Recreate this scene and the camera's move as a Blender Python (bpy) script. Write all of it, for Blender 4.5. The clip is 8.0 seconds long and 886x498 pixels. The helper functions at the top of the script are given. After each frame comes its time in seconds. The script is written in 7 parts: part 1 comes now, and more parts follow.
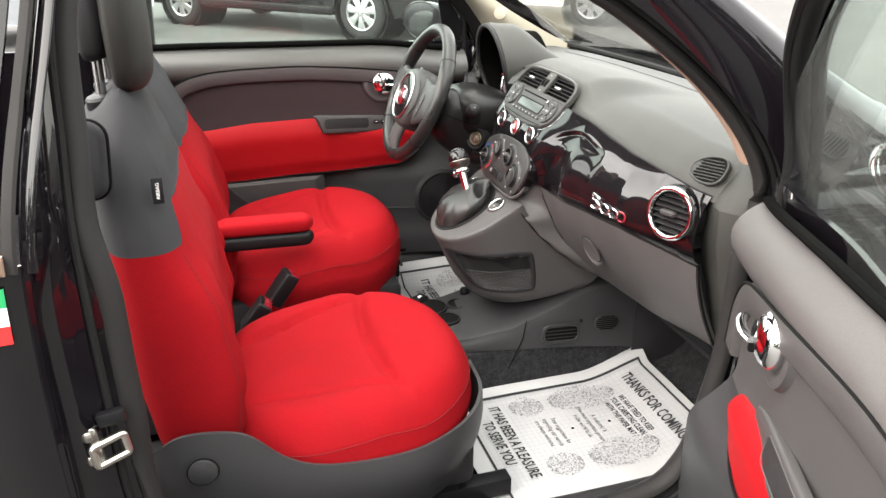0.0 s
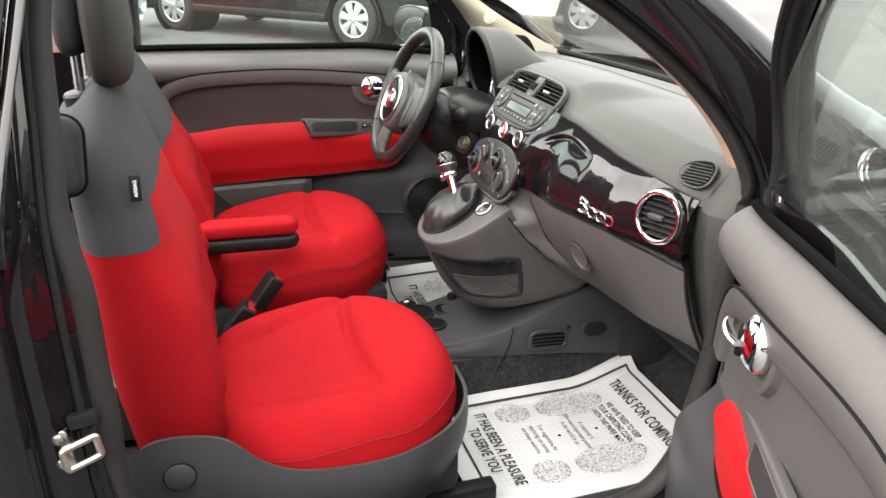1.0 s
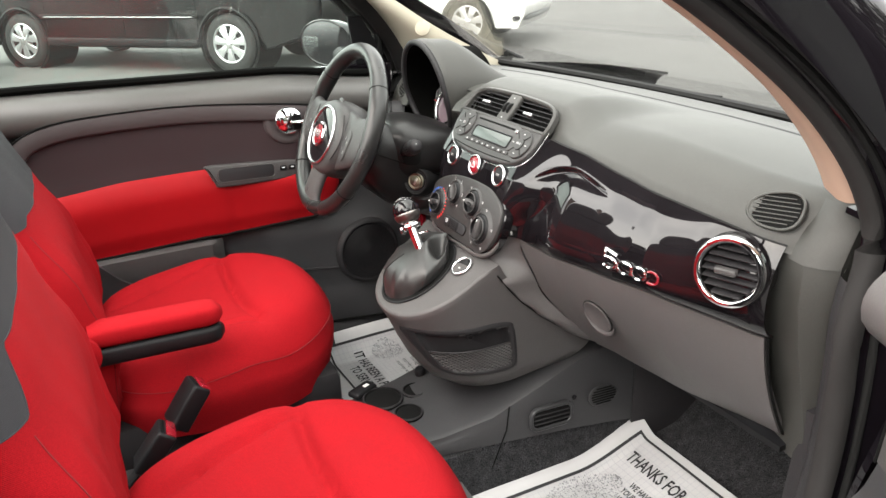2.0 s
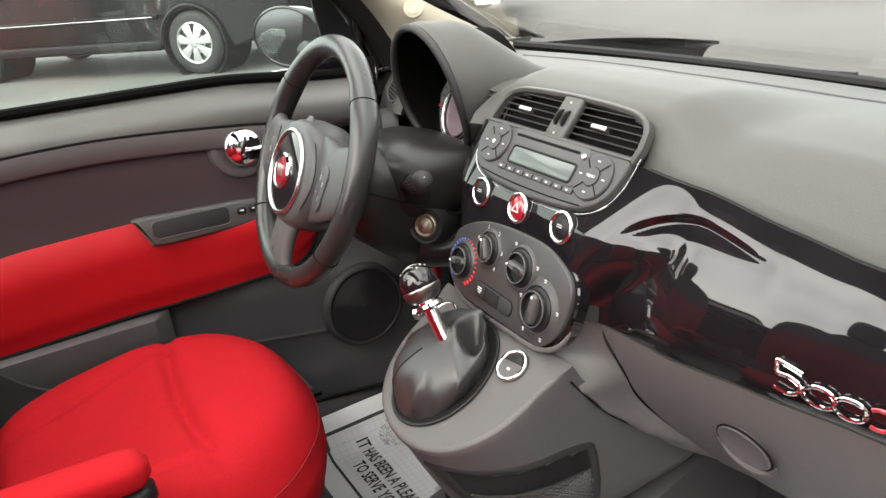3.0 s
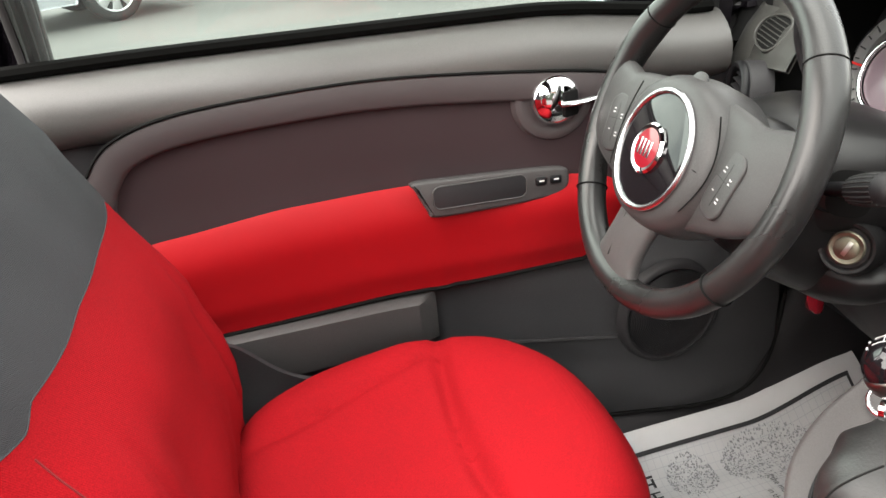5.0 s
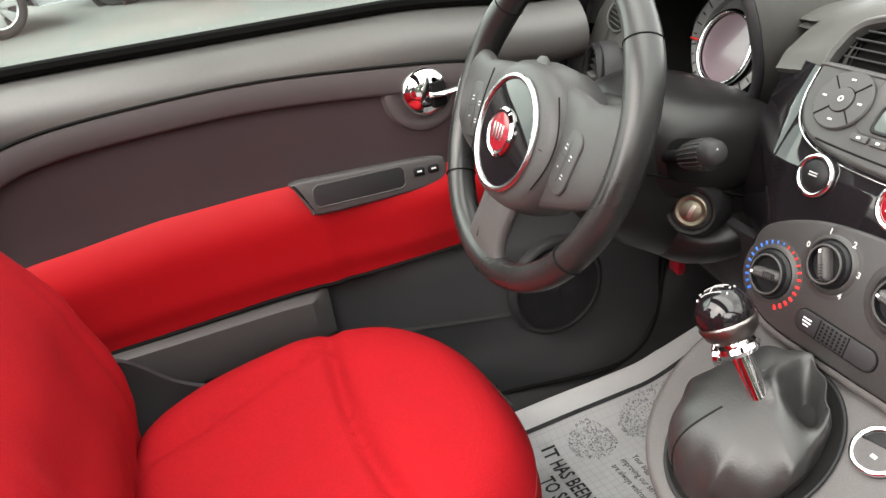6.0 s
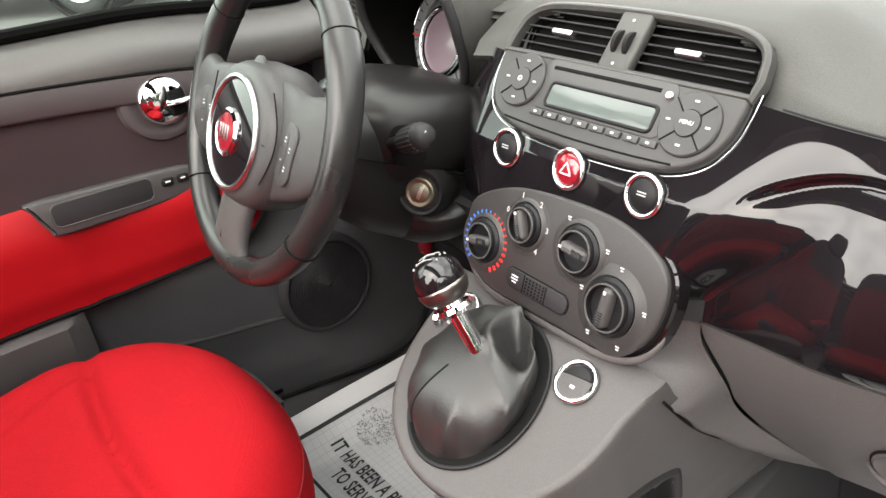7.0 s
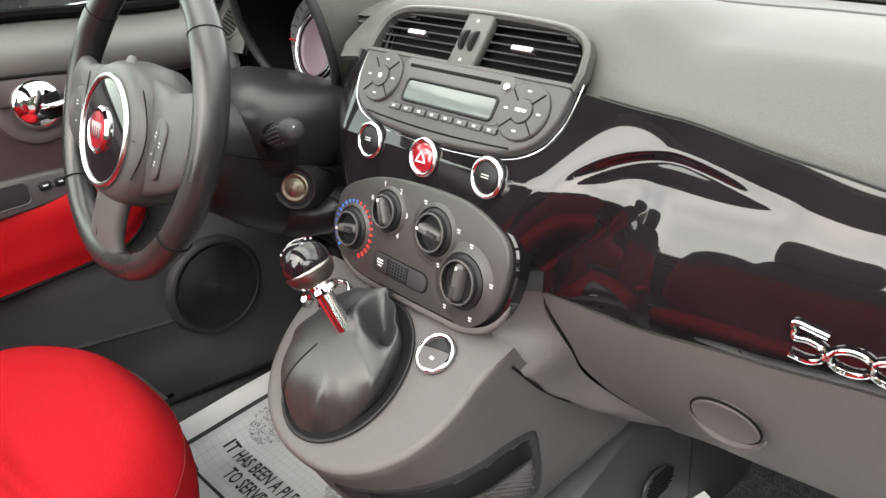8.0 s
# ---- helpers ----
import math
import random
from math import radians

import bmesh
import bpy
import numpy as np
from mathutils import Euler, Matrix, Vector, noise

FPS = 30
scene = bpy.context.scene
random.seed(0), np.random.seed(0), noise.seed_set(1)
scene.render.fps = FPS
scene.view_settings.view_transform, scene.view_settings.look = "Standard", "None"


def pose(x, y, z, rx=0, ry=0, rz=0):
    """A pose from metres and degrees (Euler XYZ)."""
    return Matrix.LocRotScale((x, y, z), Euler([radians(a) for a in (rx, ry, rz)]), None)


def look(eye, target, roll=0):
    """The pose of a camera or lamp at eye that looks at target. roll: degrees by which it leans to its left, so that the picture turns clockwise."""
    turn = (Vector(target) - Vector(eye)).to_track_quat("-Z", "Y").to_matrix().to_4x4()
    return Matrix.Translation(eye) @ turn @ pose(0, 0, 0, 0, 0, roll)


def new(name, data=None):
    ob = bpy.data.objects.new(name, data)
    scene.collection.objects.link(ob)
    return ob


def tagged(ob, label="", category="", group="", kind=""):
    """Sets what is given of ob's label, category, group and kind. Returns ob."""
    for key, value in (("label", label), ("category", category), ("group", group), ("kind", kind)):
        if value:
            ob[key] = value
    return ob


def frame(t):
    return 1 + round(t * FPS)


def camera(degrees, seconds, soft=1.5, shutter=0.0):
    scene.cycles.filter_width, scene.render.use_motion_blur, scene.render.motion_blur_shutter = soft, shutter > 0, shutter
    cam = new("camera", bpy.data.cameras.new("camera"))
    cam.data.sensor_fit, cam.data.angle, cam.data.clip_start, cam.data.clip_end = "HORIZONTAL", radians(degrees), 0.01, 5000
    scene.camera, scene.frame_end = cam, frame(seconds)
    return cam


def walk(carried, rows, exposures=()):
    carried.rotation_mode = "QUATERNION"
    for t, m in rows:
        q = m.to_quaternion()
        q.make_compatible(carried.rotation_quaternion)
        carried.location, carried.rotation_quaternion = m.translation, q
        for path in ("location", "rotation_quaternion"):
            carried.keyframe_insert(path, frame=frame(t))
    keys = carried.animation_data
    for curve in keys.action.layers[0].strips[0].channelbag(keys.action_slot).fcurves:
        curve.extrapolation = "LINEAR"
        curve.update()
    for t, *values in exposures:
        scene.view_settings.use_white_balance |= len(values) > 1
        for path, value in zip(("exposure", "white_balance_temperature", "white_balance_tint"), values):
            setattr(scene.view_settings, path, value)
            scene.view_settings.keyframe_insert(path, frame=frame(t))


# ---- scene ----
cam = camera(59.9, 8.0)
PATH = [
    (0, (-0.227, -1.637, 1.369), (0.32, 0.116, 0.576), 0.0),
    (0.5, (-0.218, -1.658, 1.358), (0.319, 0.103, 0.578), 0.5),
    (1, (-0.212, -1.628, 1.352), (0.358, 0.127, 0.58), 0.7),
    (1.5, (-0.225, -1.467, 1.335), (0.461, 0.253, 0.58), 0.6),
    (1.7, (-0.236, -1.365, 1.324), (0.54, 0.322, 0.582), 0.2),
    (2.8, (-0.054, -0.823, 1.253), (0.794, 0.824, 0.499), -5.4),
    (3, (-0.026, -0.74, 1.25), (0.812, 0.898, 0.466), -6.1),
    (3.5, (0.013, -0.522, 1.224), (0.817, 1.108, 0.39), -7.2),
    (4, (-0.021, -0.397, 1.204), (0.673, 1.277, 0.356), -6.7),
    (4.5, (-0.08, -0.355, 1.206), (0.38, 1.391, 0.345), -5.7),
    (4.7, (-0.094, -0.345, 1.21), (0.286, 1.41, 0.329), -5.6),
    (5.8, (-0.064, -0.371, 1.227), (0.376, 1.347, 0.302), -8.4),
    (6, (-0.043, -0.39, 1.217), (0.504, 1.295, 0.288), -8.2),
    (6.5, (-0.005, -0.438, 1.2), (0.784, 1.136, 0.251), -7.9),
    (7, (0.01, -0.465, 1.201), (0.974, 1.002, 0.242), -7.3),
    (7.5, (0.011, -0.489, 1.199), (1.107, 0.897, 0.263), -6.6),
    (8, (0.009, -0.542, 1.192), (1.159, 0.796, 0.25), -5.4),
]
walk(cam, [(t, look(eye, target, roll)) for t, eye, target, roll in PATH], [(0.0, 2.28), (1.7, 2.24), (3.0, 2.19), (3.5, 2.29), (4.0, 2.36), (4.7, 2.38), (5.8, 2.38), (7.0, 2.42), (8.0, 2.42)])

# ---- world, sun, exposure ----
world = bpy.data.worlds.new("overcast_sky")
scene.world = world
world.use_nodes = True
wn = world.node_tree
sky = wn.nodes.new("ShaderNodeTexSky")
sky.sky_type = "NISHITA"
sky.sun_disc = False
sky.sun_elevation = radians(46)
sky.sun_rotation = radians(258)
sky.air_density, sky.dust_density, sky.ozone_density = 1.0, 4.0, 1.0
cloud = wn.nodes.new("ShaderNodeTexNoise")
cloud.inputs["Scale"].default_value = 3.2
cloud.inputs["Detail"].default_value = 6.0
cloud_ramp = wn.nodes.new("ShaderNodeValToRGB")
cloud_ramp.color_ramp.elements[0].position = 0.36
cloud_ramp.color_ramp.elements[0].color = (4.3, 4.25, 4.1, 1)
cloud_ramp.color_ramp.elements[1].position = 0.66
cloud_ramp.color_ramp.elements[1].color = (8.8, 8.4, 7.75, 1)
cloud_mix = wn.nodes.new("ShaderNodeMixRGB")
cloud_mix.inputs[0].default_value = 0.85
wn.links.new(cloud.outputs[0], cloud_ramp.inputs[0])
wn.links.new(sky.outputs[0], cloud_mix.inputs[1])
wn.links.new(cloud_ramp.outputs[0], cloud_mix.inputs[2])
wn.links.new(cloud_mix.outputs[0], wn.nodes["Background"].inputs[0])
wn.nodes["Background"].inputs[1].default_value = 0.19
sun_data = bpy.data.lights.new("sun", "SUN")
sun_data.energy, sun_data.angle, sun_data.color = 1.9, radians(110), (1.0, 0.96, 0.9)
sun = new("sun", sun_data)
sun.matrix_world = look((-5.6, -1.2, 6.0), (0, 0, 0))
scene.view_settings.exposure = 2.28


# ---- materials ----
def material(name, colour, rough=0.5, metal=0.0, bump=0.0, bump_scale=400.0, vary=0.12, vary_scale=6.0, coat=0.0,
             sheen=0.0, weave=0.0, speck=0.0, per_piece=0.0, spec=0.5, wear=0.0):
    """A surface with grain, slow colour variation and fine relief, all at real-world size."""
    m = bpy.data.materials.new(name)
    m.use_nodes = True
    t = m.node_tree
    b = t.nodes["Principled BSDF"]
    b.inputs["Roughness"].default_value = rough
    b.inputs["Metallic"].default_value = metal
    b.inputs["Coat Weight"].default_value = coat
    b.inputs["Coat Roughness"].default_value = 0.03
    b.inputs["Sheen Weight"].default_value = sheen
    b.inputs["Sheen Roughness"].default_value = 0.4
    b.inputs["Specular IOR Level"].default_value = spec
    geo = t.nodes.new("ShaderNodeTexCoord")
    slow = t.nodes.new("ShaderNodeTexNoise")
    slow.inputs["Scale"].default_value = vary_scale
    slow.inputs["Detail"].default_value = 5
    t.links.new(geo.outputs["Object"], slow.inputs["Vector"])
    fine = t.nodes.new("ShaderNodeTexNoise")
    fine.inputs["Scale"].default_value = bump_scale
    fine.inputs["Detail"].default_value = 3
    t.links.new(geo.outputs["Object"], fine.inputs["Vector"])
    ramp = t.nodes.new("ShaderNodeMapRange")
    ramp.inputs[1].default_value, ramp.inputs[2].default_value = 0.3, 0.7
    ramp.inputs[3].default_value, ramp.inputs[4].default_value = 1 - vary, 1 + vary
    t.links.new(slow.outputs[0], ramp.inputs[0])
    mul = t.nodes.new("ShaderNodeVectorMath")
    mul.operation = "SCALE"
    mul.inputs[0].default_value = colour
    t.links.new(ramp.outputs[0], mul.inputs["Scale"])
    out = mul.outputs[0]
    if speck:
        sr = t.nodes.new("ShaderNodeMapRange")
        sr.inputs[1].default_value, sr.inputs[2].default_value = 0.35, 0.7
        sr.inputs[3].default_value, sr.inputs[4].default_value = 1 - speck, 1 + speck
        t.links.new(fine.outputs[0], sr.inputs[0])
        m2 = t.nodes.new("ShaderNodeVectorMath")
        m2.operation = "SCALE"
        t.links.new(out, m2.inputs[0])
        t.links.new(sr.outputs[0], m2.inputs["Scale"])
        out = m2.outputs[0]
    if per_piece:
        info = t.nodes.new("ShaderNodeObjectInfo")
        pr = t.nodes.new("ShaderNodeMapRange")
        pr.inputs[3].default_value, pr.inputs[4].default_value = 1 - per_piece, 1 + per_piece
        t.links.new(info.outputs["Random"], pr.inputs[0])
        m3 = t.nodes.new("ShaderNodeVectorMath")
        m3.operation = "SCALE"
        t.links.new(out, m3.inputs[0])
        t.links.new(pr.outputs[0], m3.inputs["Scale"])
        out = m3.outputs[0]
    t.links.new(out, b.inputs["Base Color"])
    rr = t.nodes.new("ShaderNodeMapRange")
    rr.inputs[1].default_value, rr.inputs[2].default_value = 0.25, 0.75
    rr.inputs[3].default_value, rr.inputs[4].default_value = max(0.0, rough * (1 - wear - 0.08)), min(1.0, rough * (1 + wear + 0.08))
    t.links.new(slow.outputs[0], rr.inputs[0])
    t.links.new(rr.outputs[0], b.inputs["Roughness"])
    height = fine.outputs[0]
    if weave:
        wave = t.nodes.new("ShaderNodeTexWave")
        wave.inputs["Scale"].default_value = weave
        wave.inputs["Distortion"].default_value = 1.5
        wave.bands_direction = "DIAGONAL"
        wave2 = t.nodes.new("ShaderNodeTexWave")
        wave2.inputs["Scale"].default_value = weave * 0.8
        wave2.inputs["Distortion"].default_value = 1.0
        wave2.bands_direction = "Z"
        for w in (wave, wave2):
            t.links.new(geo.outputs["Object"], w.inputs["Vector"])
        add = t.nodes.new("ShaderNodeMath")
        t.links.new(wave.outputs["Fac"], add.inputs[0])
        t.links.new(wave2.outputs["Fac"], add.inputs[1])
        add2 = t.nodes.new("ShaderNodeMath")
        t.links.new(add.outputs[0], add2.inputs[0])
        t.links.new(fine.outputs[0], add2.inputs[1])
        height = add2.outputs[0]
    if bump:
        bp = t.nodes.new("ShaderNodeBump")
        bp.inputs["Strength"].default_value = bump
        bp.inputs["Distance"].default_value = 0.001
        t.links.new(height, bp.inputs["Height"])
        t.links.new(bp.outputs[0], b.inputs["Normal"])
    return m


def glass_material(name, tint, dust=0.0, film=0.0):
    """A pane: tinted see-through with a mirror-like sheen, dried specks and a thin film for dust and reflected haze."""
    m = bpy.data.materials.new(name)
    m.use_nodes = True
    t = m.node_tree
    t.nodes.remove(t.nodes["Principled BSDF"])
    clear = t.nodes.new("ShaderNodeBsdfTransparent")
    clear.inputs[0].default_value = (*tint, 1)
    gloss = t.nodes.new("ShaderNodeBsdfGlossy")
    gloss.inputs["Roughness"].default_value = 0.0
    facing = t.nodes.new("ShaderNodeLayerWeight")
    facing.inputs[0].default_value = 0.5
    steep = t.nodes.new("ShaderNodeMath")
    steep.operation = "POWER"
    steep.inputs[1].default_value = 5.0
    t.links.new(facing.outputs["Facing"], steep.inputs[0])
    fres = t.nodes.new("ShaderNodeMath")
    fres.operation = "MULTIPLY_ADD"
    fres.inputs[1].default_value, fres.inputs[2].default_value = 0.96, 0.035
    t.links.new(steep.outputs[0], fres.inputs[0])
    mix = t.nodes.new("ShaderNodeMixShader")
    t.links.new(fres.outputs[0], mix.inputs[0])
    t.links.new(clear.outputs[0], mix.inputs[1])
    t.links.new(gloss.outputs[0], mix.inputs[2])
    out = mix.outputs[0]
    if dust:
        coords = t.nodes.new("ShaderNodeTexCoord")
        v = t.nodes.new("ShaderNodeTexVoronoi")
        v.inputs["Scale"].default_value = 70
        t.links.new(coords.outputs["Object"], v.inputs["Vector"])
        n = t.nodes.new("ShaderNodeTexNoise")
        n.inputs["Scale"].default_value = 6
        t.links.new(coords.outputs["Object"], n.inputs["Vector"])
        lt = t.nodes.new("ShaderNodeMath")
        lt.operation = "LESS_THAN"
        lt.inputs[1].default_value = 0.045
        t.links.new(v.outputs["Distance"], lt.inputs[0])
        gt = t.nodes.new("ShaderNodeMath")
        gt.operation = "GREATER_THAN"
        gt.inputs[1].default_value = 0.57
        t.links.new(n.outputs[0], gt.inputs[0])
        both = t.nodes.new("ShaderNodeMath")
        both.operation = "MULTIPLY"
        t.links.new(lt.outputs[0], both.inputs[0])
        t.links.new(gt.outputs[0], both.inputs[1])
        amount = t.nodes.new("ShaderNodeMath")
        amount.operation = "MULTIPLY_ADD"
        amount.inputs[1].default_value = dust
        amount.inputs[2].default_value = film
        t.links.new(both.outputs[0], amount.inputs[0])
        dirt = t.nodes.new("ShaderNodeBsdfDiffuse")
        dirt.inputs[0].default_value = (0.6, 0.6, 0.58, 1)
        mix2 = t.nodes.new("ShaderNodeMixShader")
        t.links.new(amount.outputs[0], mix2.inputs[0])
        t.links.new(out, mix2.inputs[1])
        t.links.new(dirt.outputs[0], mix2.inputs[2])
        out = mix2.outputs[0]
    t.links.new(out, t.nodes["Material Output"].inputs[0])
    return m


RED = material("red_fabric", (0.262, 0.0045, 0.0082), 0.85, bump=0.18, bump_scale=900, vary=0.06, vary_scale=9, weave=260, speck=0.18, spec=0.10)
RED_VINYL = material("red_vinyl", (0.32, 0.0033, 0.0066), 0.6, bump=0.12, bump_scale=700, vary=0.06, vary_scale=7, spec=0.2)
RED_THREAD = material("red_thread", (0.15, 0.004, 0.006), 0.9, bump=0.3, bump_scale=1500)
CHAR = material("charcoal_fabric", (0.034, 0.034, 0.037), 0.9, bump=0.35, bump_scale=900, vary=0.12, weave=300, spec=0.2)
GREY = material("grey_plastic", (0.056, 0.053, 0.053), 0.46, bump=0.26, bump_scale=1300, vary=0.07, vary_scale=5, wear=0.1, spec=0.35, speck=0.22)
DARK = material("dark_plastic", (0.020, 0.019, 0.0205), 0.48, bump=0.26, bump_scale=1300, vary=0.09, vary_scale=6, wear=0.12, spec=0.24)
SHELL = material("seat_shell_plastic", (0.034, 0.034, 0.036), 0.42, bump=0.2, bump_scale=1200, vary=0.08, vary_scale=6, wear=0.1, spec=0.35, speck=0.22)
# panel grey tinted by red light thrown back from the seats
BOUNCE_GREY = material("red_bounce_grey_panel", (0.056, 0.047, 0.048), 0.58, bump=0.14, bump_scale=1100, vary=0.06, spec=0.3)
# door grey with shade and red light bounced off the trim in its colour
SHADED_FIELD = material("shaded_red_bounce_panel", (0.032, 0.0205, 0.0225), 0.6, bump=0.14, bump_scale=1100, vary=0.06, spec=0.25)
LGREY = material("light_grey_plastic", (0.081, 0.075, 0.075), 0.48, bump=0.26, bump_scale=1300, vary=0.05, vary_scale=5, wear=0.1, spec=0.35, speck=0.22)
CONSOLE = material("console_plastic", (0.062, 0.058, 0.058), 0.46, bump=0.26, bump_scale=1300, vary=0.06, vary_scale=5, wear=0.1, spec=0.4, speck=0.22)
DASH = material("dash_plastic", (0.036, 0.0355, 0.0325), 0.52, bump=0.26, bump_scale=1100, vary=0.05, vary_scale=4, spec=0.45, speck=0.22)
ROLL = material("door_roll_plastic", (0.080, 0.077, 0.074), 0.42, bump=0.22, bump_scale=1500, vary=0.05, vary_scale=4, spec=0.6, speck=0.22)
BLACK = material("black_plastic", (0.008, 0.008, 0.009), 0.42, bump=0.1, bump_scale=900, vary=0.15, spec=0.2)
HOLE = material("shadow_black", (0.005, 0.005, 0.005), 0.8, vary=0.2, spec=0.1)
STRIP = material("matt_black_strip", (0.0035, 0.0035, 0.0033), 0.9, bump=0.2, bump_scale=500, vary=0.2, spec=0.03)
RUBBER = material("black_rubber", (0.010, 0.010, 0.010), 0.7, bump=0.2, bump_scale=600, vary=0.2, spec=0.15)
SEAL = material("grey_rubber_seal", (0.019, 0.018, 0.018), 0.6, bump=0.2, bump_scale=500, vary=0.15, spec=0.18)
GLOSS = material("gloss_black_fascia", (0.006, 0.005, 0.006), 0.3, coat=1.0, vary=0.3, vary_scale=12, wear=0.1, spec=0.02)
GLOSS.node_tree.nodes["Principled BSDF"].inputs["Coat IOR"].default_value = 1.5
PAINT = material("black_car_paint", (0.005, 0.004, 0.0055), 0.3, coat=0.8, vary=0.3, vary_scale=3, spec=0.03)
VANPAINT = material("black_van_paint", (0.003, 0.003, 0.0034), 0.35, coat=0.12, vary=0.3, vary_scale=2, spec=0.05)
CHROME = material("chrome", (0.86, 0.86, 0.87), 0.05, metal=1.0, vary=0.04, vary_scale=20)
SATIN = material("satin_silver", (0.6, 0.6, 0.61), 0.25, metal=1.0, vary=0.06, vary_scale=30)
STEEL = material("zinc_steel", (0.20, 0.185, 0.14), 0.42, metal=1.0, vary=0.2, vary_scale=50, bump=0.1, bump_scale=300)
ZINC = material("pale_zinc", (0.50, 0.48, 0.44), 0.34, metal=1.0, vary=0.15, vary_scale=50, bump=0.1, bump_scale=300)
LEATHER = material("black_leather", (0.014, 0.0138, 0.0138), 0.31, bump=0.16, bump_scale=700, vary=0.18, vary_scale=14, wear=0.14)
HUB = material("grained_hub_plastic", (0.038, 0.037, 0.037), 0.44, bump=0.2, bump_scale=1200, vary=0.08, vary_scale=10, wear=0.1, spec=0.35, speck=0.22)
HEADCLOTH = material("dark_headrest_cloth", (0.0125, 0.0115, 0.0105), 0.55, bump=0.25, bump_scale=900, vary=0.12, spec=0.3)
COLUMN = material("black_grained_plastic", (0.011, 0.0107, 0.0110), 0.36, bump=0.14, bump_scale=1200, vary=0.12, vary_scale=9, wear=0.15, spec=0.26)
LEATHER2 = material("soft_leather", (0.020, 0.0198, 0.0198), 0.42, bump=0.22, bump_scale=420, vary=0.2, vary_scale=20, wear=0.3)
TAN = material("tan_trim", (0.36, 0.245, 0.185), 0.7, bump=0.15, bump_scale=900, vary=0.05)
CREAM = material("cream_trim", (0.47, 0.43, 0.345), 0.7, bump=0.15, bump_scale=900, vary=0.05)
CARPET = material("dark_carpet", (0.030, 0.030, 0.032), 0.95, bump=1.0, bump_scale=650, vary=0.3, vary_scale=60, speck=0.9, spec=0.1)
PAPER = material("white_paper", (0.46, 0.46, 0.465), 0.75, bump=0.1, bump_scale=60, vary=0.03, vary_scale=15)
INK = material("black_ink", (0.02, 0.02, 0.022), 0.8, vary=0.2, vary_scale=60)
INK_GREY = material("grey_ink", (0.20, 0.20, 0.21), 0.8, vary=0.3, vary_scale=90)
GRID_INK = material("pale_grid_ink", (0.36, 0.37, 0.39), 0.8, vary=0.1)
DIMWHITE = material("worn_white_print", (0.42, 0.42, 0.42), 0.6, vary=0.1)
WHITE = material("white_print", (0.75, 0.75, 0.75), 0.6, vary=0.05)
REDLENS = material("red_lens", (0.21, 0.008, 0.016), 0.15, coat=0.8, vary=0.1)
REDPRINT = material("red_print", (0.7, 0.02, 0.02), 0.5)
BLUEPRINT = material("blue_print", (0.03, 0.12, 0.5), 0.5)
SCREEN = material("grey_green_display", (0.062, 0.075, 0.070), 0.3, coat=0.25, vary=0.05)
DIALSCREEN = material("mauve_dial_screen", (0.16, 0.115, 0.135), 0.2, coat=0.5, vary=0.05)
DIALWHITE = material("pale_dial", (0.16, 0.16, 0.16), 0.4, vary=0.05)
GREENF = material("green_sticker", (0.02, 0.3, 0.1), 0.4)
# film is thin dust, thickened to stand in for the brightness of reflections
GLASS = glass_material("window_glass", (0.88, 0.95, 0.92), dust=0.5, film=0.03)
CLEAR = glass_material("clear_glass", (0.96, 0.98, 0.97), dust=0.15, film=0.01)
TINT = glass_material("dark_tinted_glass", (0.03, 0.04, 0.034))
MIRROR = material("mirror_glass", (0.9, 0.9, 0.92), 0.01, metal=1.0, vary=0.01)
ASPHALT = material("worn_asphalt", (0.085, 0.083, 0.08), 0.9, bump=0.9, bump_scale=220, vary=0.22, vary_scale=0.5, speck=0.3)
TYRE = material("tyre_rubber", (0.018, 0.018, 0.018), 0.75, bump=0.3, bump_scale=200, vary=0.3)
PANEL = material("dark_grey_panel", (0.031, 0.0295, 0.0295), 0.42, bump=0.2, bump_scale=1300, vary=0.07, vary_scale=7, wear=0.1, spec=0.4, speck=0.22)
RADIO = material("dark_grey_radio", (0.040, 0.039, 0.039), 0.42, bump=0.08, bump_scale=1300, vary=0.06, vary_scale=8, spec=0.35)
VENTGREY = material("grey_vent_plastic", (0.044, 0.043, 0.041), 0.45, bump=0.26, bump_scale=1300, vary=0.06, vary_scale=8, spec=0.35)
CUPMETAL = material("dark_satin_metal", (0.22, 0.20, 0.19), 0.32, metal=1.0, vary=0.08, vary_scale=30)
HUBCAP = material("silver_hubcap", (0.62, 0.62, 0.63), 0.3, metal=0.7, vary=0.1, vary_scale=12)
SILVERP = material("silver_car_paint", (0.34, 0.35, 0.37), 0.22, metal=0.5, coat=1.0, vary=0.05)
WHITEP = material("white_car_paint", (0.72, 0.72, 0.70), 0.25, coat=1.0, vary=0.04)
CANVAS = material("dark_canvas", (0.03, 0.028, 0.03), 0.9, bump=0.3, bump_scale=500, vary=0.15)
FOLIAGE = material("tree_leaves", (0.035, 0.055, 0.024), 0.7, vary=0.5, vary_scale=4)


# ---- mesh helpers ----
def part(name, bm, mat, parent=None, label="", sharp=38):
    """Links a bmesh as one mesh object under a thing or a part."""
    bmesh.ops.recalc_face_normals(bm, faces=bm.faces)
    me = bpy.data.meshes.new(name)
    bm.to_mesh(me)
    bm.free()
    me.materials.append(mat)
    me.shade_smooth()
    me.set_sharp_from_angle(angle=radians(sharp))
    ob = new(name, me)
    ob.parent = parent
    if label:
        tagged(ob, label)
    return ob


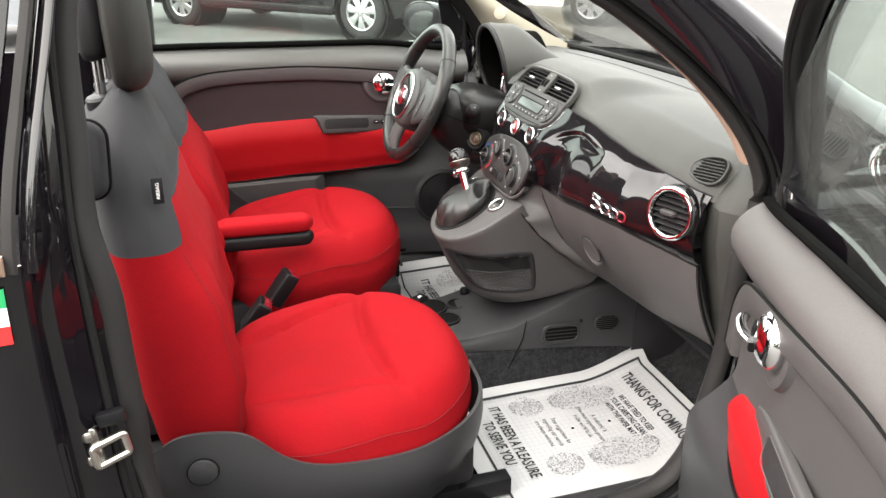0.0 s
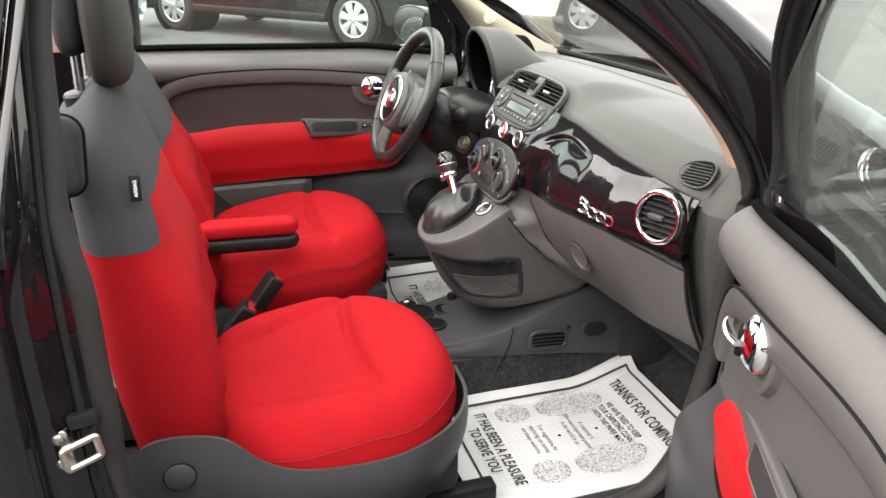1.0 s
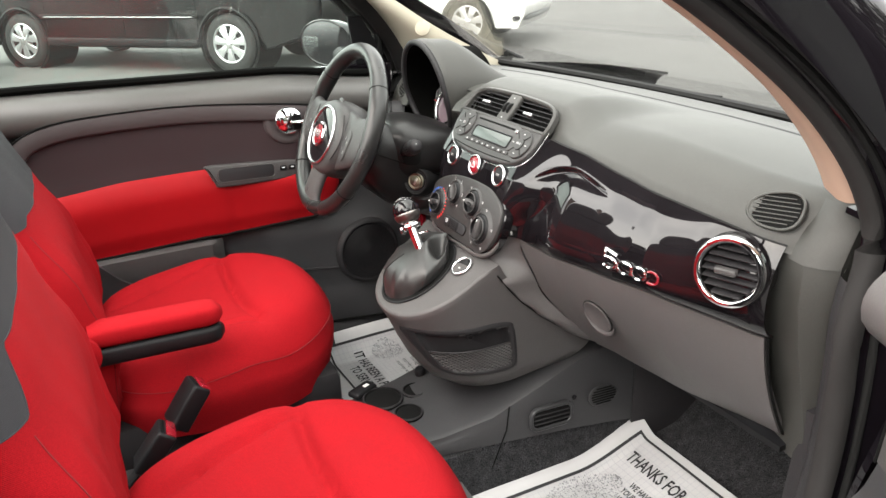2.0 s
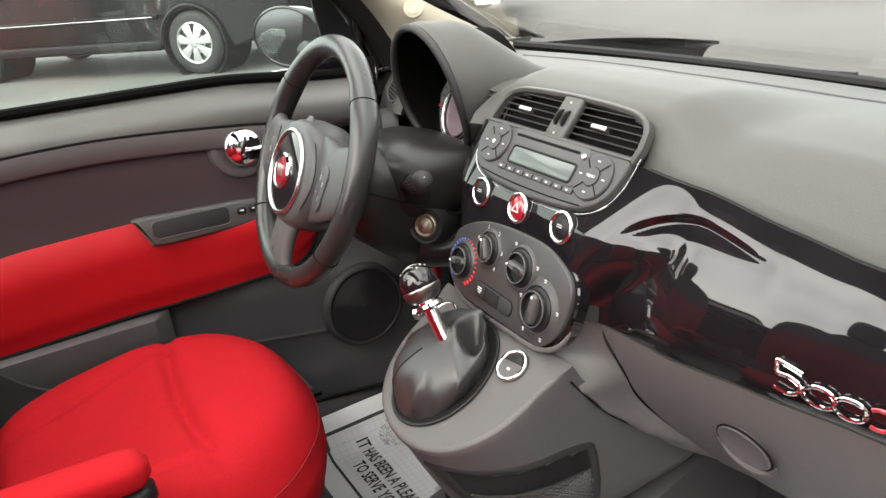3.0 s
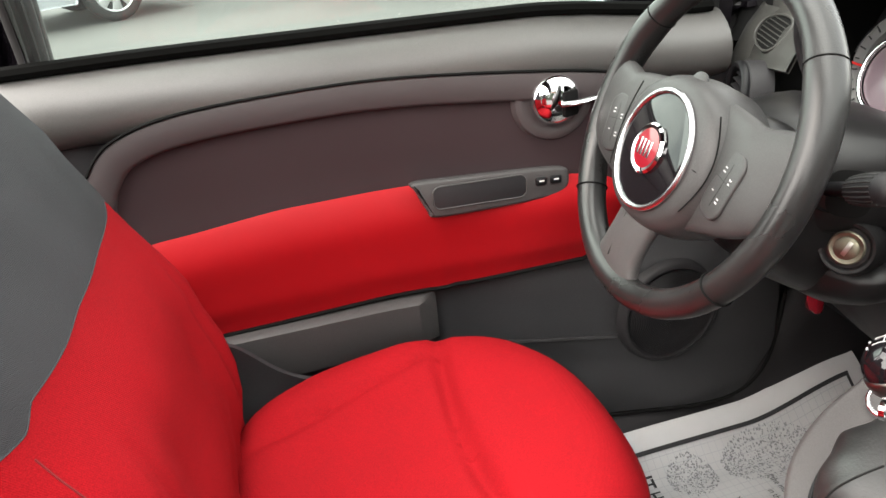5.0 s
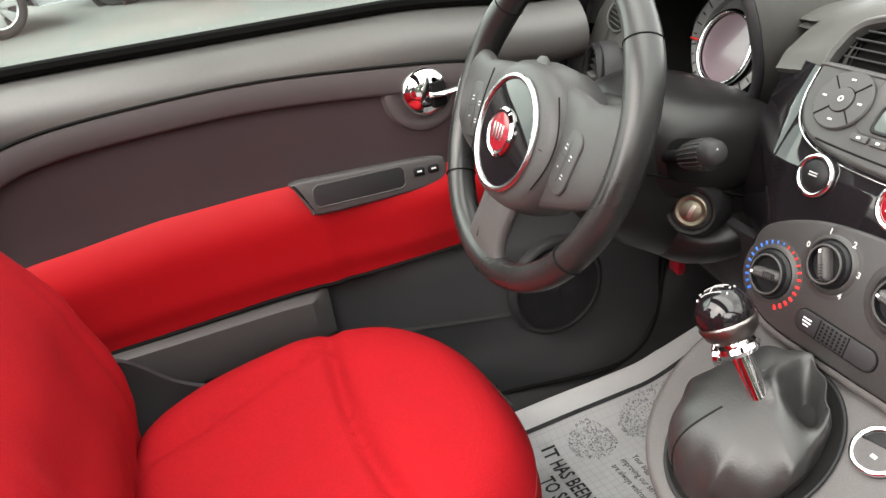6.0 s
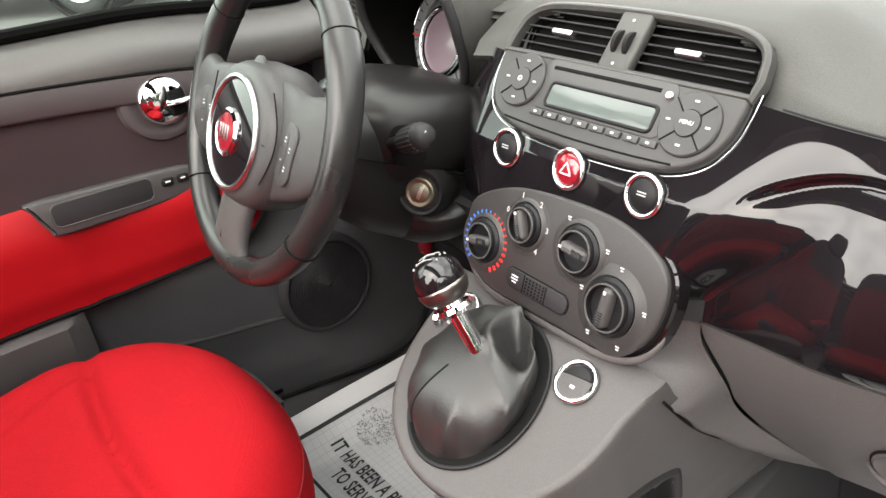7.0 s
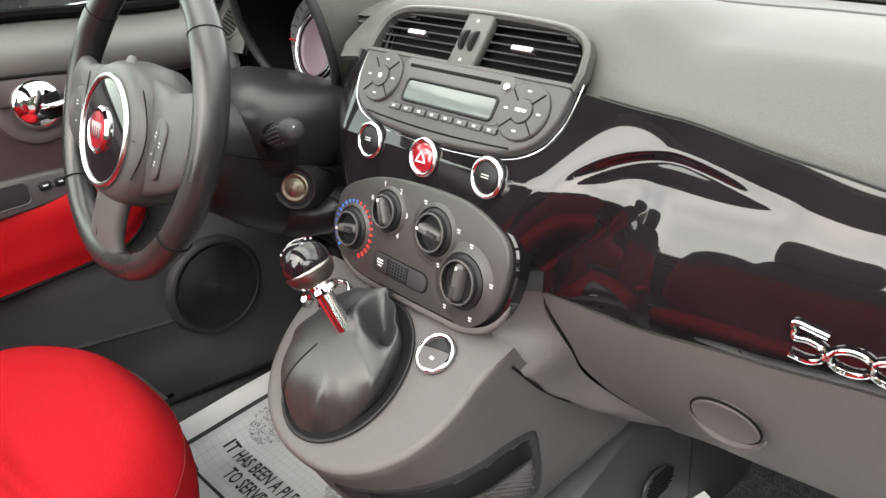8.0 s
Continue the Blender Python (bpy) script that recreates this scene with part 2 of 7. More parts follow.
def thing(name, at, label, category, group="", kind=""):
    """A top-level thing: an empty at its base."""
    ob = new(name)
    ob.empty_display_size = 0.05
    ob.location = at
    return tagged(ob, label, category, group, kind)


def under(name, bm, mat, parent, label="", sharp=38):
    """A part given in world coordinates, kept in place under a thing that stands elsewhere."""
    bm.transform(Matrix.Translation(-world_of(parent)))
    return part(name, bm, mat, parent, label, sharp)


def world_of(ob):
    p = Vector(ob.location)
    while ob.parent:
        ob = ob.parent
        p = p + Vector(ob.location)
    return p


def frame_at(o, n, up=(0, 0, 1)):
    """A local frame: z along n, y as near to up as it goes."""
    z = Vector(n).normalized()
    x = Vector(up).cross(z).normalized()
    y = z.cross(x)
    m = Matrix((x, y, z)).transposed().to_4x4()
    m.translation = Vector(o)
    return m


def loft(rings, closed=True, caps=True):
    bm = bmesh.new()
    vs = [[bm.verts.new(p) for p in r] for r in rings]
    n = len(vs[0])
    for a, b in zip(vs, vs[1:]):
        for i in range(n if closed else n - 1):
            j = (i + 1) % n
            bm.faces.new((a[i], a[j], b[j], b[i]))
    if caps and closed:
        bm.faces.new(vs[0][::-1])
        bm.faces.new(vs[-1])
    return bm


def sheet(f, nu, nv, thick=0.0, seen=(0.1, 0.0, 1.5)):
    """A surface f(u, v) over the unit square; a thickness makes it a solid shell that grows away from the point seen."""
    bm = loft([[f(i / nu, j / nv) for j in range(nv + 1)] for i in range(nu + 1)], closed=False)
    if thick:
        bm.normal_update()
        eye = Vector(seen)
        lean = sum(q.normal.dot(q.calc_center_median() - eye) * q.calc_area() for q in bm.faces)
        step = thick if lean > 0 else -thick
        front, edges = bm.faces[:], [e for e in bm.edges if e.is_boundary]
        back = {v: v.co + v.normal * step for v in bm.verts}
        back = {v: bm.verts.new(p) for v, p in back.items()}
        for q in front:
            bm.faces.new([back[v] for v in reversed(q.verts[:])])
        for e in edges:
            a, b = e.verts
            bm.faces.new((a, b, back[b], back[a]))
    return bm


def spline(points, n, closed=False):
    """n points along a smooth curve through the given ones."""
    p = [Vector(q) for q in points]
    k = len(p)
    out = []
    spans = k if closed else k - 1
    for s in range(n):
        u = s / (n if closed else n - 1) * spans
        i = min(int(u), spans - 1)
        f = u - i
        if closed:
            a, b, c, d = p[(i - 1) % k], p[i % k], p[(i + 1) % k], p[(i + 2) % k]
        else:
            b, c = p[i], p[i + 1]
            a = p[i - 1] if i else b * 2 - c
            d = p[i + 2] if i + 2 < k else c * 2 - b
        out.append(0.5 * (2 * b + (c - a) * f + (2 * a - 5 * b + 4 * c - d) * f * f + (3 * b - a - 3 * c + d) * f ** 3))
    return out


def tube(path, r, n=10, closed=False, flat=1.0, up=(0, 0, 1)):
    """A round or flattened bar along a path; r is a number or a function of 0..1."""
    p = [Vector(q) for q in path]
    k = len(p)
    rings = []
    for i in range(k):
        a, b = (p[i - 1], p[(i + 1) % k]) if closed else (p[max(i - 1, 0)], p[min(i + 1, k - 1)])
        t = (b - a).normalized()
        s = t.cross(Vector(up))
        s = s.normalized() if s.length > 1e-4 else t.cross(Vector((1, 0, 0))).normalized()
        w = s.cross(t)
        rad = r(i / (k - 1)) if callable(r) else r
        rings.append([p[i] + rad * (math.cos(q) * s + flat * math.sin(q) * w) for q in (2 * math.pi * j / n for j in range(n))])
    if closed:
        rings.append(rings[0])
        bm = loft(rings, True, False)
        bmesh.ops.remove_doubles(bm, verts=bm.verts, dist=1e-6)
        return bm
    return loft(rings)


def lathe(profile, m, n=32, sx=1.0, sy=1.0):
    """Profile of (radius, height) turned about the local z of m."""
    rings = [[m @ Vector((max(r, 1e-5) * sx * math.cos(a), max(r, 1e-5) * sy * math.sin(a), h)) for a in (2 * math.pi * j / n for j in range(n))] for r, h in profile]
    bm = loft(rings)
    bmesh.ops.remove_doubles(bm, verts=bm.verts, dist=2e-5)
    return bm


def ring(m, r, tube_r, n=40, k=10, sx=1.0, sy=1.0, flat=1.0):
    """A torus in the local xy plane of m."""
    rings = []
    for j in range(n + 1):
        a = 2 * math.pi * j / n
        rings.append([m @ Vector(((r + tube_r * math.cos(b)) * math.cos(a) * sx, (r + tube_r * math.cos(b)) * math.sin(a) * sy, tube_r * flat * math.sin(b)))
                      for b in (2 * math.pi * i / k for i in range(k))])
    bm = loft(rings, True, False)
    bmesh.ops.remove_doubles(bm, verts=bm.verts, dist=1e-6)
    return bm


def box(sx, sy, sz, m=Matrix(), bevel=0.004, seg=2):
    bm = bmesh.new()
    bmesh.ops.create_cube(bm, size=1, matrix=Matrix.Diagonal((sx, sy, sz, 1)))
    if bevel:
        bmesh.ops.bevel(bm, geom=bm.edges[:], offset=min(bevel, 0.49 * min(sx, sy, sz)), segments=seg, affect="EDGES", profile=0.5)
    bm.transform(m)
    return bm


def rrect(w, h, r, k=6):
    pts = []
    for cx, cy, a0 in ((w / 2 - r, h / 2 - r, 0), (-w / 2 + r, h / 2 - r, 90), (-w / 2 + r, -h / 2 + r, 180), (w / 2 - r, -h / 2 + r, 270)):
        for i in range(k + 1):
            a = radians(a0 + 90 * i / k)
            pts.append((cx + r * math.cos(a), cy + r * math.sin(a)))
    return pts


def inset(outline, d):
    """The outline drawn in by d towards its inside (counter-clockwise)."""
    n = len(outline)
    out = []
    for i in range(n):
        a, b, c = Vector(outline[i - 1]), Vector(outline[i]), Vector(outline[(i + 1) % n])
        e = (b - a).normalized() + (c - b).normalized() if (b - a).length > 1e-7 and (c - b).length > 1e-7 else (c - a)
        e = e.normalized()
        out.append((b.x - e.y * d, b.y + e.x * d))
    return out


def plate(outline, depth, m, edge=0.0015):
    """A flat plate with a rounded rim, its front depth proud of the local xy plane."""
    a = [m @ Vector((x, y, 0)) for x, y in outline]
    b = [m @ Vector((x, y, depth - edge)) for x, y in outline]
    c = [m @ Vector((x, y, depth - 0.3 * edge)) for x, y in inset(outline, edge * 0.45)]
    d = [m @ Vector((x, y, depth)) for x, y in inset(outline, edge * 1.3)]
    return loft([a, b, c, d])


def frame_plate(outline, width, depth, m, edge=0.001):
    """A rim of the given width round an outline."""
    q = inset(outline, width)
    rings = [[m @ Vector((x, y, 0)) for x, y in outline], [m @ Vector((x, y, depth - edge)) for x, y in outline],
             [m @ Vector((x, y, depth)) for x, y in inset(outline, edge)], [m @ Vector((x, y, depth)) for x, y in inset(outline, width - edge)],
             [m @ Vector((x, y, depth - edge)) for x, y in q], [m @ Vector((x, y, 0)) for x, y in q]]
    rings.append(rings[0])
    bm = loft(rings, True, False)
    bmesh.ops.remove_doubles(bm, verts=bm.verts, dist=1e-6)
    return bm


def join(*bms):
    """One bmesh out of several."""
    out = bmesh.new()
    for b in bms:
        me = bpy.data.meshes.new("tmp")
        b.to_mesh(me)
        b.free()
        out.from_mesh(me)
        bpy.data.meshes.remove(me)
    return out


def letters(text, size, bend, align="CENTER", bold=0.0, squeeze=1.0, depth=0.0):
    """Lettering as a bmesh in the built-in font; bend takes the flat x, y of each vertex to its place."""
    cu = bpy.data.curves.new("lettering", "FONT")
    cu.body, cu.size, cu.align_x, cu.align_y, cu.offset, cu.resolution_u = text, size, align, "CENTER", bold, 2
    cu.extrude = depth
    ob = new("lettering", cu)
    me = bpy.data.meshes.new_from_object(ob.evaluated_get(bpy.context.evaluated_depsgraph_get()))
    bm = bmesh.new()
    bm.from_mesh(me)
    bpy.data.meshes.remove(me)
    bpy.data.objects.remove(ob)
    for v in bm.verts:
        v.co = bend(v.co.x * squeeze, v.co.y, v.co.z)
    return bm


def smooth(a, b, x):
    t = min(1.0, max(0.0, (x - a) / (b - a)))
    return t * t * (3 - 2 * t)


def curve_at(table, x):
    """Smooth-ish look-up in rows (x, a, b, ...)."""
    if x <= table[0][0]:
        return table[0][1:]
    for r, s in zip(table, table[1:]):
        if x <= s[0]:
            f = smooth(r[0], s[0], x) * 0.4 + (x - r[0]) / (s[0] - r[0]) * 0.6
            return tuple(p + (q - p) * f for p, q in zip(r[1:], s[1:]))
    return table[-1][1:]

# ---- the car's shell: floor, sills, pillars, roof ----
FLOOR_Z = 0.28


def carpet_z(x, y):
    """Height of the carpet: it climbs the tunnel's flanks and the toe board."""
    side = 0.125 * smooth(0.166, 0.150, abs(y)) * smooth(0.10, 0.25, x)
    toe = 0.05 * smooth(0.58, 0.80, x) + 0.50 * smooth(0.78, 1.1, x) ** 1.3
    return FLOOR_Z + (side ** 4 + toe ** 4) ** 0.25


def floor_tray():
    """Carpeted floor with a rising toe board in front and a heel kick-up behind the seats."""
    def f(u, v):
        x = -1.1 + 2.15 * u
        y = -0.70 + 1.40 * v
        z = carpet_z(x, y) + 0.22 * smooth(-0.45, -0.6, x) + 0.10 * smooth(0.64, 0.72, abs(y))
        return Vector((x, y, z + 0.004 * noise.noise(Vector((x * 9, y * 9, 0)))))
    bm = sheet(f, 60, 40, 0.03)
    return tagged(part("floor", bm, CARPET), "dark grey speckled carpet on the car floor", "floor", kind="structure")


floor_tray()

# carpet fibres where the carpet shows between mat and tunnel
def carpet_tufts():
    rng = random.Random(4)
    bm = bmesh.new()
    for _ in range(9000):
        x, y = rng.uniform(0.22, 0.98), rng.uniform(-0.60, -0.10)
        z = carpet_z(x, y)
        a, l = rng.uniform(0, 6.28), rng.uniform(0.003, 0.007)
        p = Vector((x, y, z - 0.001))
        d = Vector((math.cos(a), math.sin(a), 0)) * 0.0012
        q = p + Vector((rng.uniform(-0.004, 0.004), rng.uniform(-0.004, 0.004), l))
        bm.faces.new([bm.verts.new(p - d), bm.verts.new(p + d), bm.verts.new(q)])
    return tagged(part("carpet_pile", bm, CARPET), "short dark carpet pile in the footwell", "carpet", kind="stuff")


carpet_tufts()

# the line of the door opening, from the sill round the windscreen pillar and the roof rail to the rear pillar
OPENING = [(-0.15, 0.735, 0.455), (0.15, 0.735, 0.452), (0.40, 0.732, 0.456), (0.485, 0.728, 0.505), (0.522, 0.722, 0.62), (0.545, 0.715, 0.74), (0.552, 0.705, 0.88),
           (0.527, 0.695, 1.01), (0.462, 0.672, 1.112), (0.362, 0.635, 1.205), (0.235, 0.598, 1.288), (0.06, 0.565, 1.362), (-0.14, 0.552, 1.392), (-0.29, 0.568, 1.372),
           (-0.348, 0.62, 1.28), (-0.357, 0.685, 1.12), (-0.360, 0.722, 0.98), (-0.357, 0.735, 0.82), (-0.352, 0.74, 0.67), (-0.325, 0.74, 0.54), (-0.25, 0.737, 0.475)]


def opening_path(side, n=140, grow=0.0, out=0.0):
    """The opening's line on one side, moved outwards in its own plane by grow and out of the car by out."""
    p = spline(OPENING, n, closed=True)
    c = Vector((0.08, 0.66, 0.88))
    res = []
    for i in range(n):
        t = (p[(i + 1) % n] - p[i - 1]).normalized()
        nrm = Vector((t.z, 0, -t.x))
        if nrm.dot(p[i] - c) < 0:
            nrm = -nrm
        front = smooth(0.85, 1.0, p[i].z) * smooth(0.0, 0.3, p[i].x)
        rear = smooth(0.95, 1.06, p[i].z) * smooth(-0.2, -0.3, p[i].x)
        if grow > 0:
            grown = grow * (1 - 0.55 * rear - (0.45 * front if side < 0 else 0.0))
        else:
            grown = grow
        q = p[i] + nrm.normalized() * grown
        q.x += (0.045 if side < 0 else 0.080) * front - (0.018 * rear if side < 0 else 0.0)
        res.append(Vector((q.x, (q.y + out) * side, q.z)))
    return res


def body_side(side):
    """Painted aperture ring, inner trim, rubber seal and skin of one side of the car."""
    n = 140
    body = thing("car_body", (0, 0.75 * side, 0.2), "gloss black painted side of a small car round the door opening", "car body", kind="structure")
    rows = [opening_path(side, n, g, o) for g, o in ((0.010, -0.012), (0.008, 0.0), (0.012, 0.012), (0.030, 0.020), (0.040, 0.034), (0.062, 0.046), (0.075, 0.047))]
    under("aperture_frame", loft([[r[i] for r in rows] for i in list(range(n)) + [0]], closed=False), PAINT, body)
    under("door_seal", tube(opening_path(side, n, 0.004, 0.004), 0.0160, 12, closed=True, flat=0.7), SEAL, body, "soft dark grey rubber door seal")
    under("seal_lip", tube(opening_path(side, n, 0.027, 0.022), 0.005, 8, closed=True), RUBBER, body)
    inner = [opening_path(side, n, g, o) for g, o in ((0.0, -0.008), (0.004, -0.018), (0.012, -0.028), (0.03, -0.034))]
    low = [i for i in range(n) if rows[0][i].z < 0.93 and rows[0][i].x > -0.1]
    under("opening_trim", loft([[r[i] for r in inner] for i in low], closed=False), DARK, body)
    return body


BODY = {s: body_side(s) for s in (-1, 1)}


def sill(side):
    """Wide plastic scuff plate along the sill, swept up into the kick panel at the front."""
    top = [(-0.34, 0.50), (-0.25, 0.452), (-0.1, 0.437), (0.2, 0.434), (0.42, 0.432), (0.52, 0.438), (0.562, 0.465), (0.580, 0.53), (0.588, 0.60), (0.594, 0.655)]
    path = spline([(x, 0, z) for x, z in top], 50)
    rings = []
    for i, p in enumerate(path):
        f = i / 49
        up = smooth(0.62, 0.85, f)
        w = 0.034 + 0.034 * up
        rings.append([Vector((p.x + 0.02 * up, side * y, p.z + dz)) for y, dz in
                      ((0.728, -0.005), (0.722, 0.004), (0.712, 0.007), (0.70 - 0.4 * w, 0.004), (0.70 - 0.8 * w, -0.003), (0.70 - w, -0.012), (0.694 - w, -0.03), (0.692 - w, -0.14), (0.728, -0.14))])
    ob = under("sill_trim", loft(rings), DARK, BODY[side], "dark grey plastic sill trim")
    return ob


for s in (-1, 1):
    sill(s)
    # seam between sill trim and pillar trim, and the kick panel in front of it
    def kick(u, v, s=s):
        x = 0.585 + 0.415 * u
        z = 0.30 + (0.42 + 0.0 * u) * v
        return Vector((x, s * (0.655 - 0.015 * smooth(0.5, 1.0, x) + 0.012 * math.sin(3 * v)), z))
    under("kick_panel", sheet(kick, 20, 12, 0.012), DARK, BODY[s])
    if s > 0:
        # inner sill lining that slopes down to the carpet beside the driver
        def lining(u, v):
            x = -0.15 + 1.0 * u
            rise = 0.22 * smooth(0.55, 0.80, x)
            y = 0.628 - 0.066 * v ** 0.8 - 0.012 * math.sin(math.pi * v)
            return Vector((x, y, 0.352 + rise - (0.072 + rise) * v ** 1.3))
        under("sill_lining", sheet(lining, 40, 12, 0.008), DARK, BODY[s], "dark grey plastic sill lining")


def pillar_trim(side, mat):
    """Inner cover of the windscreen pillar."""
    base = [(0.93, 0.66, 0.985), (0.83, 0.648, 1.035), (0.70, 0.632, 1.105), (0.56, 0.608, 1.19), (0.40, 0.578, 1.275), (0.24, 0.545, 1.345), (0.10, 0.52, 1.385)]
    edge = [(0.585, 0.672, 0.92), (0.572, 0.672, 1.0), (0.505, 0.652, 1.105), (0.405, 0.618, 1.198), (0.285, 0.585, 1.28), (0.15, 0.555, 1.345), (0.05, 0.535, 1.385)]
    edge = [(x + 0.025 * smooth(0.45, 0.52, x) * (side > 0), y, z if side > 0 else max(0.985, z)) for x, y, z in edge]
    edge = [(x + (0.035 if side < 0 else 0.055) * smooth(0.0, 0.3, x), y, z) for x, y, z in edge]
    a, b = spline(base, 30), spline(edge, 30)

    def f(u, v):
        i = min(29, int(round(u * 29)))
        p = a[i].lerp(b[i], v)
        p = p + Vector((-0.01, -0.018, 0.0)) * math.sin(math.pi * v)
        return Vector((p.x, p.y * side, p.z))
    return under("pillar_trim", sheet(f, 29, 14, 0.008), mat, BODY[side], "cloth-grained windscreen pillar trim")


def pillar_strip(side, mat):
    """Cloth-grained return of the pillar trim beside the door seal."""
    n = 140
    rows = [opening_path(side, n, g, o) for g, o in ((0.006, -0.008), (0.0, -0.011), (-0.003, -0.016), (-0.004, -0.022), (-0.002, -0.034), (0.020, -0.060))]
    idx = [i for i in range(n) if rows[0][i].x > 0.02 and rows[0][i].z > (1.015 if side < 0 else 0.93)]
    return under("pillar_strip", loft([[r[i] for r in rows] for i in idx], closed=False), mat, BODY[side], "narrow pillar strip beside the door seal")


pillar_strip(-1, TAN)
pillar_strip(1, RUBBER)
pillar_trim(-1, TAN)
pillar_trim(1, CREAM)
for k, (r, h) in enumerate(((0.017, 0.003), (0.012, 0.005), (0.007, 0.006))):
    m = frame_at((0.648, 0.592, 1.105), (-0.55, -0.75, 0.35))
    under("grommet_ring", ring(m @ Matrix.Translation((0, 0, h)), r, 0.0009, 32, 8), CREAM, BODY[1])
under("grommet_cap", lathe([(0.019, -0.006), (0.019, 0.001), (0.015, 0.003), (0.008, 0.004), (0, 0.004)], frame_at((0.648, 0.592, 1.105), (-0.55, -0.75, 0.35))), CREAM, BODY[1])


def pillar_skin(side):
    """Painted outer face of the windscreen pillar, down to the scuttle."""
    outer = [(0.60, 0.742, 0.97), (0.565, 0.735, 1.05), (0.50, 0.715, 1.13), (0.40, 0.68, 1.225), (0.27, 0.643, 1.31), (0.10, 0.612, 1.385), (-0.12, 0.60, 1.43)]
    front = [(1.02, 0.70, 0.985), (0.86, 0.69, 1.06), (0.72, 0.672, 1.135), (0.57, 0.645, 1.22), (0.40, 0.61, 1.31), (0.22, 0.57, 1.39), (0.02, 0.54, 1.435)]
    a, b = spline(outer, 30), spline(front, 30)

    def f(u, v):
        i = min(29, int(round(u * 29)))
        p = a[i].lerp(b[i], v) + Vector((0.006, 0.030, 0.050)) * math.sin(math.pi * v ** 0.55)
        return Vector((p.x, p.y * side, p.z))
    return under("pillar_skin", sheet(f, 29, 12, 0.006), PAINT, BODY[side])


for s in (-1, 1):
    pillar_skin(s)
    # front wing and scuttle end below the pillar foot
    def wing(u, v, s=s):
        x = 0.60 + 0.95 * u
        y = 0.752 + 0.035 * math.sin(2.4 * u) - 0.16 * (1 - v) ** 2
        z = 0.30 + 0.69 * (1 - (v - 0) ** 2) - 0.10 * u * u
        return Vector((x, s * (0.752 + 0.04 * math.sin(2.4 * u) - 0.10 * (1 - v) ** 3), z))
    under("front_wing", sheet(wing, 24, 16, 0.008), PAINT, BODY[s], "gloss black front wing")


def rear_quarter(side):
    """Skin behind the door opening: shut-line folds, painted panel and lower sill."""
    def f(u, v):
        z = 0.30 + 1.10 * v
        lean = 0.09 * smooth(1.0, 1.45, z)
        x0 = -0.405 - 0.03 * math.sin(3 * v) + 0.05 * smooth(1.0, 1.4, z)
        x = x0 - 0.62 * u
        fold = 0.010 * math.sin(26 * u) * math.exp(-6 * u)
        bulge = 0.035 * math.sin(math.pi * min(1, v * 1.25)) - 0.03 * u * u
        return Vector((x, side * (0.765 + bulge + fold - lean), z))
    under("quarter_panel", sheet(lambda u, v: f(u, v * 0.66), 40, 30, 0.006), PAINT, BODY[side], "gloss black rear quarter panel")

    def jamb(u, v):
        z = 0.32 + 1.05 * v
        p = [q for q in opening_path(side, 140, 0.075, 0.047) if q.x < -0.2]
        q = min(p, key=lambda w: abs(w.z - z))
        e = f(0.0, (z - 0.30) / 1.10)
        w = q.lerp(e, u)
        w.y += side * (0.010 * math.sin(9 * u) + 0.012 * math.sin(math.pi * u))
        w.z = z
        return w
    under("door_jamb", sheet(jamb, 16, 50, 0.004), PAINT, BODY[side], "gloss black folded door jamb")
    return f


quarter = rear_quarter(-1)
rear_quarter(1)
# cloth-grained trim of the rear pillar behind the driver's window
under("rear_pillar_trim", sheet(lambda u, v: Vector((-0.60 + 0.105 * u + 0.06 * v, 0.672 - 0.10 * v - 0.012 * math.sin(math.pi * u), 1.035 + 0.34 * v)), 10, 16, 0.008), TAN, BODY[1], "tan cloth-grained rear pillar trim")


def quarter_window():
    w = thing("window_1", (-0.5, -0.78, 1.0), "dark tinted rear side window with a grey strip", "window", kind="structure")

    def pane(u, v):
        z = 1.035 + 0.30 * v
        p = quarter(0.05 + 0.9 * u, (z - 0.30) / 1.10)
        return Vector((p.x, p.y + 0.004, z))
    under("pane", sheet(pane, 12, 12, 0.004), TINT, w)
    strip = []
    for i in range(14):
        z = 1.02 + 0.30 * i / 13
        p = quarter(0.028, (z - 0.30) / 1.10)
        strip.append((p.x + 0.004, p.y - 0.004, z))
    under("window_strip", tube(strip, 0.009, 8, flat=0.5), SEAL, w, "grey rubber window strip")
    strip2 = [(x + 0.020, y - 0.002, z) for x, y, z in strip]
    under("window_strip", tube(strip2, 0.009, 8, flat=0.4), GLOSS, w)
    sill_path = [quarter(u, (1.03 - 0.30) / 1.10) + Vector((0, -0.006, 0)) for u in (0.03, 0.2, 0.4, 0.6, 0.9)]
    under("window_sill", tube(sill_path, 0.014, 10, flat=0.8), TAN, w, "tan moulding under the rear window")
    return w


quarter_window()


def flag_sticker():
    st = thing("flag_sticker", (-0.47, -0.80, 0.95), "small green, white and red striped sticker on black paint", "sticker")
    for k, mat in enumerate((GREENF, WHITE, REDPRINT)):
        def f(u, v, k=k):
            z = 1.008 - 0.021 * (k + v)
            p = quarter(0.033 + 0.06 * u, (z - 0.30) / 1.10)
            return Vector((p.x, p.y - 0.011, z))
        under("stripe", sheet(f, 6, 3, 0.001), mat, st)


flag_sticker()


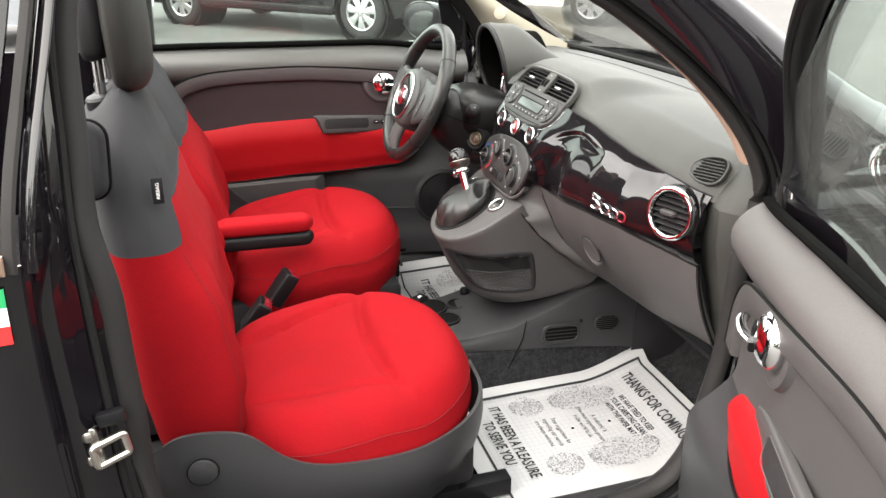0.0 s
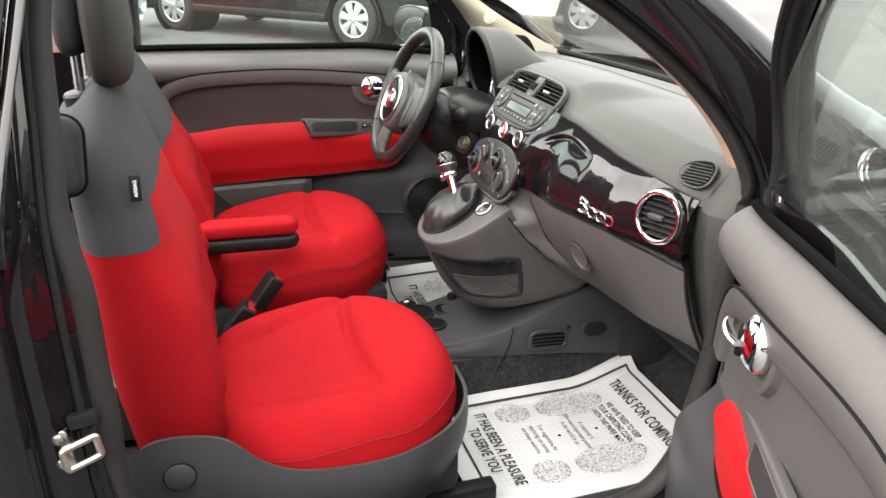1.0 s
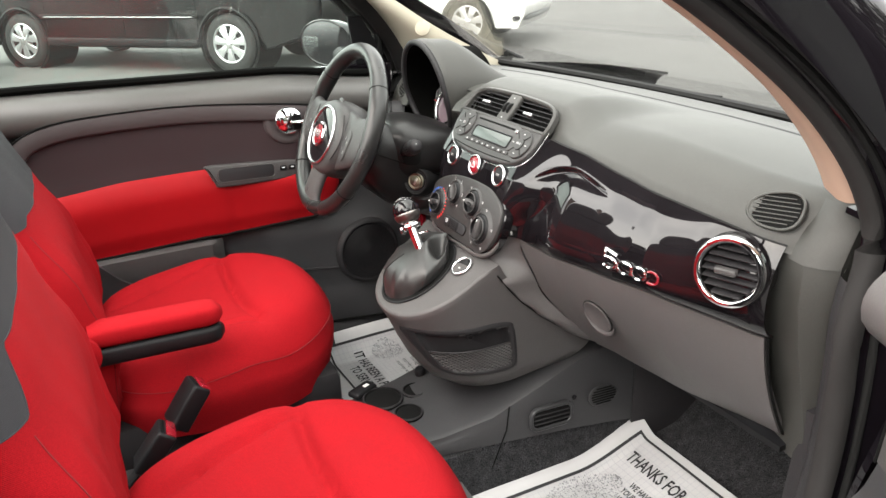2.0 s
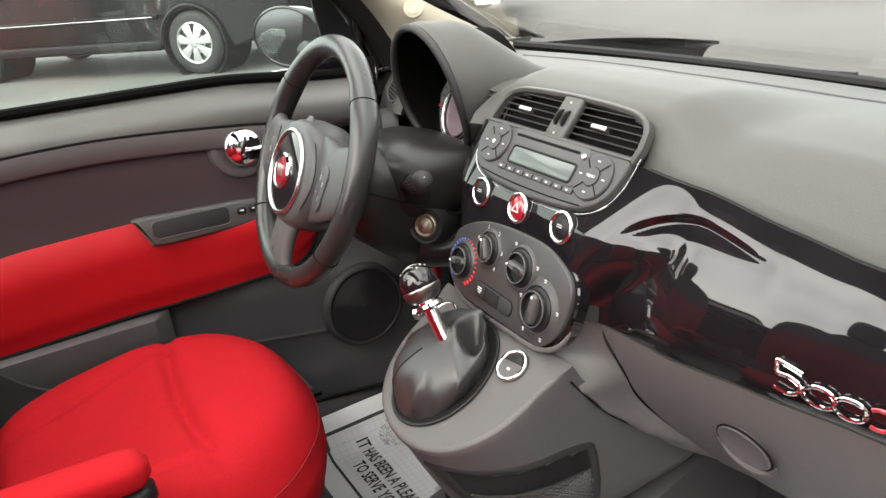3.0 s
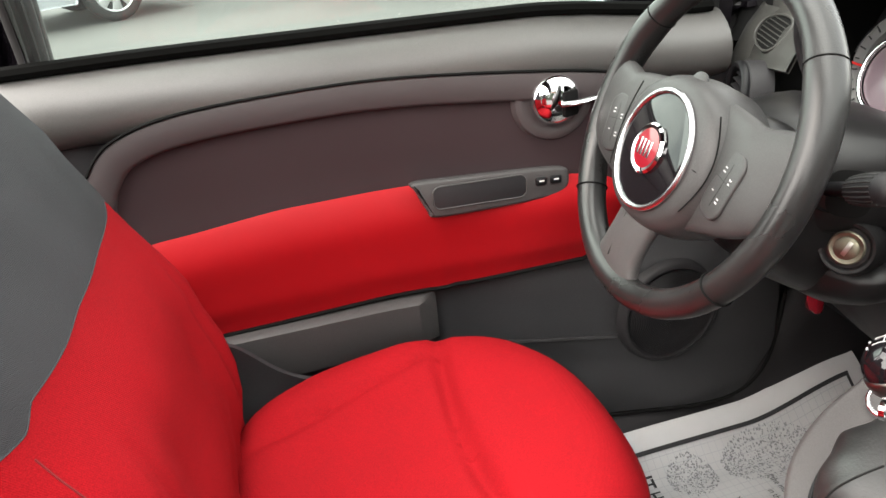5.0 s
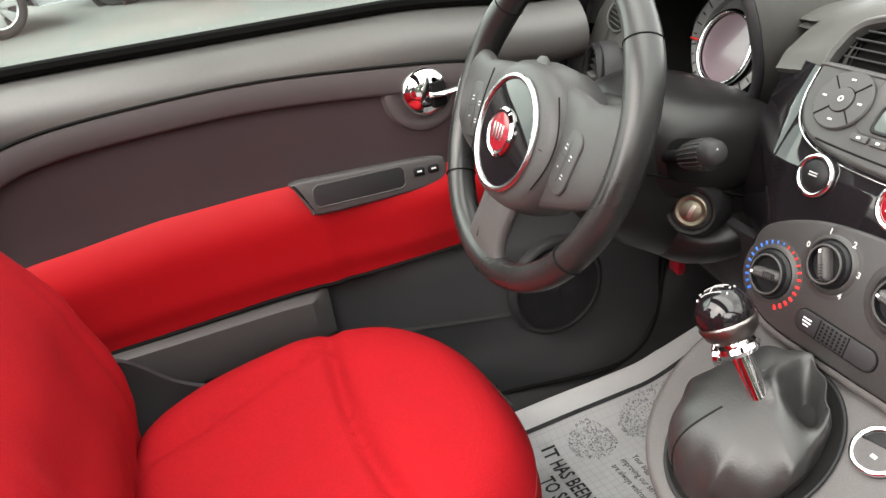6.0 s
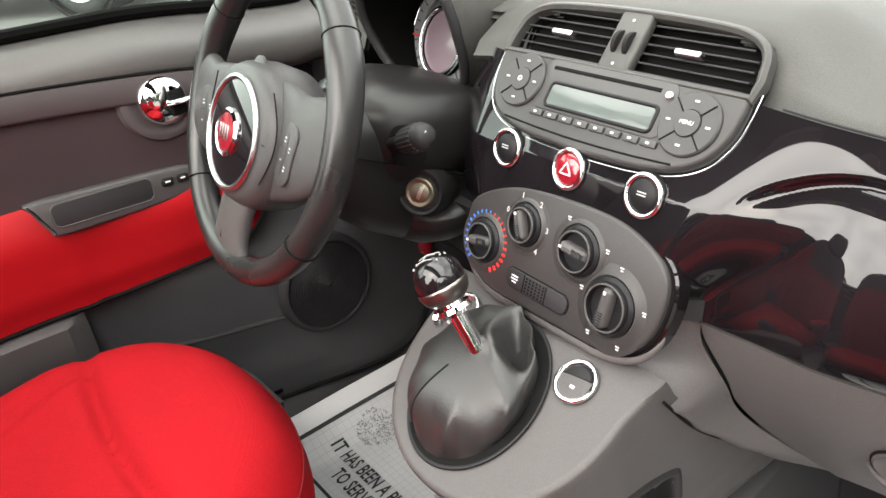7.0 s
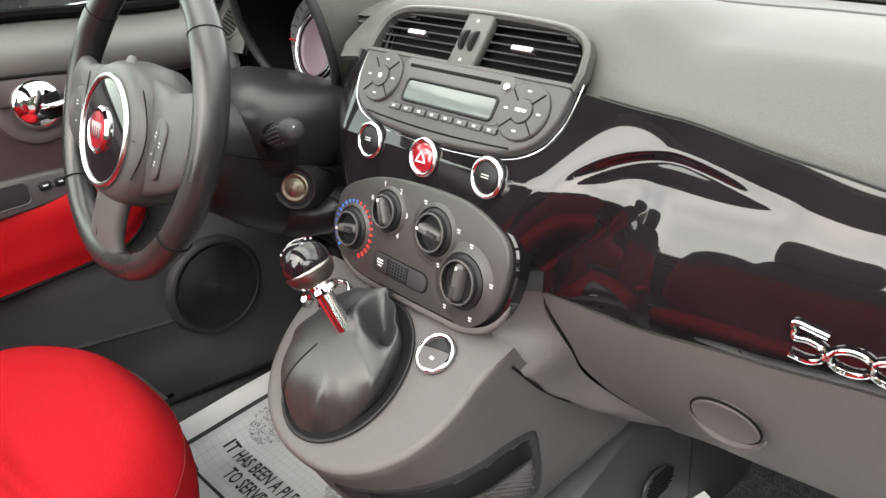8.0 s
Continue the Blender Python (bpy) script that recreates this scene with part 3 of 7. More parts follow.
def striker():
    st = thing("door_striker", (-0.40, -0.75, 0.77), "worn zinc door striker loop bolted to the black jamb", "door striker")
    m = frame_at((-0.393, -0.768, 0.772), (0, -1, 0.05))
    under("base_plate", plate(rrect(0.026, 0.052, 0.006), 0.010, m @ pose(-0.018, 0, 0.0, 0, 0, 6)), ZINC, st)
    under("loop", frame_plate(rrect(0.048, 0.036, 0.008), 0.0085, 0.0065, m @ pose(0.006, -0.002, 0.016, 0, 24, 8), 0.0025), ZINC, st)
    for dy in (-0.017, 0.017):
        under("bolt", lathe([(0.007, 0.008), (0.007, 0.013), (0.005, 0.0145), (0, 0.0145)], m @ Matrix.Translation((-0.018, dy, 0)), 12), ZINC, st)
    under("cover", box(0.034, 0.018, 0.014, m @ pose(0.012, 0.036, 0.004, 0, 0, 8), 0.003), BLACK, st)


striker()


def folded_roof():
    """The canvas roof folded down in a stack behind the seats."""
    r = thing("folded_roof", (-1.0, 0, 0.87), "dark canvas roof folded down behind the seats", "folding roof", kind="structure")
    for k in range(3):
        rows = []
        for i in range(25):
            y = -0.52 + 1.04 * i / 24
            rows.append([Vector((-1.05 + 0.13 * cx, y, 0.90 + 0.045 * k + 0.028 * cz + 0.004 * math.sin(9 * y + k))) for cx, cz in ((math.cos(2 * math.pi * q / 16), math.sin(2 * math.pi * q / 16)) for q in range(16))])
        under("fold", loft(rows), CANVAS, r)


folded_roof()


def back_wall():
    """Rear of the cabin: bulkhead and back shelf."""
    b = thing("wall_rear", (-1.05, 0, 0.3), "dark trim at the back of the cabin", "rear trim", kind="structure")
    under("bulkhead", box(0.05, 1.36, 0.57, Matrix.Translation((-1.08, 0, 0.59)), 0.01), DARK, b)
    return b


back_wall()


def windscreen():
    w = thing("window_2", (0.95, 0, 1.0), "raked curved windscreen with black edge and wipers", "windscreen", kind="structure")

    def f(u, v):
        y = -0.69 + 1.38 * u
        c = 1 - (2 * u - 1) ** 2
        base = Vector((0.93 + 0.06 * c, y, 0.985))
        top = Vector((0.10 + 0.05 * c, y * 0.83, 1.40 + 0.035 * c))
        p = base.lerp(top, v)
        return p + Vector((0.02, 0, 0.02)) * math.sin(math.pi * v)
    pane = under("pane", sheet(f, 30, 20, 0.005), CLEAR, w)
    pane.visible_shadow = False
    under("bottom_edge", tube([f(i / 30, 0.012) + Vector((-0.008, 0, 0.0)) for i in range(31)], 0.0125, 8, flat=0.7), RUBBER, w, "black rubber windscreen edge")

    def header(u, v):
        p = f(u, 0.985)
        return Vector((p.x + 0.01 - 0.20 * v, p.y * (1 - 0.03 * v), p.z - 0.004 + 0.018 * math.sin(math.pi * v) - 0.012 * v))
    under("header", sheet(header, 30, 12, 0.03, (0, 0, 0)), CHAR, w, "dark cloth-lined windscreen header")
    under("dome_lamp", box(0.05, 0.12, 0.012, pose(0.02, 0.0, 1.405), 0.005, 3), DIMWHITE, w, "small dome lamp")

    def scuttle(u, v):
        p = f(u, 0.0)
        return Vector((p.x + 0.004 + 0.09 * v, p.y, p.z - 0.012 - 0.05 * v * v))
    under("scuttle", sheet(scuttle, 24, 8, 0.01), BLACK, w)

    for y0, y1 in ((0.36, -0.06), (-0.10, -0.50)):
        arm = spline([(1.07, y0, 0.955), (1.04, 0.5 * y0 + 0.5 * y1, 0.974), (1.008, y1, 0.992)], 16)
        under("wiper_arm", tube(arm, lambda q: 0.0042 - 0.0016 * q, 8), BLACK, w, "black wiper arm")
        under("wiper_blade", tube([p + Vector((-0.004, 0.10 * (i / 15 - 0.5), -0.006)) for i, p in enumerate(arm)], 0.0025, 8, flat=1.5), RUBBER, w)
    return w


windscreen()

# ---- seats ----
def superellipse(a, e):
    c, s = math.cos(a), math.sin(a)
    return math.copysign(abs(c) ** (2 / e), c), math.copysign(abs(s) ** (2 / e), s)


def cushion_outline(a):
    c, s = math.cos(a), math.sin(a)
    if c >= 0:
        x, y = superellipse(a, 2.35)
        return 0.245 * x - 0.015, 0.250 * y
    x, y = superellipse(a, 3.6)
    return 0.24 * x - 0.015, 0.252 * y * (1 - 0.12 * abs(x) ** 2)


def groove(d, width, depth):
    return -depth * math.exp(-(d / width) ** 2)


def seat(name, y0, side, dx, dz, back_dz, recline, raised, label):
    """A front seat: cushion, backrest, shoulder cover, headrest, side cover, base. side: which way its door lies."""
    st = thing(name, (dx, y0, FLOOR_Z), label, "car seat", "front seats")
    o = Vector((dx, y0, dz))
    n = 112
    ob = Vector((dx, y0, back_dz))

    def lean(z):
        return -recline * max(0.0, z - 0.70)

    def top(x, y):
        z = 0.565 + 0.028 * smooth(-0.16, 0.12, x)
        z += 0.016 * smooth(0.10, 0.19, abs(y)) * (1 - smooth(0.0, 0.10, x))
        z -= 0.012 * (1 - smooth(0.0, 0.16, abs(y))) * (1 - smooth(-0.05, 0.10, x))
        span = 1 - smooth(0.17, 0.24, abs(y))
        z += groove(x - (0.040 + 0.50 * y * y), 0.009, 0.013) * span
        z += 0.011 * smooth(0.03, 0.09, x) * span
        for sg in (-1, 1):
            edge = 0.175 - 0.16 * max(0.0, 0.06 - x) * 1.6
            z += groove(y * sg - edge, 0.008, 0.013) * (1 - smooth(0.03, 0.07, x)) * smooth(-0.24, -0.16, x)
        return z

    def cushion_point(r, a):
        ox, oy = cushion_outline(a)
        x, y = ox * r, oy * r
        return Vector((x, y, top(x, y) - 0.062 * r ** 10 + 0.0015 * noise.noise(Vector((x * 14, y * 14, y0)))))
    rings = [[o + cushion_point(r, 2 * math.pi * j / n) for j in range(n)] for r in [0.002] + [0.04 * k for k in range(1, 22)] + [0.87, 0.90, 0.93, 0.955, 0.975, 0.99, 1.0]]
    seam = rings[-1]
    for k in range(1, 9):
        f = k / 8
        row = []
        for j in range(n):
            ox, oy = cushion_outline(2 * math.pi * j / n)
            z1 = top(ox, oy) - 0.062
            g = 1 + 0.022 * math.sin(math.pi * min(1, f * 1.3)) - 0.05 * f * f - (0.012 if k == 1 else 0)
            row.append(o + Vector((ox * g, oy * g, z1 + (0.415 - z1) * f - (0.004 if k == 1 else 0))))
        rings.append(row)
    under("cushion", loft(rings), RED, st, "bright red woven seat cushion", sharp=70)
    under("cushion_seam", tube([p * 1.0 + Vector((0, 0, 0.0003)) for p in seam], 0.0007, 6, closed=True), RED_THREAD, st)

    # backrest
    levels = [0.49, 0.52, 0.56, 0.60, 0.64, 0.68, 0.72, 0.76, 0.80, 0.82, 0.84, 0.86, 0.88, 0.90, 0.915, 0.93, 0.95, 0.965, 0.98, 1.01, 1.035, 1.06, 1.08, 1.10, 1.115, 1.125, 1.13]
    shape = [(0.49, 0.20, -0.215, -0.345), (0.56, 0.238, -0.198, -0.365), (0.67, 0.253, -0.183, -0.38), (0.80, 0.253, -0.203, -0.388), (0.915, 0.246, -0.252, -0.39),
             (1.01, 0.226, -0.278, -0.394), (1.06, 0.205, -0.297, -0.396), (1.10, 0.174, -0.310, -0.396), (1.125, 0.138, -0.322, -0.394), (1.13, 0.08, -0.332, -0.386)]
    k = 168

    def back_point(z, a):
        w, xf, xr = curve_at(shape, z)
        cx, cy = superellipse(a, 3.0)
        y = w * cy
        x = (xf + xr) / 2 + (xf - xr) / 2 * cx
        if cx > 0:
            hollow = 0.030 * (1 - smooth(0.35, 0.85, abs(cy))) * smooth(0.50, 0.62, z) * (1 - smooth(0.74, 0.905, z))
            x -= hollow * cx
            x += groove(abs(cy) - 0.66, 0.045, 0.007) * smooth(0.55, 0.65, z) * (1 - smooth(0.76, 0.90, z)) * cx
            x += 0.0022 * noise.noise(Vector((y * 16, z * 9, y0 * 3))) + 0.0030 * math.sin(z * 78 + 6 * math.sin(y * 15 + 3 * z)) * (1 - smooth(0.6, 0.85, z))
        drop = 0.042 * smooth(1.02, 1.13, z) * smooth(-0.325, -0.385, x)
        return ob + Vector((x + lean(z), y, z - drop))

    def warp(z, a):
        """Carries the cover's seam up over the front face, so that the red front reaches higher than the red sides."""
        cx, cy = superellipse(a, 3.0)
        edge = 0.915 + (raised * smooth(0.86, 0.76, abs(cy)) if cx > 0 else 0.0)
        return 0.49 + (z - 0.49) * (edge - 0.49) / 0.425 if z <= 0.915 else edge + (z - 0.915) * (1.13 - edge) / 0.215
    grid = [[back_point(warp(z, 2 * math.pi * j / k), 2 * math.pi * j / k) for j in range(k)] for z in levels]
    red, grey = bmesh.new(), bmesh.new()
    vr = [[red.verts.new(p) for p in row] for row in grid]
    vg = [[grey.verts.new(p) for p in row] for row in grid]
    for i in range(len(levels) - 1):
        for j in range(k):
            j2 = (j + 1) % k
            if levels[i] >= 0.914:
                grey.faces.new((vg[i][j], vg[i][j2], vg[i + 1][j2], vg[i + 1][j]))
            else:
                red.faces.new((vr[i][j], vr[i][j2], vr[i + 1][j2], vr[i + 1][j]))
    grey.faces.new(vg[-1])
    red.faces.new(vr[0][::-1])
    for b in (red, grey):
        bmesh.ops.delete(b, geom=[v for v in b.verts if not v.link_faces], context="VERTS")
    under("backrest", red, RED, st, "bright red woven backrest with side bolsters", sharp=70)
    under("shoulder_cover", grey, CHAR, st, "charcoal cloth shoulder cover", sharp=70)
    li = levels.index(0.915)
    under("cover_seam", tube(grid[li], 0.0007, 6, closed=True), CHAR, st)
    for jj in (26, k - 26):
        under("piping", tube([grid[i][jj] * 1.0 for i in range(2, li)], 0.0009, 6), RED_THREAD, st)

    # headrest on two posts
    head, shell = [], []
    for z, w, t in ((1.128, 0.085, 0.012), (1.131, 0.102, 0.024), (1.142, 0.112, 0.031), (1.17, 0.118, 0.035), (1.22, 0.121, 0.037), (1.27, 0.117, 0.036), (1.305, 0.106, 0.033), (1.325, 0.084, 0.024), (1.332, 0.03, 0.010)):
        row = []
        for j in range(56):
            cx, cy = superellipse(2 * math.pi * j / 56, 3.0)
            row.append(ob + Vector((lean(z) - 0.312 + 0.80 * t * cx - 0.012 * cy * cy, w * cy, z - 0.012 - 0.10 * t * cx)))
        head.append(row)
    for z, w, t in ((1.160, 0.078, 0.010), (1.164, 0.094, 0.020), (1.18, 0.102, 0.027), (1.22, 0.105, 0.030), (1.27, 0.101, 0.029), (1.30, 0.088, 0.023), (1.312, 0.05, 0.012)):
        row = []
        for j in range(48):
            cx, cy = superellipse(2 * math.pi * j / 48, 2.6)
            row.append(ob + Vector((lean(z) - 0.356 + t * cx - 0.008 * cy * cy, w * cy, z)))
        shell.append(row)
    hd = under("headrest", loft(head), HEADCLOTH, st, "dark smooth headrest", sharp=60)
    under("headrest_shell", loft(shell), DARK, hd, "dark grey plastic headrest back", sharp=60)
    for sg in (-1, 1):
        under("headrest_post", tube([ob + Vector((lean(1.06) - 0.362, sg * 0.062, 1.06)), ob + Vector((lean(1.17) - 0.358, sg * 0.062, 1.22))], 0.0075, 14), SATIN, st, "bare metal headrest post")
        under("post_collar", lathe([(0.023, -0.012), (0.023, 0.004), (0.020, 0.008), (0.010, 0.010), (0.008, 0.010)], Matrix.Translation(ob + Vector((lean(1.108) - 0.362, sg * 0.062, 1.100))) @ pose(0, 0, 0, 0, -8, 0), 24, 1, 1.25), BLACK, st)

    # plastic cover on the door side, wrapped round under the cushion
    cover = [(-0.372, 0.235, 0.555), (-0.345, 0.258, 0.598), (-0.31, 0.270, 0.620), (-0.26, 0.274, 0.620), (-0.21, 0.274, 0.603), (-0.155, 0.273, 0.548), (-0.10, 0.272, 0.519),
             (-0.02, 0.271, 0.508), (0.06, 0.266, 0.507), (0.12, 0.250, 0.512), (0.17, 0.222, 0.516), (0.21, 0.178, 0.518), (0.238, 0.115, 0.516), (0.248, 0.02, 0.512)]
    path = spline(cover, 70)

    def cover_point(u, v):
        p = path[int(round(u * 69))]
        z = p.z + (0.345 + 0.06 * smooth(0.55, 1.0, u) - p.z) * v
        bulge = 0.010 * math.sin(math.pi * min(1, v * 1.2)) - 0.035 * v * v
        return o + Vector((p.x, side * (p.y + bulge), z))
    under("side_cover", sheet(cover_point, 69, 12, 0.007, o + Vector((0, side * 3, 0.5))), SHELL, st, "dark grey plastic seat side cover")
    m = frame_at(o + Vector((-0.285, side * 0.2835, 0.560)), (0, side, 0.05))
    under("pivot_cap", lathe([(0.0225, -0.003), (0.0225, 0.0022), (0.0205, 0.0035), (0, 0.0038)], m, 32), SHELL, st)
    under("pivot_ring", ring(m, 0.0235, 0.0012, 36, 6), HOLE, st)
    under("seat_base", box(0.46, 0.40, 0.10, Matrix.Translation(o + Vector((-0.03, 0, 0.395))), 0.02), DARK, st)
    for sg in (-1, 1):
        under("seat_rail", box(0.56, 0.035, 0.04, Matrix.Translation(o + Vector((0.0, sg * 0.17, 0.31))), 0.004), BLACK, st, "black steel seat rail")
        under("rail_support", box(0.40, 0.03, 0.06, Matrix.Translation(o + Vector((-0.03, sg * 0.17, 0.345))), 0.004), BLACK, st)
    # tilt lever on the back's door side
    lever = frame_at(ob + Vector((lean(1.055) - 0.372, side * 0.226, 1.055)), (-0.25, side, 0.12), (0.05, 0, 1))
    under("tilt_lever", plate(rrect(0.052, 0.105, 0.024), 0.014, lever, 0.006), CHAR, st, "grey oval seat tilt lever")
    under("lever_gap", frame_plate(rrect(0.058, 0.111, 0.027), 0.004, 0.004, lever), HOLE, st)
    return st


seat("passenger_seat", -0.325, -1, -0.012, 0.016, 0.016, 0.0, 0.06, "red cloth front passenger seat with charcoal shoulders")
seat("driver_seat", 0.325, 1, 0.012, 0.046, -0.010, 0.13, 0.012, "red cloth driver seat with a folding armrest")


def airbag_tag():
    tag = thing("airbag_tag", (-0.305, -0.575, 1.02), "small black cloth tag with white lettering on the seat", "label tag")
    m = frame_at((-0.304, -0.5535, 1.02), (0.28, -0.955, 0.10), (-0.95, -0.28, 0.05)) @ Matrix.Diagonal((0.8, 0.8, 1.0, 1.0))
    under("tag", plate(rrect(0.046, 0.019, 0.001, 2), 0.0015, m, 0.0004), BLACK, tag)
    under("print", letters("AIRBAG", 0.0084, lambda x, y, z: m @ Vector((x, y, 0.0020)), bold=0.0002), WHITE, tag)


airbag_tag()


def armrest():
    """Folding armrest on the driver seat's inner side: red pad over a dark shell."""
    a = thing("armrest", (-0.2, 0.085, 0.66), "red cloth folding armrest with a dark underside", "armrest")

    def bar(w, h0, h1, grow):
        rows = []
        for i in range(22):
            f = i / 21
            x = -0.235 + 0.22 * f
            e = math.sqrt(max(0.0, 1 - max(0.0, (f - 0.86) / 0.14) ** 2))
            ww, hc, hh = w * (0.35 + 0.65 * e) + grow, (h0 + h1) / 2, (h1 - h0) / 2 * (0.35 + 0.65 * e) + grow
            row = []
            for j in range(28):
                cx, cy = superellipse(2 * math.pi * j / 28, 3.2)
                row.append(Vector((x, 0.088 + ww * cx, hc + hh * cy - 0.006 * f)))
            rows.append(row)
        return loft(rows)
    under("pad", bar(0.030, 0.690, 0.729, 0), RED, a, "red cloth armrest pad", sharp=60)
    under("shell", bar(0.029, 0.655, 0.6935, 0), BLACK, a, "dark plastic armrest shell", sharp=60)
    under("pivot", lathe([(0.035, -0.02), (0.035, 0.03), (0.028, 0.034), (0, 0.034)], frame_at((-0.255, 0.075, 0.69), (0, -1, 0))), RED, a)


armrest()


def buckle(x, y, z, yaw, name="seat_belt_buckle"):
    b = thing(name, (x, y, z - 0.06), "black seat belt buckle with a red release button", "buckle", "buckles between the seats")
    m = Matrix.Translation((x, y, z)) @ pose(0, 0, 0, 0, 38, yaw)
    under("housing", box(0.034, 0.052, 0.085, m, 0.006, 3), BLACK, b)
    under("release_button", box(0.018, 0.042, 0.008, m @ pose(0.005, 0, 0.0415), 0.002), REDLENS, b, "red release button")
    under("slot", box(0.006, 0.034, 0.004, m @ pose(-0.011, 0, 0.0425), 0.001), HOLE, b)
    under("stalk", tube([m @ Vector((0, 0, -0.035)), m @ Vector((-0.01, 0, -0.10)), m @ Vector((0.02, 0, -0.18))], 0.013, 10, flat=0.6), BLACK, b)


buckle(-0.105, 0.030, 0.567, 8)
buckle(-0.172, -0.012, 0.524, -6)

# ---- dashboard ----
# upper edge of the gloss band and its lower edge: |y|, x, z
BAND_TOP = [(0.0, 0.516, 0.995), (0.145, 0.518, 0.991), (0.24, 0.523, 0.983), (0.33, 0.528, 0.968), (0.40, 0.532, 0.958), (0.50, 0.545, 0.948), (0.57, 0.560, 0.938), (0.66, 0.60, 0.925)]
BAND_LOW = [(0.0, 0.455, 0.836), (0.10, 0.458, 0.830), (0.118, 0.461, 0.823), (0.15, 0.470, 0.8165), (0.19, 0.475, 0.814), (0.23, 0.476, 0.814), (0.33, 0.488, 0.820), (0.43, 0.505, 0.823), (0.57, 0.560, 0.806), (0.66, 0.60, 0.80)]
GLOVE_LOW = [(0.0, 0.56, 0.612), (0.15, 0.565, 0.616), (0.26, 0.600, 0.606), (0.39, 0.612, 0.607), (0.585, 0.626, 0.627), (0.66, 0.64, 0.63)]
# seam between the console and the dashboard's cheeks: z, x
SEAM = [(0.50, 0.63), (0.575, 0.603), (0.605, 0.580), (0.631, 0.547), (0.665, 0.505), (0.705, 0.464), (0.755, 0.425), (0.79, 0.402)]
dash = thing("dashboard", (0.7, 0, 0.6), "grey grained dashboard with a gloss black fascia band", "dashboard", kind="")


def dash_top_point(u, v):
    """u across the car, v from the band's upper edge forward to the windscreen: a rolled front face, a soft crease, a nearly flat top."""
    y = -0.665 + 1.33 * u
    v = v ** 1.35
    x0, z0 = curve_at(BAND_TOP, abs(y))
    x1 = 0.945 - 0.09 * (y / 0.665) ** 2
    hump = smooth(0.215, 0.130, abs(y))
    side = 1 - hump
    x = x0 + (x1 - x0) * v + 0.012 * hump * (1 - v)
    plateau = 1.018 - 0.020 * smooth(0.30, 0.62, abs(y))
    w = v / 0.15
    face = w if w < 0.5 else (1 - (1.5 - w) ** 2 / 2 if w < 1.5 else 1.0)
    z = z0 - 0.008 * (1 - smooth(0, 0.03, v)) + (plateau - z0) * face
    z += (0.992 - plateau) * smooth(0.30, 1.0, v) + 0.004 * math.sin(math.pi * min(1.0, v)) * side
    z += hump * (0.030 * smooth(0.0, 0.10, v) * (1 - smooth(0.16, 0.85, v)))
    return Vector((x, y, z))


VENTS = frame_at((0.538, 0.0, 1.012), (-0.74, 0, 0.67), (0.67, 0, 0.74))


def cowl_hole(p):
    """Openings in the upper dashboard: the instrument cowl and the centre vents."""
    q = VENTS.inverted() @ p
    vents = abs(q.x) < 0.131 and -0.040 < q.y < 0.026 - 0.16 * max(0.0, abs(q.x) - 0.09) and abs(q.z) < 0.035
    return vents or (abs(p.y - 0.344) < (0.136 if p.x < 0.572 else 0.098) and p.x < 0.69)


top_bm = sheet(dash_top_point, 130, 70, 0.006)
bmesh.ops.delete(top_bm, geom=[f for f in top_bm.faces if cowl_hole(f.calc_center_median())], context="FACES")
under("dash_top", top_bm, DASH, dash, "grey grained upper dashboard")


def stack_x(z):
    """Slope of the centre stack: steep below the buttons, leaning back at the radio."""
    return 0.457 + (0.35 if z < 0.92 else 0.80) * (z - 0.92)


def band_point(u, v):
    """The gloss fascia; v runs up. It bulges out and carries a leaf-shaped hollow on the passenger's side."""
    y = -0.600 + 1.20 * u
    x0, z0 = curve_at(BAND_LOW, abs(y))
    x1, z1 = curve_at(BAND_TOP, abs(y))
    z = z0 + (z1 - z0) * v
    x = x0 + (x1 - x0) * v
    high = smooth(0.83, 0.93, z)
    mid = smooth(0.150 + 0.088 * high, 0.100 + 0.018 * high, abs(y))
    x += (stack_x(z) + 0.006 - x) * mid
    side = smooth(0.13, 0.26, abs(y))
    x -= 0.023 * side * (1 - abs(2 * v ** 0.72 - 1) ** 2.4)
    x += 0.8 * max(0.0, y - 0.140) ** 1.25
    if y < 0:
        s = (y + 0.150) / -0.20
        if 0 < s < 1:
            edge = 0.62 + 0.27 * math.sin(0.5 * math.pi * min(1.0, s * 1.9)) ** 0.8 - 0.03 * smooth(0.5, 1.0, s)
            d = edge - v
            arch = smooth(0.0, 0.22, s) * smooth(1.0, 0.45, s)
            x += 0.0075 * arch * smooth(0.0, 0.07, d) * math.exp(-max(0.0, d - 0.06) / (0.06 + 0.05 * arch))
    return Vector((x, y, z))


def cut(bm, inside):
    """Takes away the faces whose middle lies inside."""
    bmesh.ops.delete(bm, geom=[f for f in bm.faces if inside(f.calc_center_median())], context="FACES")
    return bm


under("fascia_band", cut(sheet(band_point, 320, 160, 0.004), lambda p: p.y > 0.215), GLOSS, dash, "gloss black fascia band", sharp=60)
under("band_edge", tube([band_point(i / 80, 1.0) + Vector((0.002, 0, 0.001)) for i in range(30)], 0.0011, 8), BLACK, dash, "thin black gap along the upper edge")


def lower_point(u, v, y0=-0.588, y1=-0.158, out=0.0):
    y = y0 + (y1 - y0) * u
    if y1 < 0:
        y += (0.018 - 0.018 * smooth(0.0, 0.35, v) - 0.060 * smooth(0.42, 1.0, v)) * u ** 6
    x0, z0 = curve_at(BAND_LOW, abs(y))
    x1, z1 = curve_at(GLOVE_LOW, abs(y))
    z = z0 - 0.006 + (z1 - z0 + 0.006) * v
    x = x0 + 0.004 + (x1 - x0) * (0.25 * v + 0.75 * v ** 1.8) - out
    return Vector((x, y, z))


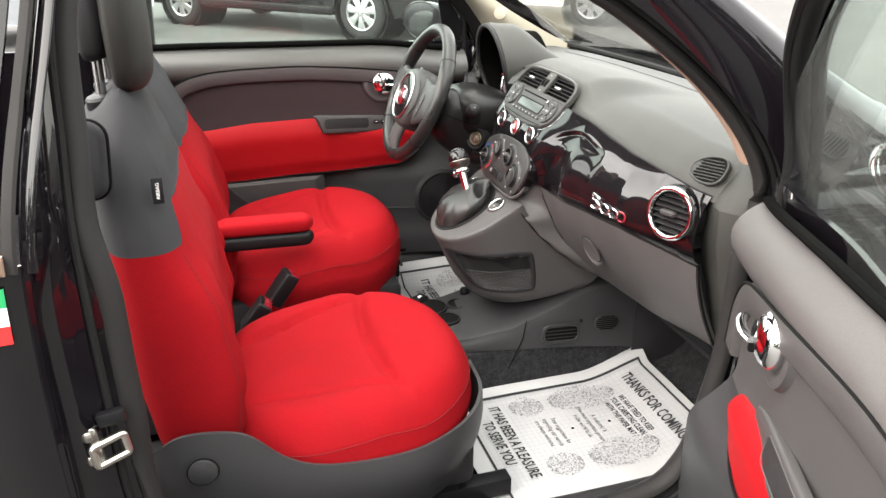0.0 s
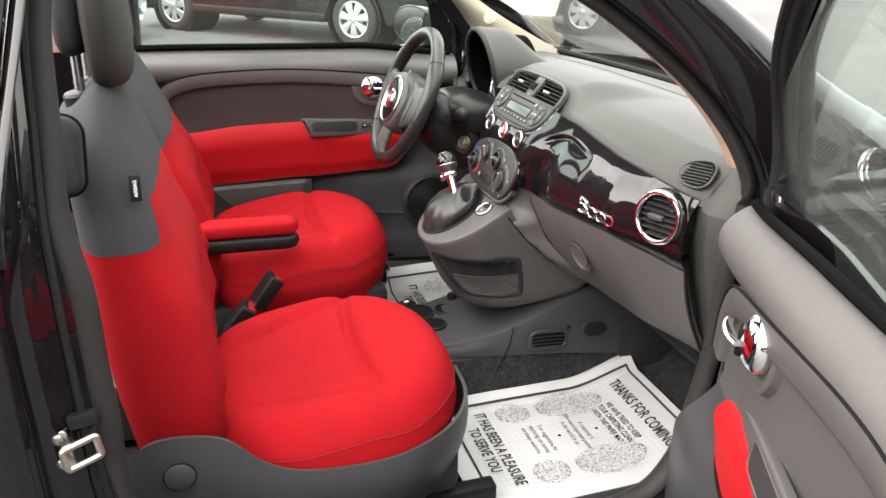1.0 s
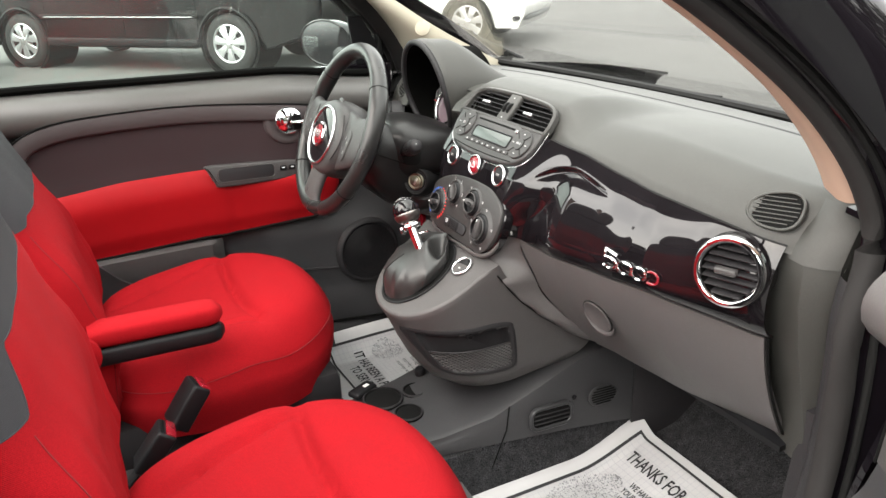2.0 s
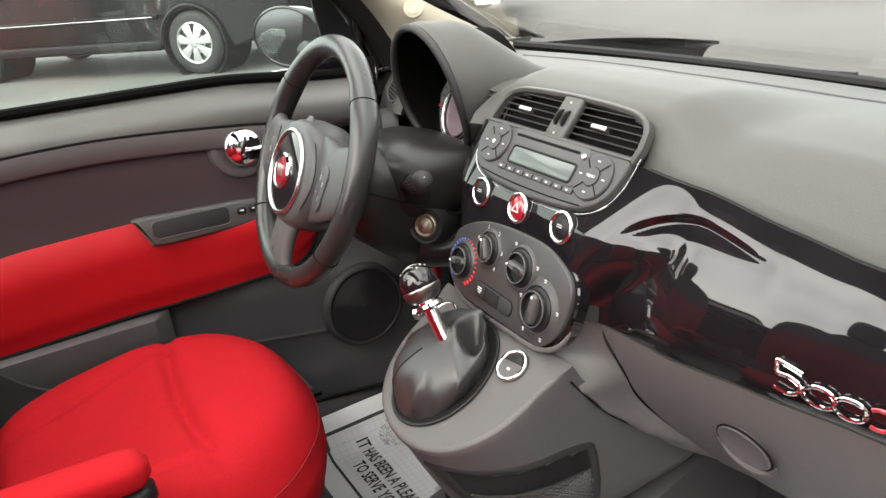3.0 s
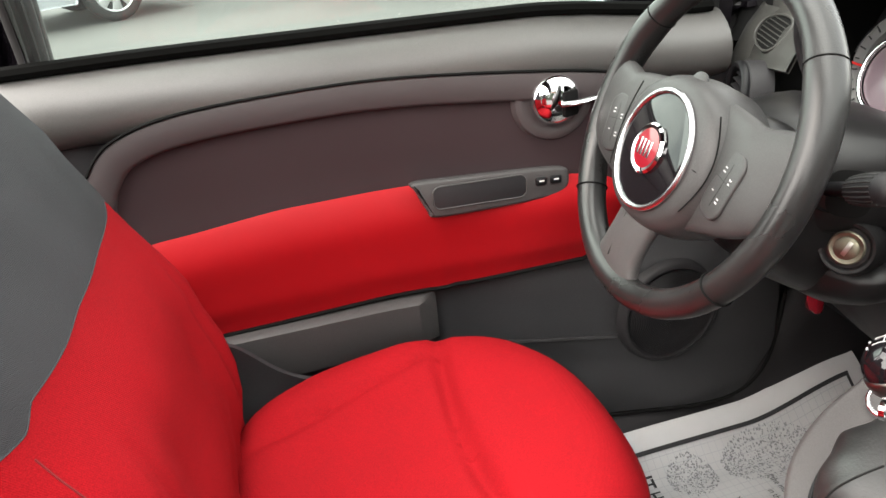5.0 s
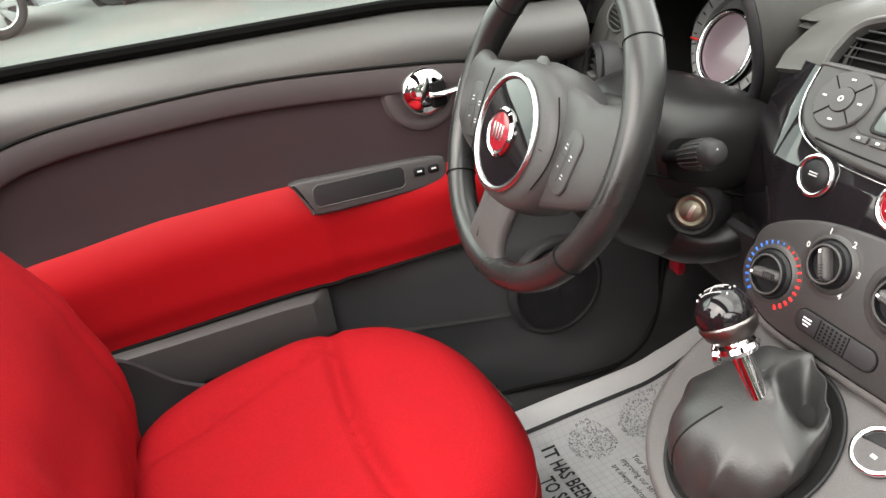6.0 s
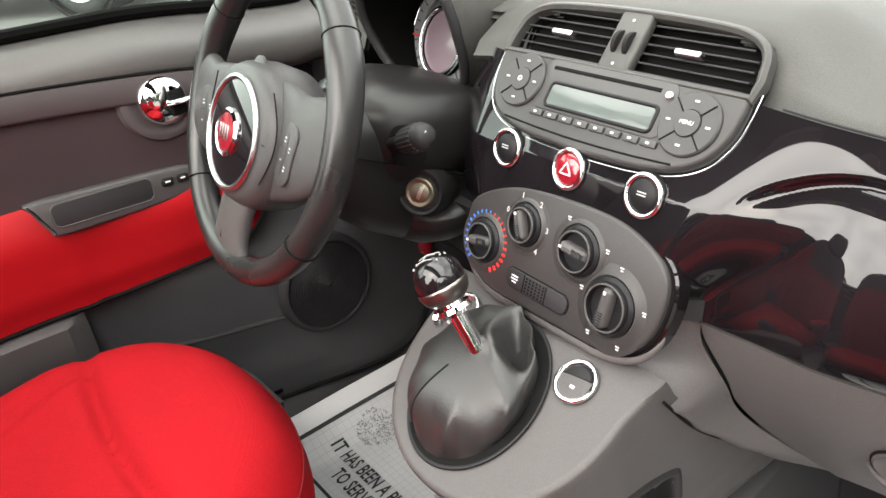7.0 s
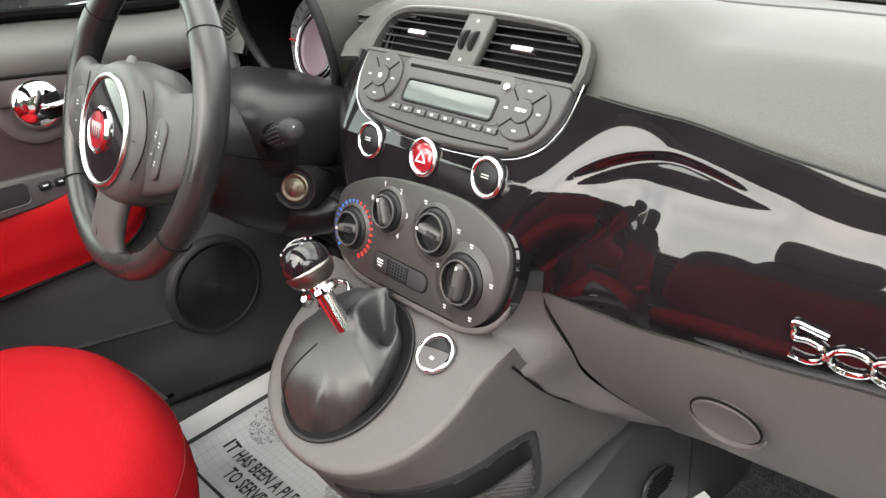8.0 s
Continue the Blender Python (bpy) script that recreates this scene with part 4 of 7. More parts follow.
glove = under("glovebox_lid", sheet(lower_point, 70, 36, 0.014, (0, -0.3, 0.2)), LGREY, dash, "grey grained glovebox lid")
gap = [lower_point(0, v / 20) + Vector((0.004, -0.003, 0)) for v in range(21)]
under("lid_gap", tube(gap, 0.0022, 6), HOLE, dash)
under("lid_gap", tube([lower_point(1, v / 20) + Vector((0.005, 0.003, 0)) for v in range(21)], 0.0028, 6), HOLE, dash)
under("lid_gap", tube([lower_point(u / 40, 0) + Vector((0.005, 0, 0.003)) for u in range(41)], 0.0035, 6), HOLE, dash)
# round latch dish pressed into the lid's lower edge
lp = lower_point((0.588 - 0.305) / 0.43, 0.43)
lm = frame_at(lp + Vector((-0.0035, 0, -0.001)), Vector((-0.90, -0.08, -0.40)))
under("latch_dish", lathe([(0.031, -0.003), (0.031, 0.001), (0.029, 0.0025), (0.024, 0.001), (0, -0.0005)], lm, 40), LGREY, glove, "round glovebox latch dish")
under("latch_ring", ring(lm, 0.0315, 0.0013, 40, 6), HOLE, glove)
under("latch_lip", tube([lm @ Vector((0.036 * math.cos(a), 0.036 * math.sin(a), 0.0)) for a in (math.pi * (1.08 + 0.84 * i / 20) for i in range(21))], lambda q: 0.005 * math.sin(math.pi * q) + 0.0008, 8), LGREY, glove)

# demister slot along the foot of the windscreen
slot = [dash_top_point(0.12 + 0.76 * i / 40, 0.86) + Vector((0, 0, 0.0006)) for i in range(41)]
under("demister_slot", tube(slot, 0.0042, 6, flat=0.35), DARK, dash, "long dark demister slot")

# driver's side lower panel and knee bolster
under("knee_panel", sheet(lambda u, v: lower_point(u, v, 0.16, 0.60) + Vector((0.02, 0, 0)), 40, 20, 0.012), DARK, dash)
# underside closing panel, dark
under("underside", sheet(lambda u, v: Vector((0.62 + 0.40 * v, -0.60 + 1.2 * u, 0.615 + 0.02 * v)), 20, 8, 0.01), BLACK, dash)


def end_cap(side):
    """Cheek of the dashboard beside the door."""
    rows = []
    for z, xa, xb in ((0.33, 0.66, 0.96), (0.48, 0.645, 0.96), (0.60, 0.632, 0.95), (0.66, 0.628, 0.95), (0.72, 0.612, 0.94), (0.80, 0.588, 0.93), (0.86, 0.576, 0.93), (0.92, 0.574, 0.93), (0.94, 0.582, 0.93)):
        r = []
        for x, yy in ((xa + 0.018, 0.552), (xa + 0.002, 0.600), (xa - 0.004, 0.630), (xa + 0.004, 0.648), (xa + 0.02, 0.664), (xb, 0.668), (xb, 0.590)):
            r.append(Vector((x, side * yy, z)))
        rows.append(r)
    under("end_cap", loft([r[2:] for r in rows], closed=False), DASH, dash, "grey dashboard cheek")
    crown = [[p + Vector((-0.0015, side * 0.0008, 0.0)) for p in r[1:6]] for r in rows[7:]]
    top = [Vector((p.x + 0.012, p.y, 0.957 + 0.012 * i / 4)) for i, p in enumerate(crown[-1])]
    high = [Vector((p.x + 0.040, p.y, 0.992 + 0.010 * i / 4)) for i, p in enumerate(crown[-1])]
    under("end_crown", loft(crown + [top, high], closed=False), DASH, dash, "grey grained corner of the dashboard")
    return under("end_trim", loft([r[:3] for r in rows[2:]], closed=False), DASH, dash, "grey grained end of the dashboard")


end_cap(-1)
end_cap(1)

# round side vents in chrome rings
def side_vent(side):
    c = Vector((0.534, side * 0.553, 0.893))
    m = frame_at(c, (-0.93, side * 0.34, 0.14)) @ Matrix.Diagonal((0.87, 0.87, 1.0, 1.0))
    v = under("side_vent", lathe([(0.052, -0.02), (0.052, 0.006), (0.049, 0.011), (0.045, 0.008), (0.043, -0.006), (0.0, -0.006)], m, 44), HOLE, dash, "round air vent with dark slats")
    under("chrome_ring", ring(m @ Matrix.Translation((0, 0, 0.009)), 0.0495, 0.0062, 48, 10), CHROME if side < 0 else BLACK, v, "chrome vent ring" if side < 0 else "black vent ring")
    under("outer_bezel", lathe([(0.058, -0.026), (0.0575, -0.004), (0.056, 0.003), (0.052, 0.006), (0.052, -0.02)], m, 44), GLOSS if side < 0 else DARK, v)
    for k in range(-3, 4):
        y = k * 0.0118
        w = 2 * math.sqrt(max(0.0, 0.0425 ** 2 - y * y))
        under("slat", box(w, 0.0030, 0.014, m @ pose(0, y, 0.002, 25, 0, 0), 0.0012), DARK, v)
    under("thumb_tab", box(0.034, 0.011, 0.012, m @ pose(-0.004, 0.0, 0.010, 12, 0, 0), 0.003, 3), GREY, v, "grey thumb tab")


side_vent(-1)
side_vent(1)

# small demister grille on the dash top by the door
def demister(side):
    m = frame_at((0.585, side * 0.568, 0.970), (-0.76, side * 0.10, 0.65), (0.65, 0.0, 0.76)) @ pose(0, 0, 0.0, 0, 0, -12 * side) @ Matrix.Diagonal((1.12, 0.90, 1.0, 1.0))
    out = [(0.030 * math.copysign(abs(math.cos(a)) ** 0.85, math.cos(a)), 0.026 * math.copysign(abs(math.sin(a)) ** 0.85, math.sin(a)) * (1 + 0.22 * math.cos(a))) for a in (2 * math.pi * i / 40 for i in range(40))]
    v = under("demister_vent", plate(out, 0.003, m, 0.001), HOLE, dash, "small oval demister grille")
    under("rim", frame_plate([(x * 1.16, y * 1.16) for x, y in out], 0.004, 0.0055, m), DASH, v)
    for k in range(-3, 4):
        y = k * 0.0066
        f = max(0.2, 1 - (y / 0.027) ** 2) ** 0.5
        under("slat", box(0.056 * f, 0.0016, 0.004, m @ pose(0.001, y, 0.0028), 0.0005), DASH, v)


demister(-1)
demister(1)

# ---- centre stack: vents, radio, buttons, climate panel ----
def stack_low(out=0.0):
    """Frame on the steep lower slope: x to the passenger, y up the slope, z out to the rear."""
    n = Vector((-0.944, 0, 0.33))
    return frame_at(Vector((0.4306, 0, 0.845)) + n * out, n, (0.33, 0, 0.944))


def stack_high(out=0.0):
    """Frame on the leaning upper slope that carries the radio."""
    n = Vector((-0.78, 0, 0.625))
    return frame_at(Vector((0.487, 0, 0.957)) + n * out, n, (0.625, 0, 0.78))


def centre_vents():
    m = VENTS
    hood = [(-0.142, -0.030), (0.142, -0.030), (0.1445, -0.012), (0.138, 0.012), (0.120, 0.026), (0.085, 0.032), (0.0, 0.0345), (-0.085, 0.032), (-0.120, 0.026), (-0.138, 0.012), (-0.1445, -0.012)]
    hood = [(p.x, p.y) for p in spline([(x, y, 0) for x, y in hood[2:]], 44)] + hood[:2]
    v = under("centre_vents", frame_plate(hood, 0.0075, 0.013, m @ Matrix.Translation((0, 0, -0.006)), 0.003), VENTGREY, dash, "pair of centre air vents in a grey hood")
    under("vent_back", plate(inset(hood, 0.006), 0.002, m @ Matrix.Translation((0, 0, -0.020))), HOLE, v)
    under("vent_box", frame_plate(inset(hood, 0.003), 0.004, 0.026, m @ Matrix.Translation((0, 0, -0.026))), HOLE, v)
    for sg in (-1, 1):
        for k in range(6):
            y = -0.021 + 0.0088 * k
            x1 = 0.130 if y < 0.006 else 0.130 - 0.9 * (y - 0.006)
            x0 = 0.021
            under("slat", box(x1 - x0, 0.0017, 0.008, m @ pose(sg * (x0 + x1) / 2, y, -0.003, 21, 0, 0), 0.0005), DARK, v)
        under("vent_tab", box(0.026, 0.006, 0.010, m @ pose(sg * 0.072, -0.002, 0.007), 0.002, 3), SATIN, v, "silver vent tab")
        wheel = under("thumb_wheel", lathe([(0.0105, -0.0028), (0.0125, -0.002), (0.0125, 0.002), (0.0105, 0.0028)], m @ pose(sg * 0.0065, 0, 0.0, 0, 90, 0), 28), RUBBER, v)
    under("centre_post", box(0.036, 0.062, 0.012, m @ pose(0, 0.0, 0.0), 0.004, 3), VENTGREY, v)
    for y in (0.021, -0.021):
        under("marker", lathe([(0.0014, 0.0), (0.0014, 0.0066), (0, 0.0066)], m @ pose(0, y, 0.0), 12), DIMWHITE, v)


centre_vents()


def round_pad(m, parent, name, word=""):
    """Round radio control: four raised segments about a centre button."""
    r = under(name, lathe([(0.0275, -0.002), (0.0275, 0.003), (0.0262, 0.0045), (0.012, 0.0045), (0.0115, 0.0030), (0.011, 0.0060), (0.0, 0.0066)], m, 40), RADIO, parent, "round radio control pad")
    for k in range(4):
        a = radians(45 + 90 * k)
        under("segment_gap", box(0.015, 0.0009, 0.0016, m @ pose(0.0188 * math.cos(a), 0.0188 * math.sin(a), 0.0046, 0, 0, 45 + 90 * k), 0), HOLE, r)
        b = radians(90 * k)
        under("pad_mark", box(0.0042, 0.0016, 0.0008, m @ pose(0.0188 * math.cos(b), 0.0188 * math.sin(b), 0.0048), 0), DIMWHITE, r)
    if word:
        under("pad_word", letters(word, 0.0048, lambda x, y, z: m @ Vector((x, y, 0.0070))), WHITE, r)
    else:
        under("pad_mark", ring(m @ Matrix.Translation((0, 0, 0.0068)), 0.0022, 0.0005, 16, 5), WHITE, r)


def radio():
    m = stack_high(-0.008)
    half = [(0.1400, 0.052), (0.1400, 0.034), (0.1365, 0.012), (0.124, -0.008), (0.100, -0.021), (0.060, -0.0275), (0.0, -0.0300)]
    right = [(p.x, p.y) for p in spline([(x, y, 0) for x, y in half], 26)]
    out = [(-x, y) for x, y in right[:-1]] + right[::-1]
    rad = under("radio", plate(out, 0.010, m, 0.003), RADIO, dash, "dark grey built-in car radio with a wide display")
    edge = [(-x * 1.04, (y - 0.02) * 1.07 + 0.02) for x, y in right[:-1]] + [(x * 1.04, (y - 0.02) * 1.07 + 0.02) for x, y in right[::-1]]
    under("radio_trim", tube([m @ Vector((x, y, 0.0035)) for x, y in edge], 0.0008, 8), SATIN, rad, "bright trim line round the radio")
    under("radio_recess", plate([(x * 1.025, (y - 0.02) * 1.04 + 0.02) for x, y in out], 0.004, m), BLACK, rad)
    under("slot_panel", plate(rrect(0.152, 0.050, 0.010), 0.0014, m @ pose(0.004, 0.0235, 0.0095), 0.0006), RADIO, rad)
    under("disc_slot", box(0.126, 0.0036, 0.002, m @ pose(0.000, 0.0395, 0.0106), 0.0006), HOLE, rad, "dark disc slot")
    under("eject_button", lathe([(0.0036, 0.0), (0.0036, 0.0035), (0.003, 0.0042), (0, 0.0042)], m @ pose(0.0735, 0.0365, 0.0100), 16), SATIN, rad)
    under("display", plate(rrect(0.122, 0.0200, 0.004), 0.0012, m @ pose(0.006, 0.0140, 0.0106), 0.0005), SCREEN, rad, "blank grey-green display")
    under("display_rim", frame_plate(rrect(0.128, 0.0260, 0.006), 0.0032, 0.0022, m @ pose(0.006, 0.0140, 0.0106)), BLACK, rad)
    for k in range(8):
        x = -0.061 + 0.0192 * k
        b = under("preset_button", box(0.0168, 0.0064, 0.004, m @ pose(x, -0.0058, 0.0108), 0.0015), RADIO, rad)
        under("preset_mark", box(0.0036, 0.0020, 0.0006, m @ pose(x, -0.0058, 0.0130), 0), DIMWHITE, rad)
    round_pad(m @ pose(-0.0960, 0.0205, 0.0095), rad, "left_pad")
    round_pad(m @ pose(0.1020, 0.0175, 0.0095), rad, "right_pad", "MENU")
    under("lower_lip", tube([m @ Vector((0.84 * x, -0.0170 - 0.0036 * (1 - (x / 0.12) ** 2), 0.0103)) for x in (0.12 * (i / 10 - 1) for i in range(21))], 0.0009, 6), HOLE, rad)


radio()


def fascia_button(y, mat, label, mark):
    m = stack_low(-0.0095) @ pose(-y, 0.0793, 0)
    b = under("fascia_button", lathe([(0.0195, -0.004), (0.0195, 0.004), (0.0175, 0.007), (0.0155, 0.0045), (0.0, 0.0045)], m, 40), BLACK, dash, label)
    under("chrome_ring", ring(m @ Matrix.Translation((0, 0, 0.0055)), 0.0172, 0.0026, 44, 10), CHROME, b, "chrome button ring")
    cap = under("cap", lathe([(0.0142, 0.003), (0.0142, 0.0062), (0.0122, 0.0078), (0, 0.0084)], m, 36), mat, b)
    if mark == "triangle":
        tri = [m @ Vector((0.0078 * math.cos(radians(90 + 120 * k)), 0.0070 * math.sin(radians(90 + 120 * k)) - 0.001, 0.0088)) for k in range(3)]
        pts = [tri[0].lerp(tri[1], f / 6) for f in range(6)] + [tri[1].lerp(tri[2], f / 6) for f in range(6)] + [tri[2].lerp(tri[0], f / 6) for f in range(6)]
        under("warning_mark", tube(pts, 0.0007, 5, closed=True), WHITE, cap)
    else:
        under("mark", box(0.009, 0.0009, 0.0006, m @ pose(0, 0.0026, 0.0084), 0), DIMWHITE, cap)
        under("mark", box(0.009, 0.0009, 0.0006, m @ pose(0, 0.0002, 0.0086), 0), DIMWHITE, cap)
        under("indicator", box(0.017, 0.0022, 0.0012, m @ pose(0, -0.0065, 0.0070), 0.0005), SATIN, b)


fascia_button(0.084, BLACK, "round black push button in a chrome ring", "bars")
fascia_button(0.0, REDLENS, "round red hazard light button in a chrome ring", "triangle")
fascia_button(-0.086, BLACK, "round black heated screen button in a chrome ring", "bars")


def climate_panel():
    m = stack_low(-0.012)
    ctl = [(-0.115, 0.023), (-0.072, 0.049), (-0.024, 0.0595), (0.040, 0.0625), (0.084, 0.057), (0.1215, 0.036), (0.1325, 0.006), (0.127, -0.030), (0.110, -0.052), (0.080, -0.063), (0.040, -0.0645), (-0.021, -0.0645), (-0.080, -0.061), (-0.110, -0.042), (-0.121, -0.010)]
    ctl = [(x, y * (0.86 if y > 0 else 1.0)) for x, y in ctl]
    out = [(p.x, p.y) for p in spline([(x, y, 0) for x, y in ctl[::-1]], 84, closed=True)]
    panel = under("climate_panel", plate(out, 0.010, m, 0.0022), PANEL, dash, "dark grey climate control panel with four dials")
    under("panel_gap", plate([(x * 1.02, y * 1.03) for x, y in out], 0.004, m), HOLE, panel)
    under("panel_frame", frame_plate([(x * 1.05, y * 1.07) for x, y in out], 0.0045, 0.017, m @ pose(0, 0, -0.012), 0.002), GLOSS, panel)
    low = sorted((math.atan2(-x, -y), x, y) for x, y in out if y < -0.020)
    under("panel_lip", tube([m @ Vector((x * 1.05, y * 1.085, 0.001)) for _, x, y in low], lambda q: 0.0008 + 0.0046 * math.sin(math.pi * q) ** 0.4, 10), LGREY, panel, "rounded grey lip below the panel")
    # place of each dial on the panel, its radius and the angle of its grip
    dials = (((-0.088, -0.018), 0.0190, 100), ((-0.035, 0.0155), 0.0175, 24), ((0.036, 0.0135), 0.0195, 84), ((0.082, -0.0215), 0.0220, -4))
    for (x, y), r, turn in dials:
        d = m @ pose(x, y, 0.0096)
        k = under("dial", lathe([(r * 1.24, -0.002), (r * 1.20, 0.003), (r * 1.06, 0.0055), (r, 0.0055), (r * 0.98, 0.009), (r * 0.92, 0.0105), (r * 0.87, 0.004), (0, 0.003)], d, 44), BLACK, panel, "round black dial")
        under("collar", lathe([(r * 1.95, -0.0006), (r * 1.86, 0.0002), (r * 1.50, 0.0008), (r * 1.38, 0.0030), (r * 1.29, 0.0036), (r * 1.22, 0.0015)], d, 44), PANEL, k)
        under("dial_rim", ring(d @ pose(0, 0, 0.0098), r * 0.945, 0.0010, 44, 6), GREY, k)
        grip = [(p[0], p[1]) for p in rrect(r * 0.52, r * 1.70, r * 0.22)]
        under("grip", plate(grip, 0.0125, d @ pose(0, 0, 0.002, 0, 0, turn), 0.005), GREY, k, "ribbed grip")
        for s in range(6):
            under("rib", box(r * 0.36, 0.0008, 0.0012, d @ pose(0, 0, 0, 0, 0, turn) @ pose(0, -r * 0.72 + s * 0.0024, 0.0145), 0), DARK, k)
        under("pointer", box(0.0024, 0.0030, 0.0012, d @ pose(0, 0, 0, 0, 0, turn) @ pose(0, r * 0.66, 0.0143), 0.0005), WHITE, k)
    # coloured scale round the temperature dial
    tx, ty = dials[0][0]
    for q in range(24):
        a = radians(228 - 12.6 * q)
        c = m @ pose(tx + 0.0300 * math.cos(a), ty + 0.0300 * math.sin(a), 0.0104, 0, 0, math.degrees(a))
        size = 0.7 + 0.7 * abs(q - 11.5) / 11.5
        under("scale_bar", box(0.0040 * size, 0.0020 * size, 0.0010, c, 0.0002), BLUEPRINT if q < 12 else REDPRINT, panel)
    for (x, y), r, turn in dials[1:]:
        for q, a in enumerate((165, 112, 58, 5, -48) if r < 0.018 else ((128, 18) if r < 0.021 else (172, 85, 12, -62, -120))):
            c = m @ pose(x + r * 1.62 * math.cos(radians(a)), y + r * 1.62 * math.sin(radians(a)), 0.0108)
            if r < 0.018:
                under("numeral", letters("01234"[min(q, 4)], 0.0075, lambda px, py, pz, c=c: c @ Vector((px, py, 0.0006)), bold=0.0002), DIMWHITE, panel)
                continue
            under("symbol", join(box(0.0042, 0.0013, 0.0006, c @ pose(0, 0.0012, 0), 0), box(0.0030, 0.0013, 0.0006, c @ pose(0.0004, -0.0012, 0), 0)), DIMWHITE, panel)
    # capsule of push buttons
    cap = m @ pose(-0.006, -0.0405, 0.0095, 0, 0, -1.5)
    row = under("button_capsule", plate(rrect(0.084, 0.019, 0.009), 0.003, cap, 0.001), DARK, panel, "capsule of push buttons with a dotted grille")
    under("capsule_gap", frame_plate(rrect(0.086, 0.021, 0.0098), 0.0012, 0.0016, cap), HOLE, row)
    for x in (-0.016, 0.014):
        under("capsule_gap", box(0.0010, 0.018, 0.0012, cap @ pose(x, 0, 0.0030), 0), HOLE, row)
    for i in range(6):
        for j in range(5):
            under("grille_dot", lathe([(0.0012, 0), (0.0012, 0.0008), (0, 0.0008)], cap @ pose(-0.0125 + 0.0046 * i, -0.0066 + 0.0033 * j, 0.0026), 8), HOLE, row)
    under("capsule_mark", join(box(0.009, 0.0011, 0.0006, cap @ pose(-0.029, 0.003, 0.0032), 0), box(0.009, 0.0011, 0.0006, cap @ pose(-0.029, 0.0, 0.0032), 0), box(0.006, 0.0011, 0.0006, cap @ pose(-0.029, -0.003, 0.0032), 0)), WHITE, row)


climate_panel()


def stack_foot():
    """Grey plastic below the climate panel, rounding into the sculpted cheeks beside it."""
    for s in (-1, 1):
        def cheek(u, v, s=s):
            z = 0.836 - 0.226 * v
            q = lower_point(1, max(0.0, (0.798 - z) / 0.188))
            face = 0.4405 + 0.35 * (z - 0.806)
            seam = curve_at(SEAM, z)[0]
            start = face + (max(face, seam) - face) * smooth(0.765, 0.735, z)
            x = start + (q.x + 0.003 - start) * (smooth(0.25, 1.0, u) * 0.7 + 0.3 * u ** 3)
            y0 = 0.06 + 0.078 * smooth(0.775, 0.735, z)
            y = y0 + (abs(q.y) - 0.002 - y0) * u ** 0.8
            return Vector((x, s * y, z))
        under("stack_cheek", sheet(cheek, 26, 40, 0.006), LGREY, dash, "grey plastic cheek below the climate panel", sharp=60)


stack_foot()

# ---- chrome badge on the band: linked loops ----
def badge():
    b = thing("chrome_badge", (0.50, -0.40, 0.85), "chrome badge of linked loops on the gloss black band", "badge")

    def on_band(y, z, out):
        y, z = -0.412 + 0.84 * (y + 0.41), 0.856 + 0.68 * (z - 0.858)
        u = (y + 0.600) / 1.20
        x0, z0 = curve_at(BAND_LOW, abs(y))
        x1, z1 = curve_at(BAND_TOP, abs(y))
        p = band_point(u, (z - z0) / (z1 - z0))
        return p + Vector((-out, 0, 0.2 * out))
    for k, (yc, w, h) in enumerate(((-0.401, 0.0165, 0.0130), (-0.431, 0.0155, 0.0130))):
        loop = [on_band(yc + w * math.cos(a), 0.852 + h * math.sin(a), 0.004) for a in (2 * math.pi * i / 36 for i in range(36))]
        under("loop", tube(loop, 0.0021, 8, closed=True), CHROME, b)
    hook = [(-0.381, 0.874), (-0.367, 0.8775), (-0.3535, 0.880), (-0.3545, 0.872), (-0.356, 0.8645), (-0.368, 0.8645), (-0.380, 0.858), (-0.380, 0.847), (-0.369, 0.8405), (-0.354, 0.844)]
    under("first_loop", tube([on_band(p.x, p.y, 0.004) for p in spline([(y, z, 0) for y, z in hook], 60)], 0.0021, 8), CHROME, b)
    arc = [on_band(-0.457 + 0.0125 * math.cos(a), 0.852 + 0.0135 * math.sin(a), 0.005) for a in (radians(55 + 250 * i / 30) for i in range(31))]
    under("open_loop", tube(arc, 0.0019, 8), REDLENS, b, "red enamel open loop")


badge()

# ---- instrument binnacle ----
def dash_height(x, y):
    """Height of the upper dashboard below a point."""
    lo, hi = 0.0, 1.0
    for _ in range(18):
        mid = 0.5 * (lo + hi)
        if dash_top_point((y + 0.665) / 1.33, mid).x < x:
            lo = mid
        else:
            hi = mid
    return dash_top_point((y + 0.665) / 1.33, lo).z


